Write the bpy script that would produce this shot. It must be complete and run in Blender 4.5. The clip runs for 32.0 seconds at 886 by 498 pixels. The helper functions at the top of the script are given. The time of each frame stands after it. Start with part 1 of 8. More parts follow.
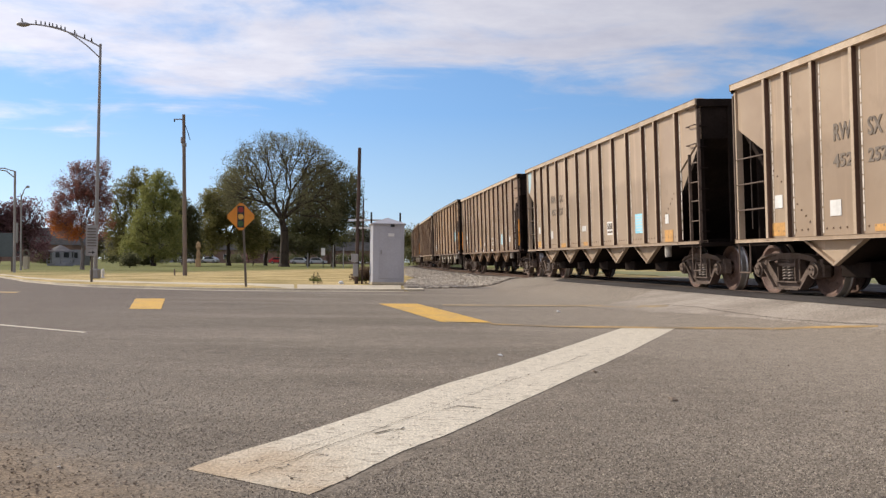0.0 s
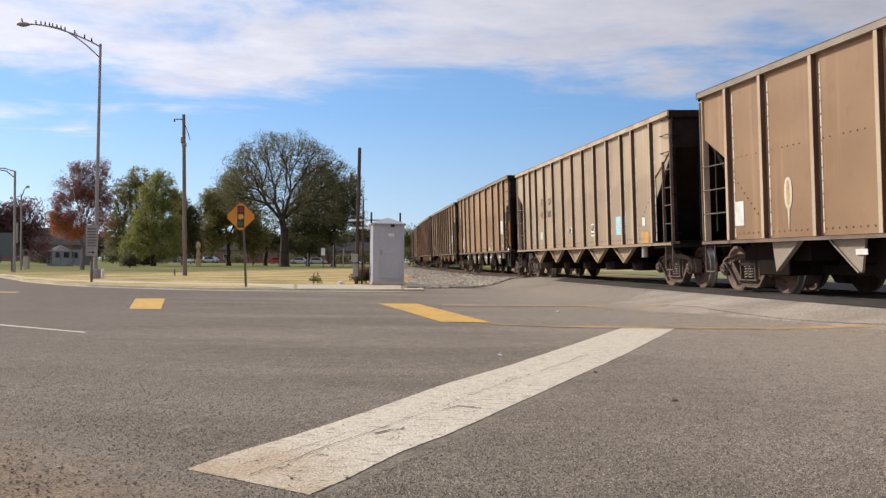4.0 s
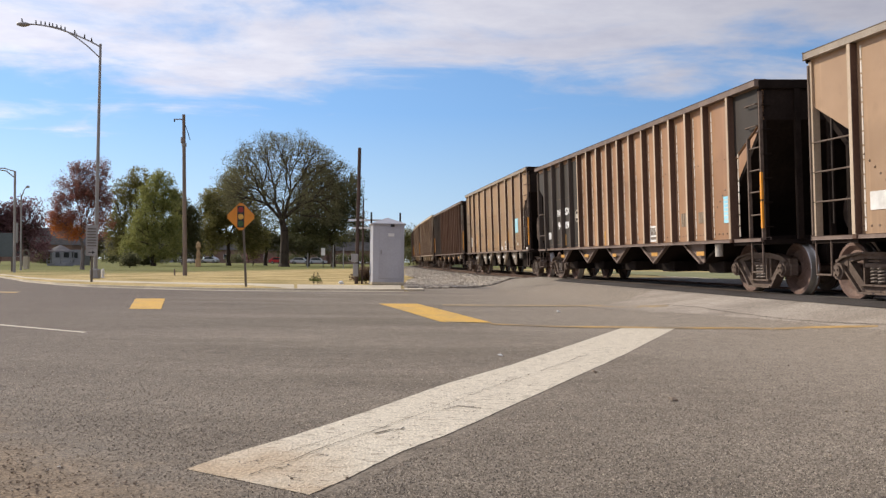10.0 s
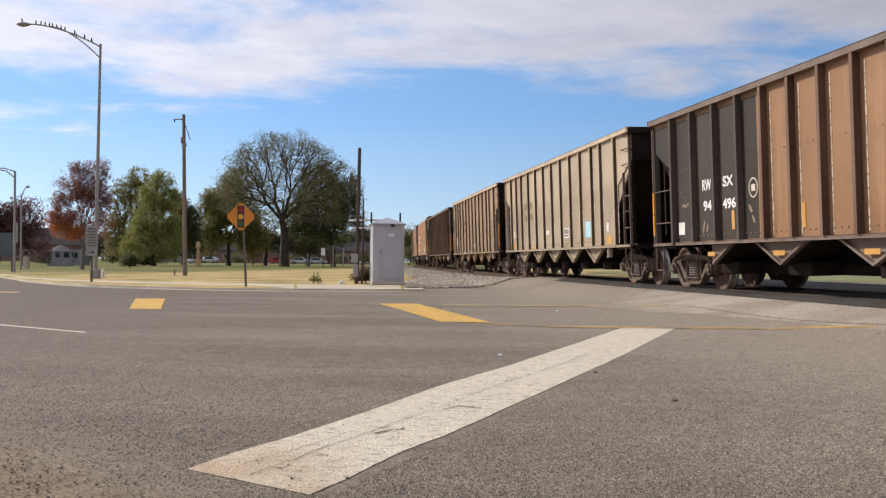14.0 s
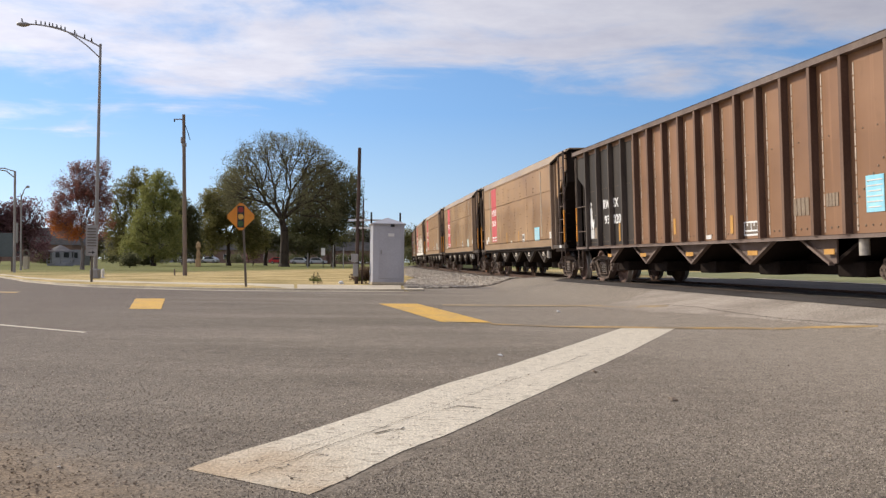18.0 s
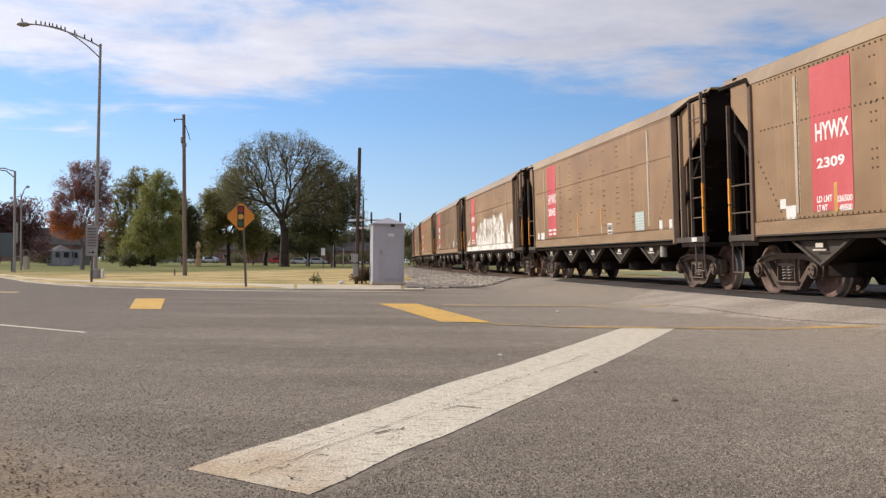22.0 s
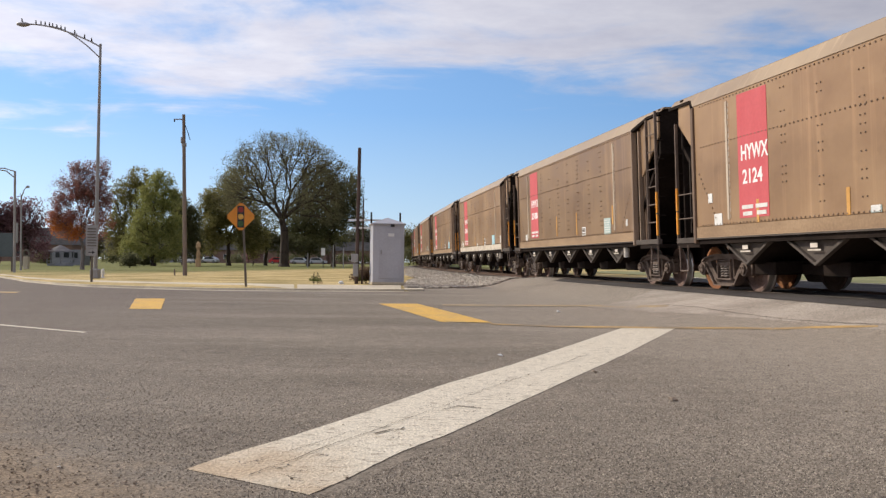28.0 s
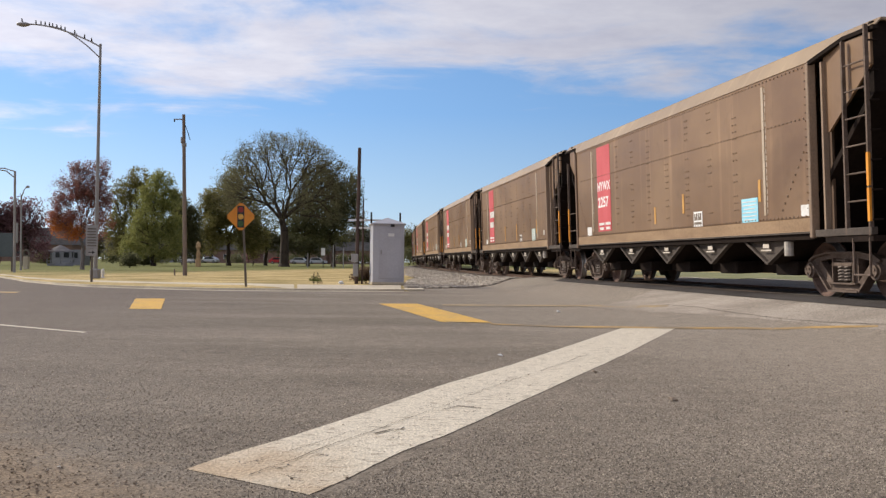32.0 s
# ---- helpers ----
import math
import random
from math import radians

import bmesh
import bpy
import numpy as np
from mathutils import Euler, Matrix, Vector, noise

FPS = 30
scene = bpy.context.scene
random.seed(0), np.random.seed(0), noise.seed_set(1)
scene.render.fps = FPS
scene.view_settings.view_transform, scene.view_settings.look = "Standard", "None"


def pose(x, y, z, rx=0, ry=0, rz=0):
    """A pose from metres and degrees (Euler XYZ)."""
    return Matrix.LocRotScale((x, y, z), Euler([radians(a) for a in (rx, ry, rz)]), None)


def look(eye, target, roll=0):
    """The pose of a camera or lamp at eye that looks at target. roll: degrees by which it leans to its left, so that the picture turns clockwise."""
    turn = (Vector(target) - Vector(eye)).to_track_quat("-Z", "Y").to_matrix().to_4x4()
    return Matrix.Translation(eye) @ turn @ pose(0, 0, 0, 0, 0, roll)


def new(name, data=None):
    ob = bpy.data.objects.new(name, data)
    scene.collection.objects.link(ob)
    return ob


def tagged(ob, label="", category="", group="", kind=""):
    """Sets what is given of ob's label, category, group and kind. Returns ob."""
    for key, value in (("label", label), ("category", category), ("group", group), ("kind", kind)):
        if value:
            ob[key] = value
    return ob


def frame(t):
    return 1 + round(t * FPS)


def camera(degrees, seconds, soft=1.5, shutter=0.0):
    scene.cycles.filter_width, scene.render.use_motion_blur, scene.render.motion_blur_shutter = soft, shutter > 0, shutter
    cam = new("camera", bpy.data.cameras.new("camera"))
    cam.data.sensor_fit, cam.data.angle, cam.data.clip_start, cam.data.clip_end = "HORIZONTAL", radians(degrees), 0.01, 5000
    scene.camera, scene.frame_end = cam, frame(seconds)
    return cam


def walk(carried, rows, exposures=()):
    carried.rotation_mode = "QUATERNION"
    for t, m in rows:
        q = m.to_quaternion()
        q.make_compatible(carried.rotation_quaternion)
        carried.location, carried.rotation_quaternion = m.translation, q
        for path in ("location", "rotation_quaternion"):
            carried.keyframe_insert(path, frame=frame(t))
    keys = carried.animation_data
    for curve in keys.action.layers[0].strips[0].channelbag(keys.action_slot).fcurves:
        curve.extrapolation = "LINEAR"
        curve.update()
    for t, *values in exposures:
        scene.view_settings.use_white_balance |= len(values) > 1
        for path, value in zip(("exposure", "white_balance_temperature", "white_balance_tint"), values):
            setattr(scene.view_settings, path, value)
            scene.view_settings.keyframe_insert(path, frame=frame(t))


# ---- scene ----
cam = camera(51.573, 32.0, 1.35)
walk(cam, [(0.0, look((0, 0, 0.8), (0, 100, 0.8 + 1.4395), 0.6)), (32.0, look((0, 0, 0.8), (0, 100, 0.8 + 1.4395), 0.6))],
     exposures=[(0.0, 0.01, 6720, 10), (28.0, 0.0, 6720, 10), (30.0, -0.06, 6720, 10), (31.0, -0.03, 6720, 10), (32.0, -0.06, 6720, 10)])

# ---- sky and sun ----
SUN_TO = Vector((-0.72, 0.40, 0.50)).normalized()
world = bpy.data.worlds.new("sky")
scene.world = world
world.use_nodes = True
wn, wl = world.node_tree.nodes, world.node_tree.links
wn.clear()
w_out, w_bg = wn.new("ShaderNodeOutputWorld"), wn.new("ShaderNodeBackground")
sky = wn.new("ShaderNodeTexSky")
sky.sky_type = "NISHITA"
sky.sun_disc = False
sky.sun_elevation = math.asin(SUN_TO.z)
sky.sun_rotation = math.atan2(SUN_TO.x, SUN_TO.y)
sky.air_density, sky.dust_density, sky.ozone_density = 1.0, 0.4, 2.0
w_tc, w_map = wn.new("ShaderNodeTexCoord"), wn.new("ShaderNodeMapping")
w_sep = wn.new("ShaderNodeSeparateXYZ")
wl.new(w_tc.outputs["Generated"], w_sep.inputs[0])
# a flat layer of cloud overhead: the direction is spread out over a level sheet
w_zc = wn.new("ShaderNodeMath"); w_zc.operation = "ADD"; w_zc.inputs[1].default_value = 0.09
w_abs = wn.new("ShaderNodeMath"); w_abs.operation = "ABSOLUTE"
wl.new(w_sep.outputs[2], w_abs.inputs[0]); wl.new(w_abs.outputs[0], w_zc.inputs[0])
w_dx = wn.new("ShaderNodeMath"); w_dx.operation = "DIVIDE"
w_dy = wn.new("ShaderNodeMath"); w_dy.operation = "DIVIDE"
wl.new(w_sep.outputs[0], w_dx.inputs[0]); wl.new(w_zc.outputs[0], w_dx.inputs[1])
wl.new(w_sep.outputs[1], w_dy.inputs[0]); wl.new(w_zc.outputs[0], w_dy.inputs[1])
w_com = wn.new("ShaderNodeCombineXYZ")
wl.new(w_dx.outputs[0], w_com.inputs[0]); wl.new(w_dy.outputs[0], w_com.inputs[1])
wl.new(w_com.outputs[0], w_map.inputs["Vector"])
w_map.inputs["Rotation"].default_value = (0, 0, radians(10))
w_map.inputs["Location"].default_value = (1.7, 0.6, 0)
w_map.inputs["Scale"].default_value = (0.78, 1.0, 1)
w_noise = wn.new("ShaderNodeTexNoise")
w_noise.inputs["Scale"].default_value = 1.5
w_noise.inputs["Detail"].default_value = 9
w_noise.inputs["Roughness"].default_value = 0.58
w_noise.inputs["Distortion"].default_value = 0.35
wl.new(w_map.outputs[0], w_noise.inputs["Vector"])
# the sheet's edge lies some way off, and it breaks up towards it
w_edge = wn.new("ShaderNodeMapRange")
w_edge.inputs["From Min"].default_value, w_edge.inputs["From Max"].default_value = 3.0, 4.25
w_edge.inputs["To Min"].default_value, w_edge.inputs["To Max"].default_value = 0.30, -0.50
w_lean = wn.new("ShaderNodeMath"); w_lean.operation = "MULTIPLY_ADD"; w_lean.inputs[1].default_value = 0.15
wl.new(w_dx.outputs[0], w_lean.inputs[0]); wl.new(w_dy.outputs[0], w_lean.inputs[2])
wl.new(w_lean.outputs[0], w_edge.inputs["Value"])
w_sum = wn.new("ShaderNodeMath"); w_sum.operation = "MULTIPLY_ADD"; w_sum.inputs[1].default_value = 2.2
wl.new(w_noise.outputs["Fac"], w_sum.inputs[0]); wl.new(w_edge.outputs[0], w_sum.inputs[2])
w_ramp = wn.new("ShaderNodeMapRange")
w_ramp.interpolation_type = "SMOOTHSTEP"
w_ramp.inputs["From Min"].default_value, w_ramp.inputs["From Max"].default_value = 0.90, 1.48
w_ramp.inputs["To Max"].default_value = 0.92
wl.new(w_sum.outputs[0], w_ramp.inputs["Value"])
w_n2 = wn.new("ShaderNodeTexNoise")
w_n2.inputs["Scale"].default_value = 3.2
w_n2.inputs["Roughness"].default_value = 0.62
w_n2.inputs["Detail"].default_value = 6
wl.new(w_map.outputs[0], w_n2.inputs["Vector"])
w_cc = wn.new("ShaderNodeMixRGB")
w_cc.inputs[1].default_value, w_cc.inputs[2].default_value = (4.1, 4.15, 5.4, 1), (8.3, 8.3, 8.9, 1)
wl.new(w_n2.outputs["Fac"], w_cc.inputs[0])
w_side = wn.new("ShaderNodeMapRange")
w_side.inputs["From Min"].default_value, w_side.inputs["From Max"].default_value = -0.45, 0.45
w_side.inputs["To Min"].default_value, w_side.inputs["To Max"].default_value = 1.36, 0.69
wl.new(w_sep.outputs[0], w_side.inputs["Value"])
w_lit = wn.new("ShaderNodeMixRGB"); w_lit.blend_type = "MULTIPLY"; w_lit.inputs[0].default_value = 1.0
wl.new(w_cc.outputs[0], w_lit.inputs[1]); wl.new(w_side.outputs[0], w_lit.inputs[2])
w_mix = wn.new("ShaderNodeMixRGB")
# clear air: a clean autumn blue that pales towards the horizon, blended with the sky model
w_blue = wn.new("ShaderNodeValToRGB")
w_blue.color_ramp.elements[0].position, w_blue.color_ramp.elements[0].color = 0.0, (0.62, 0.78, 0.94, 1)
w_blue.color_ramp.elements[1].position, w_blue.color_ramp.elements[1].color = 0.6, (0.06, 0.17, 0.52, 1)
w_blue.color_ramp.elements.new(0.05).color = (0.43, 0.655, 0.94, 1)
w_blue.color_ramp.elements.new(0.16).color = (0.225, 0.475, 0.91, 1)
wl.new(w_sep.outputs[2], w_blue.inputs[0])
w_gain = wn.new("ShaderNodeMixRGB"); w_gain.blend_type = "MULTIPLY"; w_gain.inputs[0].default_value = 1.0
w_gain.inputs[2].default_value = (9.2, 9.2, 9.2, 1)
wl.new(w_blue.outputs[0], w_gain.inputs[1])
w_air = wn.new("ShaderNodeMixRGB"); w_air.inputs[0].default_value = 0.8
wl.new(sky.outputs[0], w_air.inputs[1]); wl.new(w_gain.outputs[0], w_air.inputs[2])
# the air is brighter on the sun's side
w_warm = wn.new("ShaderNodeMapRange")
w_warm.inputs["From Min"].default_value, w_warm.inputs["From Max"].default_value = -0.45, 0.35
w_warm.inputs["To Min"].default_value, w_warm.inputs["To Max"].default_value = 1.26, 0.84
wl.new(w_sep.outputs[0], w_warm.inputs["Value"])
w_haze = wn.new("ShaderNodeMixRGB"); w_haze.blend_type = "MULTIPLY"; w_haze.inputs[0].default_value = 1.0
wl.new(w_air.outputs[0], w_haze.inputs[1]); wl.new(w_warm.outputs[0], w_haze.inputs[2])
wl.new(w_ramp.outputs[0], w_mix.inputs[0]); wl.new(w_haze.outputs[0], w_mix.inputs[1]); wl.new(w_lit.outputs[0], w_mix.inputs[2])
wl.new(w_mix.outputs[0], w_bg.inputs[0])
w_bg.inputs[1].default_value = 0.11
wl.new(w_bg.outputs[0], w_out.inputs[0])

sun_data = bpy.data.lights.new("sun", "SUN")
sun_data.energy, sun_data.angle, sun_data.color = 4.2, radians(0.6), (1.0, 0.93, 0.82)
sun = new("sun", sun_data)
sun.matrix_basis = look((0, 0, 60), tuple(Vector((0, 0, 60)) - SUN_TO))

# the line of the track: u runs away from the camera along it, in metres
U = np.arange(-420.0, 620.0, 0.5)
BEND = np.where(U < -8, 0.0, 0.0035 + (0.0012 - 0.0035) / (1 + np.exp(-(U - 13.04) / 6.0)))
HEAD = np.concatenate([[0], np.cumsum((BEND[1:] + BEND[:-1]) * 0.25)])
ZERO = 840
HEAD = HEAD - HEAD[ZERO] + math.radians(-11.733)
TX = np.concatenate([[0], np.cumsum((np.sin(HEAD[1:]) + np.sin(HEAD[:-1])) * 0.25)])
TY = np.concatenate([[0], np.cumsum((np.cos(HEAD[1:]) + np.cos(HEAD[:-1])) * 0.25)])
TX, TY = TX - TX[ZERO] + 10.093, TY - TY[ZERO] - 0.190
EYE = 0.8


def rail_z(u):
    return EYE - 0.4959 + 0.0009 * np.clip(u, -50, 160)


def on_track(u, side=0.0):
    """x, y, z and heading at u; side: metres towards the camera's side."""
    x, y, h = np.interp(u, U, TX), np.interp(u, U, TY), np.interp(u, U, HEAD)
    return x - side * np.cos(h), y + side * np.sin(h), rail_z(u), h


def smooth(a, b, v):
    w = np.clip((v - a) / (b - a), 0, 1)
    return w * w * (3 - 2 * w)


def track_uv(x, y):
    """u along the track and the distance from it towards the camera's side, for arrays."""
    x, y = np.atleast_1d(x).astype(float), np.atleast_1d(y).astype(float)
    u, d = np.zeros(x.shape), np.zeros(x.shape)
    tx, ty, tu, th = TX[::4], TY[::4], U[::4], HEAD[::4]
    for i in range(0, len(x), 4000):
        a, b = x[i:i + 4000, None] - tx, y[i:i + 4000, None] - ty
        j = np.argmin(a * a + b * b, axis=1)
        r = np.arange(len(j))
        a, b, h = a[r, j], b[r, j], th[j]
        u[i:i + 4000] = tu[j] + a * np.sin(h) + b * np.cos(h)
        d[i:i + 4000] = -a * np.cos(h) + b * np.sin(h)
    return u, d


def ground_z(x, y):
    """Height of the road and the ground: level, rising to the rails."""
    u, d = track_uv(x, y)
    off = smooth(33.5, 37.0, u)
    top = rail_z(u) - 0.025 - 0.15 * off
    wide = 3.8 + 0.6 * off
    near = top * (1 - smooth(1.0, wide, d))
    far = np.where(d < -2, 0.3 - 0.1 * off, top)
    z = np.where(d >= 0, near, np.where(d < -2, top + (far - top) * smooth(-2, -5, d), top))
    return z * (1 - smooth(250, 500, np.abs(y)))


# ---- materials ----
def nodes_of(name):
    m = bpy.data.materials.new(name)
    m.use_nodes = True
    return m, m.node_tree.nodes, m.node_tree.links, m.node_tree.nodes["Principled BSDF"]


def surface(name, a, b, size=(1, 1, 1), rough=0.7, metal=0.0, bump=0.15, fine=30.0, spread=0.5, low=0.35, high=0.65,
            fine_amount=0.25, world_space=False, tint=0.0, detail=5.0, grain=0.25, stain=None):
    """Two colours mixed by a coarse noise, grain by a fine one, with bump; tint: how far single objects differ."""
    m, n, l, p = nodes_of(name)
    tc, mp = n.new("ShaderNodeTexCoord"), n.new("ShaderNodeMapping")
    mp.inputs["Scale"].default_value = size
    info = n.new("ShaderNodeObjectInfo")
    if world_space:
        geo = n.new("ShaderNodeNewGeometry")
        l.new(geo.outputs["Position"], mp.inputs["Vector"])
    else:
        l.new(tc.outputs["Object"], mp.inputs["Vector"])
        off = n.new("ShaderNodeMath"); off.operation = "MULTIPLY"; off.inputs[1].default_value = 40.0
        l.new(info.outputs["Random"], off.inputs[0])
        l.new(off.outputs[0], mp.inputs["Location"])
    n1, n2 = n.new("ShaderNodeTexNoise"), n.new("ShaderNodeTexNoise")
    n1.inputs["Scale"].default_value, n1.inputs["Detail"].default_value = 1.0, detail
    n1.inputs["Roughness"].default_value = 0.62
    l.new(mp.outputs[0], n1.inputs["Vector"])
    n2.inputs["Scale"].default_value, n2.inputs["Detail"].default_value = fine, 3.0
    if world_space:
        l.new(geo.outputs["Position"], n2.inputs["Vector"])
    else:
        l.new(tc.outputs["Object"], n2.inputs["Vector"])
    r = n.new("ShaderNodeMapRange")
    r.inputs["From Min"].default_value, r.inputs["From Max"].default_value = low, high
    l.new(n1.outputs["Fac"], r.inputs["Value"])
    mix = n.new("ShaderNodeMixRGB")
    mix.inputs[1].default_value, mix.inputs[2].default_value = (*a, 1), (*b, 1)
    l.new(r.outputs[0], mix.inputs[0])
    if stain:
        # a stain on one side of a line (nx, ny, offset), fading in over a width, its edge broken by the coarse noise
        nx, ny, c0, wide, col = stain
        dot = n.new("ShaderNodeVectorMath"); dot.operation = "DOT_PRODUCT"
        dot.inputs[1].default_value = (nx, ny, 0)
        l.new(geo.outputs["Position"], dot.inputs[0])
        n4 = n.new("ShaderNodeTexNoise")
        n4.inputs["Scale"].default_value, n4.inputs["Detail"].default_value = 2.2, 5
        l.new(geo.outputs["Position"], n4.inputs["Vector"])
        ad = n.new("ShaderNodeMath"); ad.operation = "MULTIPLY_ADD"; ad.inputs[1].default_value = 1.6
        l.new(n4.outputs["Fac"], ad.inputs[0]); l.new(dot.outputs["Value"], ad.inputs[2])
        sr = n.new("ShaderNodeMapRange")
        sr.inputs["From Min"].default_value, sr.inputs["From Max"].default_value = c0 + 0.8 - wide, c0 + 0.8 + wide
        l.new(ad.outputs[0], sr.inputs["Value"])
        mx = n.new("ShaderNodeMixRGB")
        mx.inputs[2].default_value = (*col, 1)
        l.new(sr.outputs[0], mx.inputs[0]); l.new(mix.outputs[0], mx.inputs[1])
        mix = mx
    g = n.new("ShaderNodeMapRange")
    g.inputs["From Min"].default_value, g.inputs["From Max"].default_value = 0.5 - grain, 0.5 + grain
    g.inputs["To Min"].default_value, g.inputs["To Max"].default_value = 1 - fine_amount, 1 + fine_amount
    l.new(n2.outputs["Fac"], g.inputs["Value"])
    mul = n.new("ShaderNodeMixRGB"); mul.blend_type = "MULTIPLY"; mul.inputs[0].default_value = 1.0
    l.new(mix.outputs[0], mul.inputs[1]); l.new(g.outputs[0], mul.inputs[2])
    last = mul
    if tint:
        t = n.new("ShaderNodeMapRange")
        t.inputs["To Min"].default_value, t.inputs["To Max"].default_value = 1 - tint, 1 + tint
        l.new(info.outputs["Random"], t.inputs["Value"])
        m2 = n.new("ShaderNodeMixRGB"); m2.blend_type = "MULTIPLY"; m2.inputs[0].default_value = 1.0
        l.new(mul.outputs[0], m2.inputs[1]); l.new(t.outputs[0], m2.inputs[2])
        last = m2
    l.new(last.outputs[0], p.inputs["Base Color"])
    p.inputs["Metallic"].default_value = metal
    rr = n.new("ShaderNodeMapRange")
    rr.inputs["To Min"].default_value, rr.inputs["To Max"].default_value = max(0.05, rough - 0.12), min(1, rough + 0.12)
    l.new(n1.outputs["Fac"], rr.inputs["Value"]); l.new(rr.outputs[0], p.inputs["Roughness"])
    p.inputs["Specular IOR Level"].default_value = 0.3
    if bump:
        bp = n.new("ShaderNodeBump")
        bp.inputs["Strength"].default_value, bp.inputs["Distance"].default_value = bump, 0.02
        l.new(n2.outputs["Fac"], bp.inputs["Height"]); l.new(bp.outputs[0], p.inputs["Normal"])
    return m


def leaf_material(name, a, b):
    """Leaves: each clump its own shade between two colours, thin enough to let some light through."""
    m, n, l, p = nodes_of(name)
    geo = n.new("ShaderNodeNewGeometry")
    mix = n.new("ShaderNodeMixRGB")
    mix.inputs[1].default_value, mix.inputs[2].default_value = (*a, 1), (*b, 1)
    l.new(geo.outputs["Random Per Island"], mix.inputs[0])
    l.new(mix.outputs[0], p.inputs["Base Color"])
    p.inputs["Roughness"].default_value = 0.75
    p.inputs["Specular IOR Level"].default_value = 0.2
    tr, ad = n.new("ShaderNodeBsdfTranslucent"), n.new("ShaderNodeMixShader")
    l.new(mix.outputs[0], tr.inputs[0])
    ad.inputs[0].default_value = 0.5
    out = [q for q in n if q.type == "OUTPUT_MATERIAL"][0]
    l.new(p.outputs[0], ad.inputs[1]); l.new(tr.outputs[0], ad.inputs[2]); l.new(ad.outputs[0], out.inputs[0])
    return m


def asphalt_material():
    """Worn road: pale and dark chippings in a brown-grey binder, wheel-polished bands, and soil washed on at one edge."""
    m, n, l, p = nodes_of("asphalt")
    geo = n.new("ShaderNodeNewGeometry")
    pos = geo.outputs["Position"]

    def noise_at(scale, detail, size=None, rough=0.6):
        q = n.new("ShaderNodeTexNoise")
        q.inputs["Scale"].default_value, q.inputs["Detail"].default_value, q.inputs["Roughness"].default_value = scale, detail, rough
        if size:
            mp = n.new("ShaderNodeMapping")
            mp.inputs["Scale"].default_value = size
            l.new(pos, mp.inputs["Vector"]); l.new(mp.outputs[0], q.inputs["Vector"])
        else:
            l.new(pos, q.inputs["Vector"])
        return q.outputs["Fac"]

    def ranged(v, a, b, c, d):
        q = n.new("ShaderNodeMapRange")
        for k, w in zip(("From Min", "From Max", "To Min", "To Max"), (a, b, c, d)):
            q.inputs[k].default_value = w
        l.new(v, q.inputs["Value"])
        return q.outputs[0]

    def mixed(f, a, b, mode="MIX"):
        q = n.new("ShaderNodeMixRGB")
        q.blend_type = mode
        if isinstance(f, float):
            q.inputs[0].default_value = f
        else:
            l.new(f, q.inputs[0])
        for k, w in ((1, a), (2, b)):
            if isinstance(w, tuple):
                q.inputs[k].default_value = (*w, 1)
            else:
                l.new(w, q.inputs[k])
        return q.outputs[0]
    col = mixed(ranged(noise_at(1.0, 5, (0.22, 0.7, 1)), 0.35, 0.65, 0, 1), (0.148, 0.122, 0.094), (0.218, 0.184, 0.145))
    # pale dust carried off the crossing
    dust = n.new("ShaderNodeVectorMath"); dust.operation = "DOT_PRODUCT"
    dust.inputs[1].default_value = (0.98, 0.10, 0)
    l.new(pos, dust.inputs[0])
    dd = n.new("ShaderNodeMath"); dd.operation = "MULTIPLY_ADD"; dd.inputs[1].default_value = 2.2
    l.new(noise_at(0.5, 5), dd.inputs[0]); l.new(dust.outputs["Value"], dd.inputs[2])
    col = mixed(ranged(dd.outputs[0], 2.2, 5.4, 0, 0.85), col, (0.285, 0.243, 0.195))
    # darker and browner towards the left
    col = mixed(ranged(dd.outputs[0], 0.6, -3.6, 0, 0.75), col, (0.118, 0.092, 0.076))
    # soil at the near left edge
    dot = n.new("ShaderNodeVectorMath"); dot.operation = "DOT_PRODUCT"
    dot.inputs[1].default_value = (-0.7, -0.71, 0)
    l.new(pos, dot.inputs[0])
    ad = n.new("ShaderNodeMath"); ad.operation = "MULTIPLY_ADD"; ad.inputs[1].default_value = 1.3
    l.new(noise_at(2.4, 6), ad.inputs[0]); l.new(dot.outputs["Value"], ad.inputs[2])
    soil = ranged(ad.outputs[0], -1.15, -0.6, 0, 1)
    col = mixed(soil, col, (0.200, 0.149, 0.100))
    # chippings: each cell its own shade
    vor = n.new("ShaderNodeTexVoronoi")
    vor.inputs["Scale"].default_value = 110
    l.new(pos, vor.inputs["Vector"])
    sep = n.new("ShaderNodeSeparateColor")
    l.new(vor.outputs["Color"], sep.inputs[0])
    shade = mixed(1.0, ranged(sep.outputs[0], 0, 1, 0.58, 1.42), ranged(noise_at(34, 3), 0.34, 0.66, 0.86, 1.14), "MULTIPLY")
    shade = mixed(1.0, shade, ranged(noise_at(6, 3), 0.3, 0.7, 0.86, 1.14), "MULTIPLY")
    col = mixed(1.0, col, shade, "MULTIPLY")
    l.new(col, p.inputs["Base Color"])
    p.inputs["Roughness"].default_value = 0.88
    p.inputs["Specular IOR Level"].default_value = 0.25
    hgt = n.new("ShaderNodeMath"); hgt.operation = "MULTIPLY_ADD"; hgt.inputs[1].default_value = 0.8
    l.new(sep.outputs[1], hgt.inputs[0]); l.new(noise_at(34, 3), hgt.inputs[2])
    bp = n.new("ShaderNodeBump")
    bp.inputs["Strength"].default_value, bp.inputs["Distance"].default_value = 0.55, 0.012
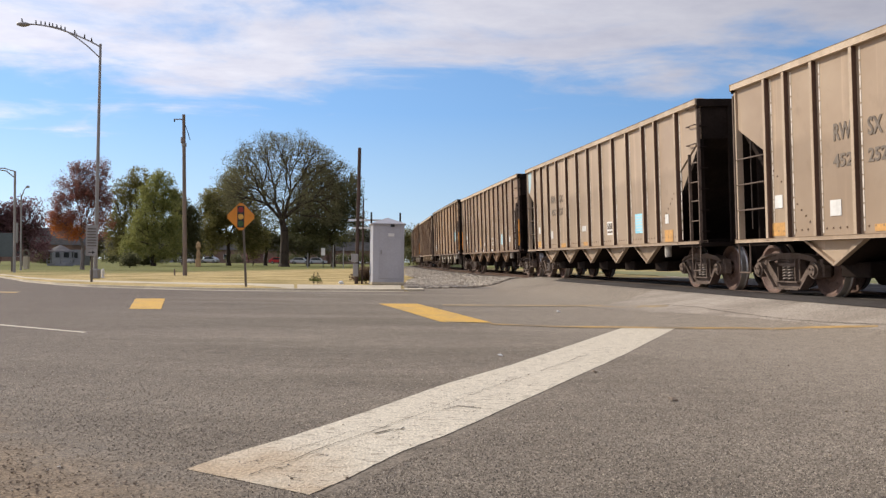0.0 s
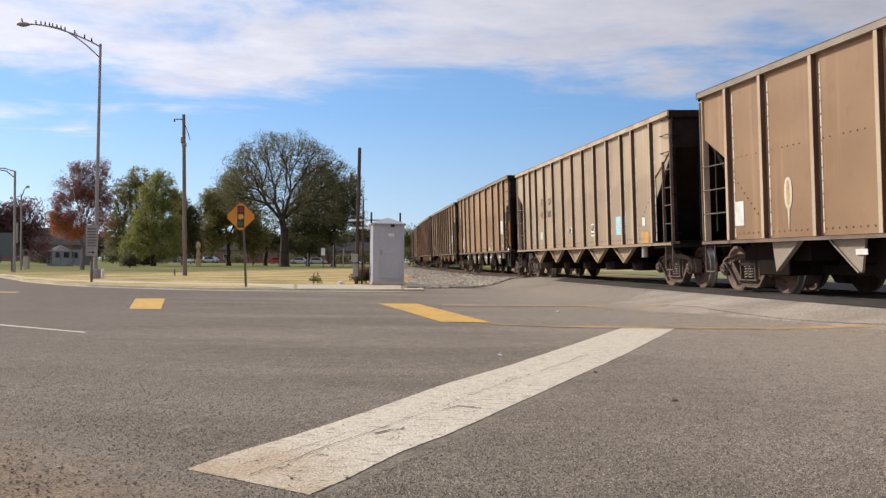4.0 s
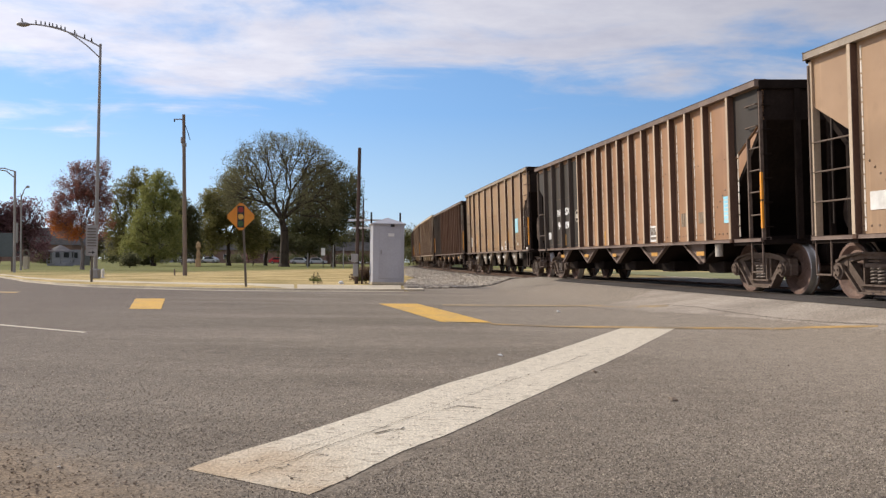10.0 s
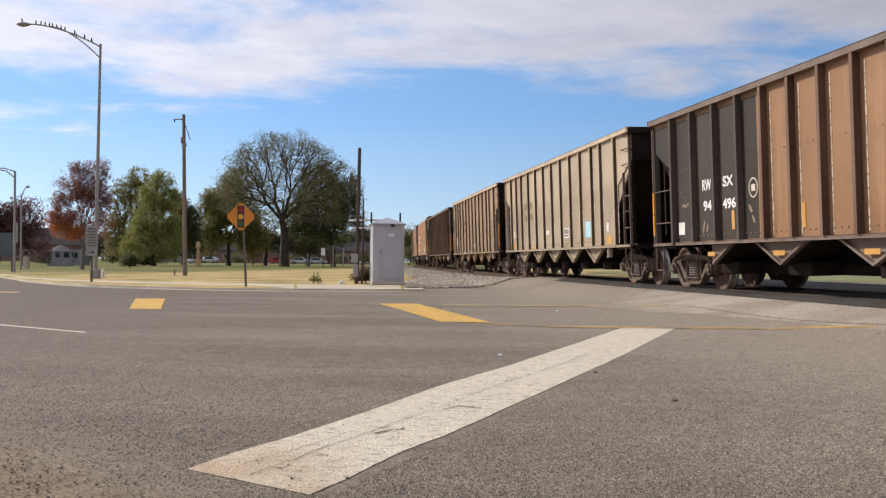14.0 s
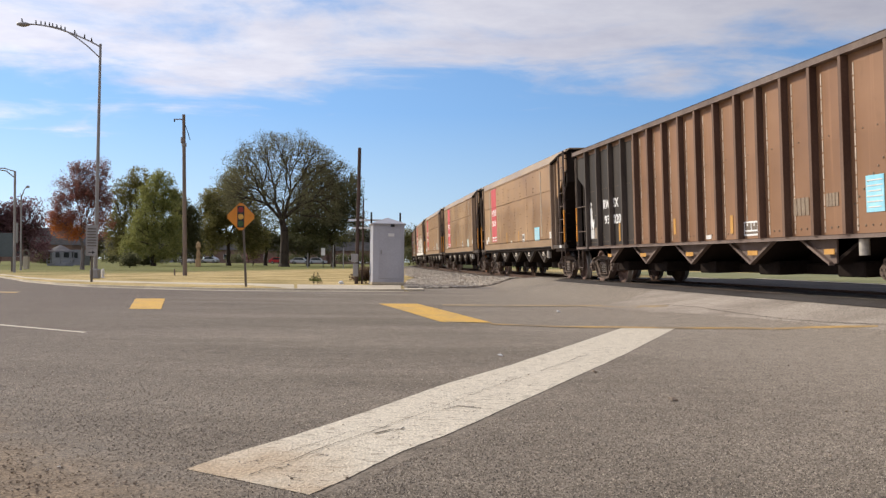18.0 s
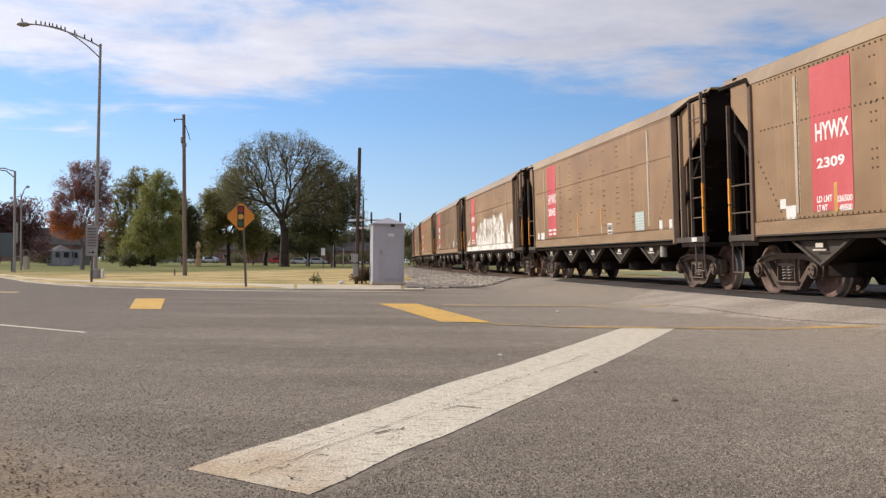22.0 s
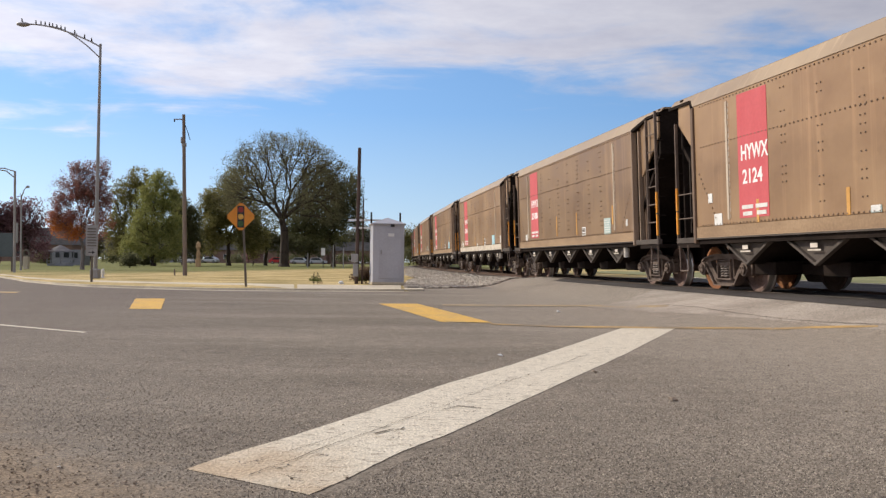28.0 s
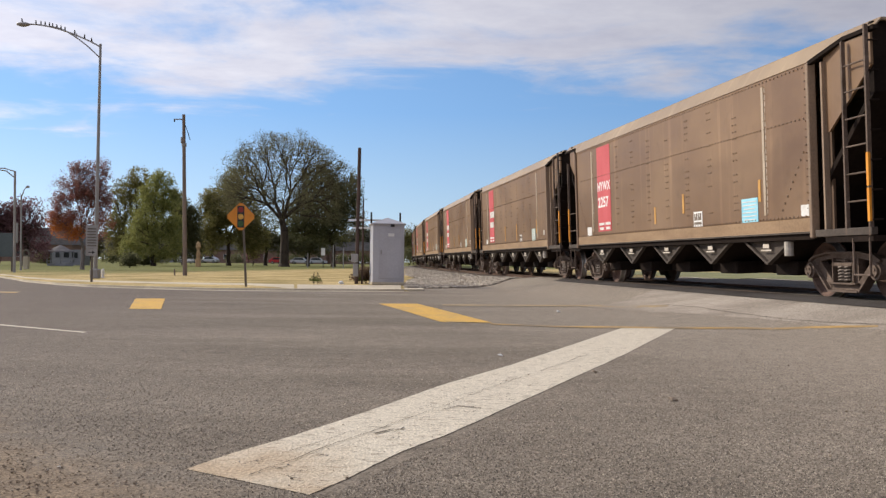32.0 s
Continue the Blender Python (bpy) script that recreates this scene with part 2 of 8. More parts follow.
    l.new(hgt.outputs[0], bp.inputs["Height"]); l.new(bp.outputs[0], p.inputs["Normal"])
    return m


PAINTS = {}


def tone(material, i):
    """The same paint as one wagon wears it: fresher, duller or redder than its sisters."""
    k = TONES.get(i, (1, 1, 1))
    name, a, b, streak, tide, rough = PAINTS[material.name]
    return car_paint(name, tuple(p_ * q_ for p_, q_ in zip(a, k)), tuple(p_ * q_ for p_, q_ in zip(b, k)), streak, tide, rough)


def car_paint(name, a, b, streak=(0.62, 0.55), tide=0.12, rough=0.43):
    """Dusty wagon paint: cloudy fading, run-down streaks, a wavering tide mark of grime half way down and specks of rust."""
    m, n, l, p = nodes_of(name)
    PAINTS[m.name] = (name, a, b, streak, tide, rough)
    tc, info = n.new("ShaderNodeTexCoord"), n.new("ShaderNodeObjectInfo")
    off = n.new("ShaderNodeVectorMath"); off.operation = "SCALE"
    off.inputs[0].default_value = (37.0, 11.0, 0.0)
    l.new(info.outputs["Random"], off.inputs["Scale"])
    sh = n.new("ShaderNodeVectorMath")
    l.new(tc.outputs["Object"], sh.inputs[0]); l.new(off.outputs[0], sh.inputs[1])

    def noise_at(size, detail, rough_=0.6):
        mp, q = n.new("ShaderNodeMapping"), n.new("ShaderNodeTexNoise")
        mp.inputs["Scale"].default_value = size
        q.inputs["Scale"].default_value, q.inputs["Detail"].default_value, q.inputs["Roughness"].default_value = 1, detail, rough_
        l.new(sh.outputs[0], mp.inputs["Vector"]); l.new(mp.outputs[0], q.inputs["Vector"])
        return q.outputs["Fac"]

    def ranged(v, a_, b_, c, d):
        q = n.new("ShaderNodeMapRange")
        for k, w in zip(("From Min", "From Max", "To Min", "To Max"), (a_, b_, c, d)):
            q.inputs[k].default_value = w
        l.new(v, q.inputs["Value"])
        return q.outputs[0]

    def times(u, v):
        q = n.new("ShaderNodeMixRGB"); q.blend_type = "MULTIPLY"; q.inputs[0].default_value = 1.0
        l.new(u, q.inputs[1]); l.new(v, q.inputs[2])
        return q.outputs[0]
    mix = n.new("ShaderNodeMixRGB")
    mix.inputs[1].default_value, mix.inputs[2].default_value = (*a, 1), (*b, 1)
    cloud = noise_at((0.45, 1, 0.55), 5)
    l.new(ranged(cloud, 0.32, 0.68, 0, 1), mix.inputs[0])
    col = times(mix.outputs[0], ranged(noise_at((4.5, 1, 0.16), 5), streak[1], streak[0] + 0.1, 0.80, 1.06))
    col = times(col, ranged(noise_at((3.0, 1, 2.2), 6), 0.25, 0.42, 0.86, 1.02))
    sep = n.new("ShaderNodeSeparateXYZ")
    l.new(tc.outputs["Object"], sep.inputs[0])
    wav = n.new("ShaderNodeMath"); wav.operation = "MULTIPLY_ADD"; wav.inputs[1].default_value = 0.55
    l.new(noise_at((0.8, 1, 0.5), 4), wav.inputs[0]); l.new(sep.outputs[2], wav.inputs[2])
    col = times(col, ranged(wav.outputs[0], 2.72, 2.90, 1 - tide, 1.0 + tide * 0.3))
    tint = ranged(info.outputs["Random"], 0, 1, 0.95, 1.05)
    col = times(col, tint)
    l.new(col, p.inputs["Base Color"])
    l.new(ranged(cloud, 0.3, 0.7, rough - 0.1, rough + 0.12), p.inputs["Roughness"])
    p.inputs["Specular IOR Level"].default_value = 0.28
    bp = n.new("ShaderNodeBump")
    bp.inputs["Strength"].default_value, bp.inputs["Distance"].default_value = 0.25, 0.02
    l.new(noise_at((1.1, 1, 0.9), 2), bp.inputs["Height"]); l.new(bp.outputs[0], p.inputs["Normal"])
    return m


M_ASPHALT = asphalt_material()
M_ASPHALT_DARK = surface("dark_asphalt", (0.052, 0.045, 0.042), (0.092, 0.082, 0.076), (0.5, 0.5, 1), 0.85, 0, 0.4, 50, fine_amount=0.4, world_space=True)
M_ASPHALT_DARK.node_tree.nodes["Principled BSDF"].inputs["Specular IOR Level"].default_value = 0.06
M_CONCRETE = surface("concrete", (0.40, 0.345, 0.26), (0.53, 0.465, 0.36), (0.8, 0.8, 1), 0.85, 0, 0.3, 40, fine_amount=0.3, world_space=True)
M_WHITE_LINE = surface("white_road_paint", (0.34, 0.29, 0.22), (0.585, 0.525, 0.42), (9, 22, 1), 0.75, 0, 0.5, 75, fine_amount=0.3, world_space=True, low=0.34, high=0.46, grain=0.2, stain=(-0.7, -0.71, -2.15, 0.45, (0.42, 0.315, 0.205)))
M_PATCH = surface("patched_concrete", (0.25, 0.212, 0.172), (0.385, 0.335, 0.28), (0.5, 0.9, 1), 0.85, 0, 0.25, 45, fine_amount=0.45, world_space=True, grain=0.2)
M_YELLOW_LINE = surface("yellow_road_paint", (0.36, 0.25, 0.105), (0.585, 0.35, 0.072), (2.2, 2.2, 1), 0.75, 0, 0.2, 60, fine_amount=0.3, world_space=True, low=0.28, high=0.52, grain=0.18)
M_YELLOW_WORN = surface("worn_yellow_paint", (0.235, 0.182, 0.12), (0.45, 0.29, 0.105), (1.2, 1.2, 1), 0.8, 0, 0.2, 45, fine_amount=0.35, world_space=True, low=0.38, high=0.6)
M_YELLOW_FAINT = surface("faint_yellow_paint", (0.235, 0.192, 0.14), (0.36, 0.265, 0.145), (1.2, 1.2, 1), 0.8, 0, 0.2, 45, fine_amount=0.35, world_space=True, low=0.38, high=0.6)
M_STRAW_PATH = surface("sandy_footway", (0.42, 0.36, 0.255), (0.55, 0.48, 0.36), (0.8, 0.8, 1), 0.9, 0, 0.3, 40, fine_amount=0.35, world_space=True)
M_CRACK = surface("open_crack", (0.035, 0.029, 0.024), (0.075, 0.062, 0.05), (20, 20, 1), 0.95, 0, 0, 60, fine_amount=0.2, world_space=True)
M_SEAM = surface("brown_seam", (0.10, 0.082, 0.066), (0.17, 0.142, 0.116), (8, 8, 1), 0.95, 0, 0, 60, fine_amount=0.3, world_space=True)
M_BALLAST = surface("ballast", (0.17, 0.145, 0.115), (0.30, 0.26, 0.21), (1.5, 1.5, 1), 0.9, 0, 0.9, 14, fine_amount=0.5, world_space=True)
M_STONE = surface("ballast_stone", (0.22, 0.19, 0.155), (0.62, 0.55, 0.45), (7, 7, 7), 0.9, 0, 0.3, 30, world_space=True, low=0.38, high=0.62)
M_RAIL = surface("rusty_rail", (0.085, 0.05, 0.036), (0.14, 0.082, 0.056), (3, 3, 3), 0.75, 0.3, 0.2, 40)
M_TIE = surface("tie_wood", (0.07, 0.05, 0.035), (0.12, 0.09, 0.065), (1, 6, 3), 0.9, 0, 0.4, 30)
M_UMBER = car_paint("umber_car_paint", (0.282, 0.188, 0.124), (0.382, 0.267, 0.185))
M_FLANGE = surface("worn_rib_flange", (0.50, 0.43, 0.35), (0.74, 0.68, 0.60), (1, 1, 3), 0.6, 0, 0, 20, fine_amount=0.1, low=0.4, high=0.6)
M_TAN = car_paint("tan_car_paint", (0.445, 0.33, 0.225), (0.57, 0.445, 0.315))
M_BUFF = car_paint("buff_car_paint", (0.355, 0.228, 0.132), (0.462, 0.308, 0.19), tide=0.07)
M_BROWN = car_paint("brown_car_paint", (0.265, 0.152, 0.086), (0.352, 0.214, 0.127), tide=0.07)
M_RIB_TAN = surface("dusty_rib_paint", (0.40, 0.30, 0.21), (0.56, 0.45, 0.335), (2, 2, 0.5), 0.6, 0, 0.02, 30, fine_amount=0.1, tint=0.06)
# rib flank colour: coal dirt plus the shade of the flank, painted in
M_RIB_SIDE = surface("rib_grime_and_shade", (0.075, 0.042, 0.030), (0.125, 0.076, 0.055), (2, 2, 0.5), 0.75, 0, 0.02, 30, fine_amount=0.15, tint=0.06)
M_CHORD = surface("grey_brown_top_rail", (0.235, 0.19, 0.15), (0.335, 0.28, 0.225), (1.5, 2, 2), 0.6, 0, 0.02, 30, fine_amount=0.12, tint=0.06)
M_CORNER = surface("dark_brown_corner", (0.105, 0.066, 0.043), (0.165, 0.105, 0.07), (3, 3, 0.5), 0.65, 0, 0.02, 30, fine_amount=0.15)
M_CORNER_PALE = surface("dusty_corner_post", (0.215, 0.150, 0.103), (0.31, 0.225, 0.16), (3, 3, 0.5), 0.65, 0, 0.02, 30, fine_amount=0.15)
M_JOINT = surface("dusty_joint_strip", (0.36, 0.28, 0.20), (0.50, 0.42, 0.325), (3, 3, 0.6), 0.65, 0, 0.02, 30, fine_amount=0.15)
M_FLANGE_DULL = surface("dull_rib_flange", (0.36, 0.27, 0.20), (0.55, 0.45, 0.36), (1, 1, 3), 0.6, 0, 0, 20, fine_amount=0.1, low=0.4, high=0.6)
M_RIB_BROWN = surface("red_brown_rib_paint", (0.13, 0.075, 0.05), (0.20, 0.122, 0.083), (2, 2, 0.5), 0.65, 0, 0.02, 30, fine_amount=0.12, tint=0.06)
M_OILY = surface("oil_browned_ballast", (0.07, 0.048, 0.036), (0.15, 0.108, 0.082), (3, 3, 1), 0.9, 0, 0.9, 18, fine_amount=0.5, world_space=True)
M_RIB_DARK = surface("grey_brown_rib_paint", (0.128, 0.089, 0.072), (0.20, 0.147, 0.12), (2, 2, 0.5), 0.65, 0, 0.02, 30, fine_amount=0.1, tint=0.06)
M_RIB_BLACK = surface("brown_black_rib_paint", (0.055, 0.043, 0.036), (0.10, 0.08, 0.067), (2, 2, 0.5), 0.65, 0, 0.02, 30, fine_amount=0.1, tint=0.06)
M_BLACK = surface("black_car_paint", (0.034, 0.027, 0.022), (0.06, 0.048, 0.039), (0.6, 1, 0.2), 0.6, 0, 0.02, 30, fine_amount=0.12)
M_RUST_TAN = car_paint("weathered_brown_paint", (0.235, 0.143, 0.084), (0.362, 0.243, 0.148), tide=0.08)
M_TOPTAN = car_paint("dusty_roof_paint", (0.30, 0.208, 0.125), (0.405, 0.295, 0.187), tide=0.0)
M_SILL_RUST = surface("ochre_sill_paint", (0.235, 0.150, 0.085), (0.335, 0.225, 0.132), (0.8, 1, 2), 0.65, 0, 0.03, 20, fine_amount=0.15)
# near-black for ends and underframe: coal grime with recess shade painted in
M_GRIME_SHADE = surface("grime_with_shade", (0.013, 0.0095, 0.008), (0.028, 0.020, 0.0165), (1, 1, 1), 0.85, 0, 0.1, 20, fine_amount=0.2)
M_STEEL = surface("dirty_steel", (0.092, 0.064, 0.049), (0.162, 0.119, 0.094), (3, 3, 3), 0.8, 0.0, 0.2, 30, fine_amount=0.25)
M_SPRING = surface("worn_spring_steel", (0.13, 0.105, 0.09), (0.23, 0.19, 0.165), (6, 6, 6), 0.6, 0.2, 0.1, 30, fine_amount=0.2)
M_STEEL_DARK = surface("dark_chute_paint", (0.058, 0.046, 0.038), (0.10, 0.082, 0.069), (2, 2, 2), 0.75, 0.0, 0.1, 30, fine_amount=0.2)
M_RIVET = surface("dark_rivet_heads", (0.195, 0.135, 0.092), (0.27, 0.195, 0.136), (5, 5, 5), 0.7, 0, 0, 20)
M_WHEEL = surface("wheel_steel", (0.115, 0.072, 0.056), (0.20, 0.128, 0.10), (3, 3, 3), 0.65, 0.15, 0.1, 30, fine_amount=0.2)
M_WHEEL_RUST = surface("orange_rust_wheel", (0.19, 0.072, 0.026), (0.27, 0.115, 0.045), (3, 3, 3), 0.8, 0.1, 0.1, 30, fine_amount=0.2)
M_TREAD = surface("bright_tread", (0.36, 0.34, 0.32), (0.46, 0.44, 0.42), (3, 3, 3), 0.45, 0.8, 0.05, 30, fine_amount=0.1)
M_RED = surface("faded_red_panel", (0.50, 0.075, 0.085), (0.58, 0.12, 0.13), (0.8, 1, 0.3), 0.6, 0, 0.04, 14, fine_amount=0.06)
M_LETTER_W = surface("white_lettering", (0.72, 0.71, 0.69), (0.82, 0.81, 0.79), (3, 3, 3), 0.6, 0, 0, 20, fine_amount=0.06)
M_LETTER_B = surface("faded_dark_lettering", (0.14, 0.112, 0.088), (0.205, 0.166, 0.131), (3, 3, 3), 0.6, 0, 0, 20, fine_amount=0.1)
M_STICK_W = surface("white_sticker", (0.60, 0.585, 0.55), (0.74, 0.73, 0.70), (5, 5, 5), 0.5, 0, 0, 20, fine_amount=0.06)
M_STICK_B = surface("blue_white_placard", (0.24, 0.60, 0.76), (0.38, 0.72, 0.84), (3, 3, 3), 0.45, 0, 0, 20, fine_amount=0.05)
M_CREAM = surface("dirty_cream_band", (0.40, 0.335, 0.26), (0.60, 0.53, 0.435), (1.5, 1, 3), 0.7, 0, 0, 20, fine_amount=0.15)
M_PIPE = surface("dusty_white_pipe", (0.33, 0.295, 0.25), (0.48, 0.44, 0.385), (3, 3, 3), 0.7, 0, 0, 20, fine_amount=0.15)
M_ORANGE = surface("orange_reflector", (0.66, 0.25, 0.025), (0.78, 0.33, 0.045), (3, 3, 3), 0.5, 0, 0, 20, fine_amount=0.08)
M_OMARK = surface("faded_orange_mark", (0.46, 0.25, 0.09), (0.62, 0.34, 0.11), (6, 6, 6), 0.6, 0, 0, 20, fine_amount=0.15)
M_BLUE_CORNER = surface("pale_blue_paint", (0.36, 0.52, 0.60), (0.52, 0.66, 0.70), (3, 3, 3), 0.6, 0, 0, 20, fine_amount=0.1)
M_YELLOW_REF = surface("yellow_reflector", (0.50, 0.255, 0.06), (0.60, 0.33, 0.10), (3, 3, 3), 0.5, 0, 0, 20, fine_amount=0.12)
M_SPRAY = surface("white_spray_paint", (0.70, 0.69, 0.66), (0.84, 0.83, 0.81), (2, 2, 2), 0.6, 0, 0, 20, fine_amount=0.08)
M_CABINET = surface("grey_cabinet_paint", (0.345, 0.345, 0.375), (0.415, 0.415, 0.45), (1, 1, 0.4), 0.5, 0, 0.04, 20, fine_amount=0.06)
M_ALU = surface("pale_aluminium", (0.55, 0.54, 0.52), (0.64, 0.63, 0.61), (1, 1, 0.3), 0.5, 0.3, 0.03, 20, fine_amount=0.06)
M_GALV = surface("galvanised_pole", (0.215, 0.208, 0.205), (0.30, 0.29, 0.287), (1, 1, 0.3), 0.55, 0.2, 0.03, 20, fine_amount=0.08)
M_WOODPOLE = surface("weathered_pole_wood", (0.14, 0.108, 0.092), (0.225, 0.18, 0.152), (6, 6, 0.6), 0.9, 0, 0.3, 25, fine_amount=0.25)
M_DARKPOLE = surface("creosoted_pole_wood", (0.05, 0.033, 0.028), (0.09, 0.06, 0.05), (6, 6, 0.6), 0.9, 0, 0.3, 25, fine_amount=0.2)
M_SIGN_ORANGE = surface("orange_sign_face", (0.56, 0.20, 0.022), (0.64, 0.24, 0.03), (2, 2, 2), 0.45, 0, 0, 20, fine_amount=0.04)
M_SIGN_BLACK = surface("black_sign_ink", (0.02, 0.02, 0.02), (0.03, 0.03, 0.03), (2, 2, 2), 0.5, 0, 0, 20)
M_SIGN_RED = surface("red_sign_disc", (0.22, 0.024, 0.02), (0.27, 0.032, 0.026), (2, 2, 2), 0.5, 0, 0, 20)
M_SIGN_AMBER = surface("amber_sign_disc", (0.56, 0.29, 0.05), (0.62, 0.34, 0.07), (2, 2, 2), 0.5, 0, 0, 20)
M_SIGN_GREEN = surface("green_sign_disc", (0.04, 0.085, 0.03), (0.055, 0.11, 0.04), (2, 2, 2), 0.5, 0, 0, 20)
M_POST = surface("brown_sign_post", (0.10, 0.085, 0.07), (0.15, 0.13, 0.11), (2, 2, 2), 0.7, 0.2, 0.05, 20)
M_BARK = surface("bark", (0.036, 0.027, 0.021), (0.07, 0.053, 0.04), (4, 4, 1), 0.95, 0, 0.6, 12, fine_amount=0.3)
M_BARK_PALE = surface("grey_bark", (0.11, 0.092, 0.085), (0.19, 0.165, 0.155), (4, 4, 1), 0.95, 0, 0.4, 12, fine_amount=0.3)
M_DARKMETAL = surface("black_metal", (0.02, 0.02, 0.02), (0.04, 0.04, 0.04), (2, 2, 2), 0.6, 0.2, 0.05, 20)
M_BIRD = surface("dark_feathers", (0.05, 0.048, 0.05), (0.10, 0.095, 0.095), (9, 9, 9), 0.8, 0, 0, 20)
M_GLASS = surface("dark_glass", (0.02, 0.025, 0.03), (0.035, 0.04, 0.045), (1, 1, 1), 0.12, 0, 0, 20, fine_amount=0.05)
M_CARWHITE = surface("white_car_paint", (0.72, 0.72, 0.72), (0.78, 0.78, 0.78), (1, 1, 1), 0.3, 0, 0, 20, fine_amount=0.03)
M_CARRED = surface("red_car_paint", (0.40, 0.03, 0.035), (0.46, 0.04, 0.045), (1, 1, 1), 0.3, 0, 0, 20, fine_amount=0.03)
M_CARSILVER = surface("silver_car_paint", (0.38, 0.40, 0.43), (0.44, 0.46, 0.49), (1, 1, 1), 0.3, 0.3, 0, 20, fine_amount=0.03)
M_RUBBER = surface("tyre_rubber", (0.018, 0.018, 0.018), (0.03, 0.03, 0.03), (3, 3, 3), 0.9, 0, 0.1, 20)
# white siding greyed down: tree shade is mixed into the colour
M_WALL_WHITE = surface("shade_greyed_siding", (0.21, 0.22, 0.245), (0.27, 0.28, 0.305), (0.4, 0.4, 3), 0.8, 0, 0.1, 10, fine_amount=0.06)
M_WALL_BROWN = surface("brown_brick_wall", (0.16, 0.10, 0.08), (0.22, 0.145, 0.115), (0.6, 0.6, 2), 0.9, 0, 0.2, 12, fine_amount=0.15)
M_ROOF = surface("grey_shingles", (0.12, 0.115, 0.12), (0.18, 0.17, 0.175), (1, 1, 3), 0.9, 0, 0.3, 8, fine_amount=0.2)
M_TEAL = surface("teal_board", (0.055, 0.075, 0.085), (0.075, 0.095, 0.105), (1, 1, 1), 0.6, 0, 0, 20)
M_STATUE = surface("tan_statue_stone", (0.40, 0.255, 0.13), (0.52, 0.35, 0.19), (3, 3, 3), 0.8, 0, 0.2, 20)
M_STONEWHITE = surface("pale_stone", (0.55, 0.54, 0.52), (0.64, 0.63, 0.61), (3, 3, 3), 0.8, 0, 0.2, 20)
for m_, gloss in ((M_GRIME_SHADE, 0.05), (M_STEEL_DARK, 0.2), (M_BLACK, 0.25), (M_RIB_SIDE, 0.15), (M_RIB_BLACK, 0.2)):
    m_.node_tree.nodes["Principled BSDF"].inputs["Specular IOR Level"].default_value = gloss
L_GREEN = leaf_material("green_yellow_leaves", (0.135, 0.16, 0.055), (0.39, 0.375, 0.13))
L_OLIVE = leaf_material("olive_leaves", (0.095, 0.09, 0.05), (0.20, 0.185, 0.10))
L_OLIVE_DEEP = leaf_material("deep_olive_leaves", (0.13, 0.128, 0.05), (0.31, 0.275, 0.105))
L_DARK = leaf_material("dark_green_leaves", (0.088, 0.096, 0.05), (0.19, 0.185, 0.095))
L_RED = leaf_material("red_maple_leaves", (0.20, 0.07, 0.06), (0.40, 0.165, 0.12))
L_ORANGE = leaf_material("orange_maple_leaves", (0.44, 0.13, 0.04), (0.62, 0.25, 0.08))
L_PURPLE = leaf_material("dark_red_leaves", (0.135, 0.072, 0.08), (0.245, 0.135, 0.145))
L_MAPLE_TOP = leaf_material("faded_maple_leaves", (0.19, 0.105, 0.10), (0.34, 0.205, 0.19))
# far leaves paled: distance haze is mixed into their colour
L_FAR = leaf_material("haze_tinted_far_leaves", (0.13, 0.13, 0.10), (0.23, 0.225, 0.175))
L_DRY = leaf_material("dry_brown_brush", (0.10, 0.068, 0.045), (0.20, 0.14, 0.095))
L_GRASS = leaf_material("weed_leaves", (0.05, 0.07, 0.015), (0.12, 0.13, 0.03))


